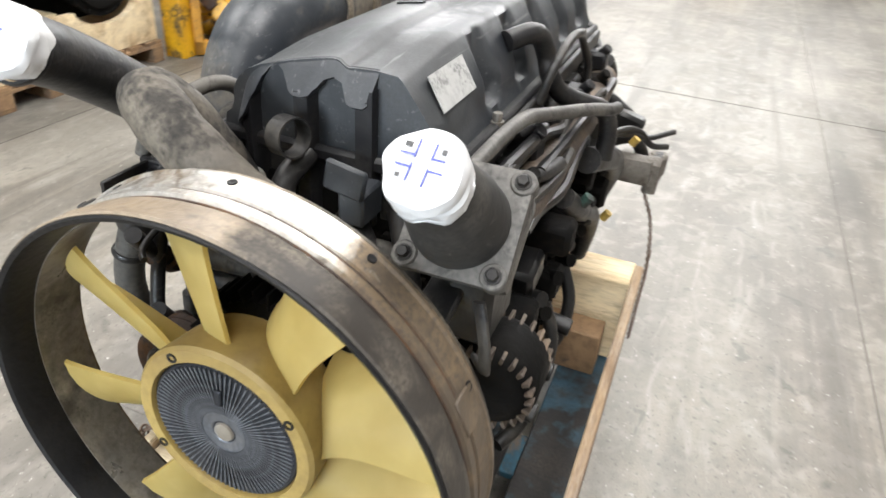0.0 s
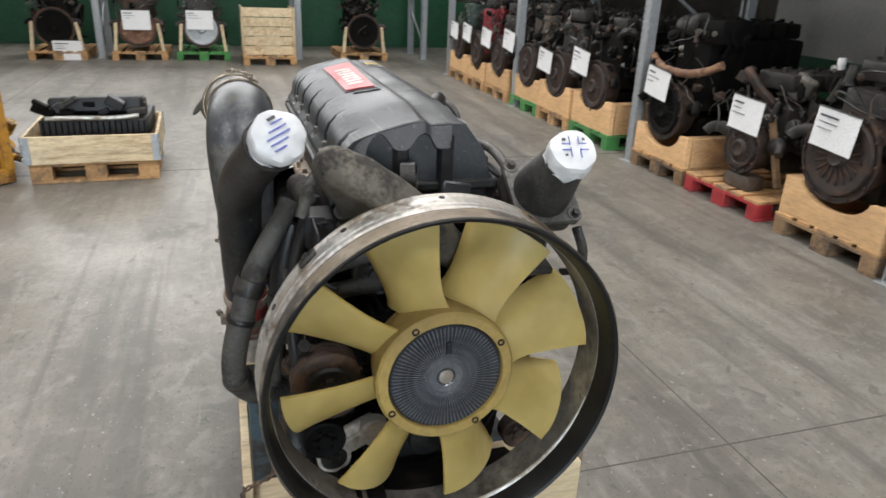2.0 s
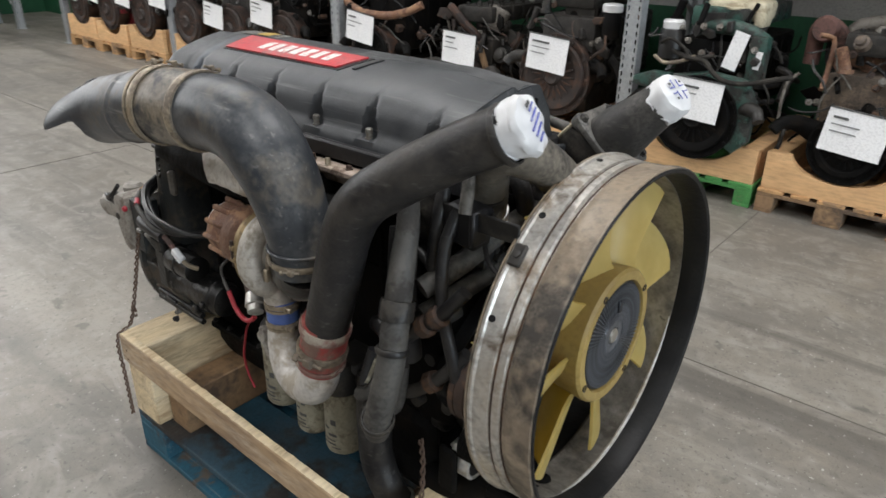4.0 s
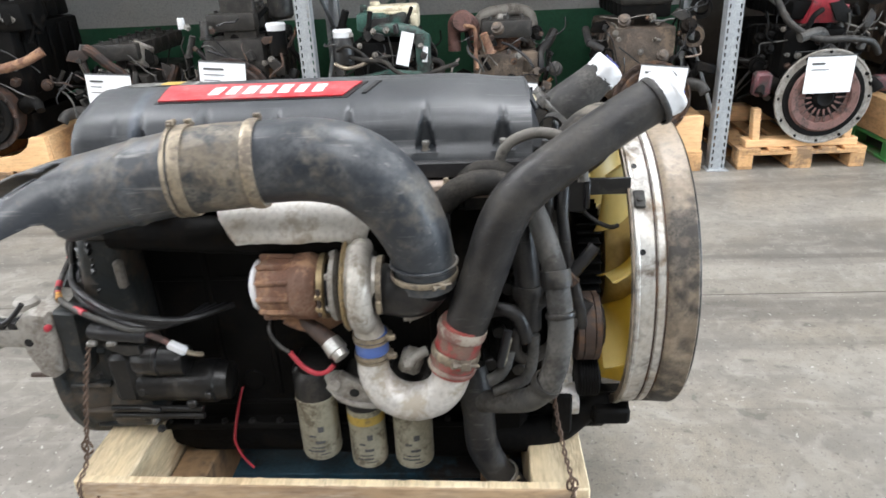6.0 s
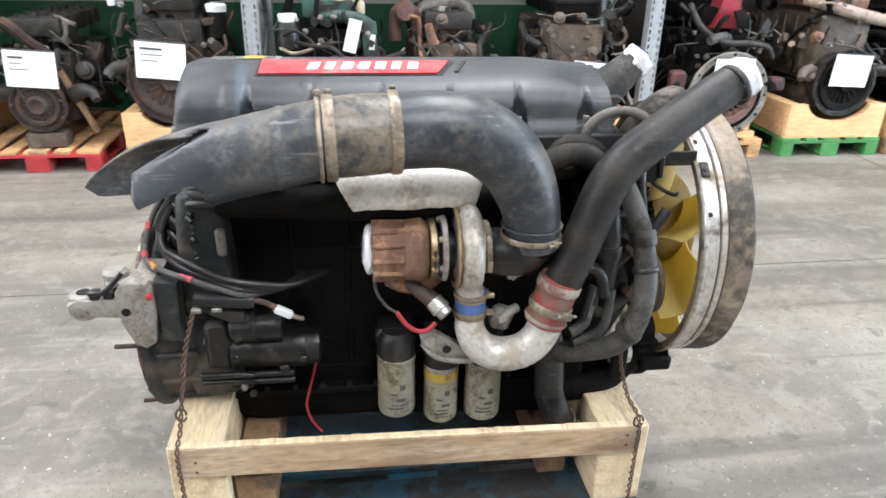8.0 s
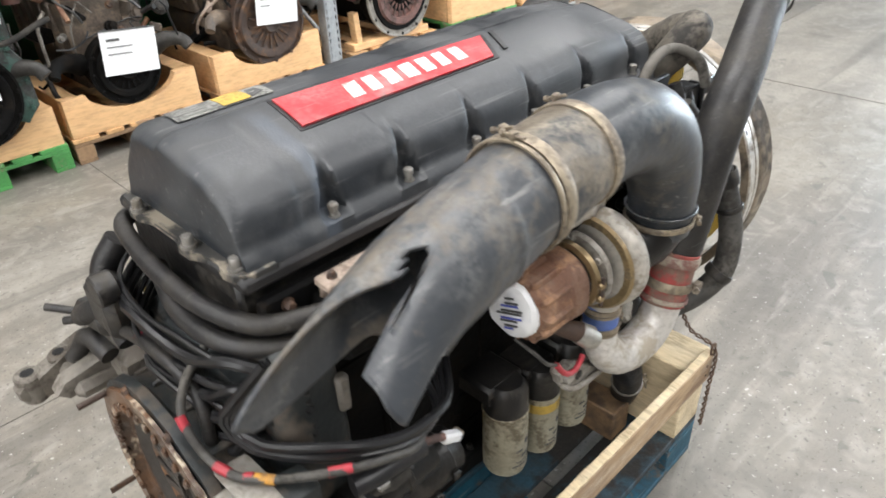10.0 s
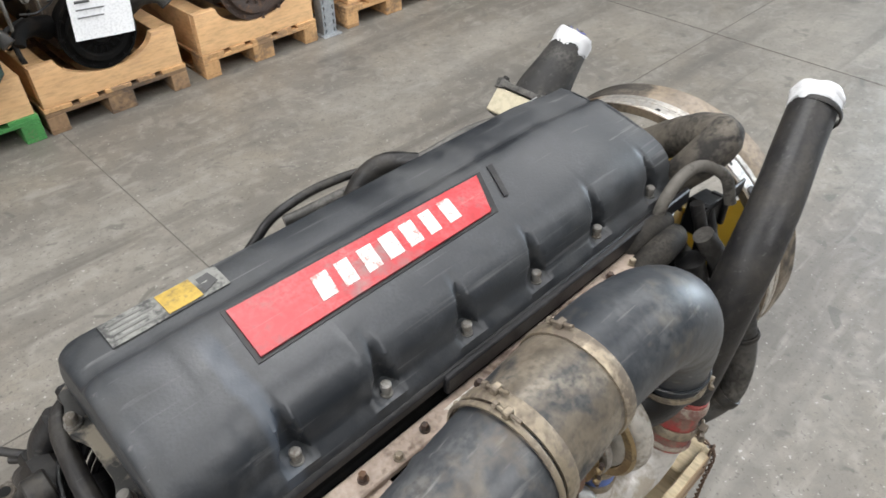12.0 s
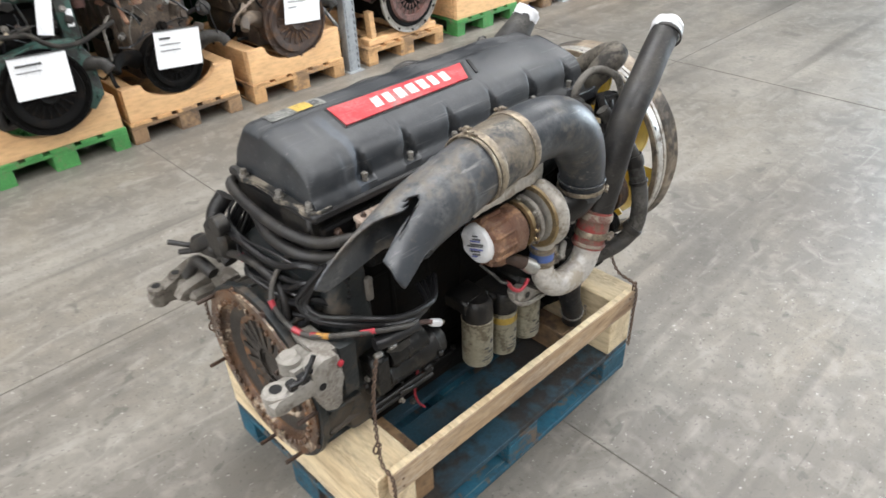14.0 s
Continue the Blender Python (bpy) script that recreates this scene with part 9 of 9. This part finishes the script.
for ux, uy, uz, r in ((0.98, -0.02, 0.86, 0.075), (1.22, -0.04, 0.70, 0.085)):
    cap = thing("wrapped_flange", "flange wrapped in white plastic on a drive unit", "wrapped flange", (0, 0, 0), "wrapped flanges")
    cap.matrix_basis = SM @ pose(ux, uy, uz, 0, 0, 15)
    part("wrap", roughen(lathe(B(), [(-0.06, r * 0.9), (-0.03, r * 1.03), (0.05, r), (0.062, r * 0.8), (0.066, 0.001)], (0, 0, 0), (0, -1, 0), 28), 0.008, 22), M_wrap, cap)
    part("stub", cyl(B(), (0, 0.0, 0), (0, 0.2, 0), r * 0.8, n=20), M_yellow, cap)
SM2 = SM @ Matrix.Translation((0.05, 1.15, 0))
stillage(SM2)
for i, (ux, uz, ur) in enumerate(((0.3, 0.30, 0.17), (0.8, 0.30, 0.17), (1.2, 0.28, 0.15), (0.3, 0.70, 0.17), (0.8, 0.70, 0.16), (1.2, 0.7, 0.16))):
    axle_unit(SM2 @ pose(ux, 0.1, uz), ur, 100 + i)
# pallets of the row on the near side of the hall
for i, (px, seed) in enumerate(((-2.05, 111), (-1.2, 112), (-0.35, 113))):
    ob = thing("pallet", "worn wooden pallet with a plywood box", "pallet", (px, -3.65, 0), "near-row pallets")
    euro_pallet(ob, M_woodold, 0, 0, 0.8, 1.2, "y")
    cr = thing("timber_cradle", "pale sawn timber cradle on a pallet", "timber cradle", (px, -3.08, 0.144), "timber cradles")
    part("front_board", notch_board(0.78, 0.28, 0, 0.1, 0.24, 0.05), M_wood, cr).rotation_euler = (0, 0, math.pi)
    for s in (-1, 1):
        bm = B()
        box(bm, (s * 0.33, -0.6, 0.14), (0.1, 1.0, 0.27), bevel=0.004)
        part("side_beam", bm, M_wood, cr)
    e = stored_engine(0, 0, 0, M_black, M_enggrey, M_hose, seed, M_black, 0.25, 0.42, 0.0, 0.95, "black", M_black)
    e.matrix_basis = pose(px, -3.08, 0.2, 0, 0, 180)

# ---- floor joints, as shallow dark strips of sealant set flush ----
for name, c, s in (("floor_joint", (0.22, -2.8, 0.0012), (0.0045, 14.2, 0.0024)), ("floor_joint", (3.84, -2.8, 0.0012), (0.004, 14.2, 0.0024)), ("floor_joint", (-3.8, -2.8, 0.0012), (0.004, 14.2, 0.0024)),
                   ("floor_joint", (0.4, 1.235, 0.0012), (27.0, 0.004, 0.0024)), ("floor_joint", (0.4, -2.75, 0.0012), (27.0, 0.004, 0.0024))):
    bm = B()
    box(bm, c, s)
    part(name, bm, M_joint, floor, smooth=0)
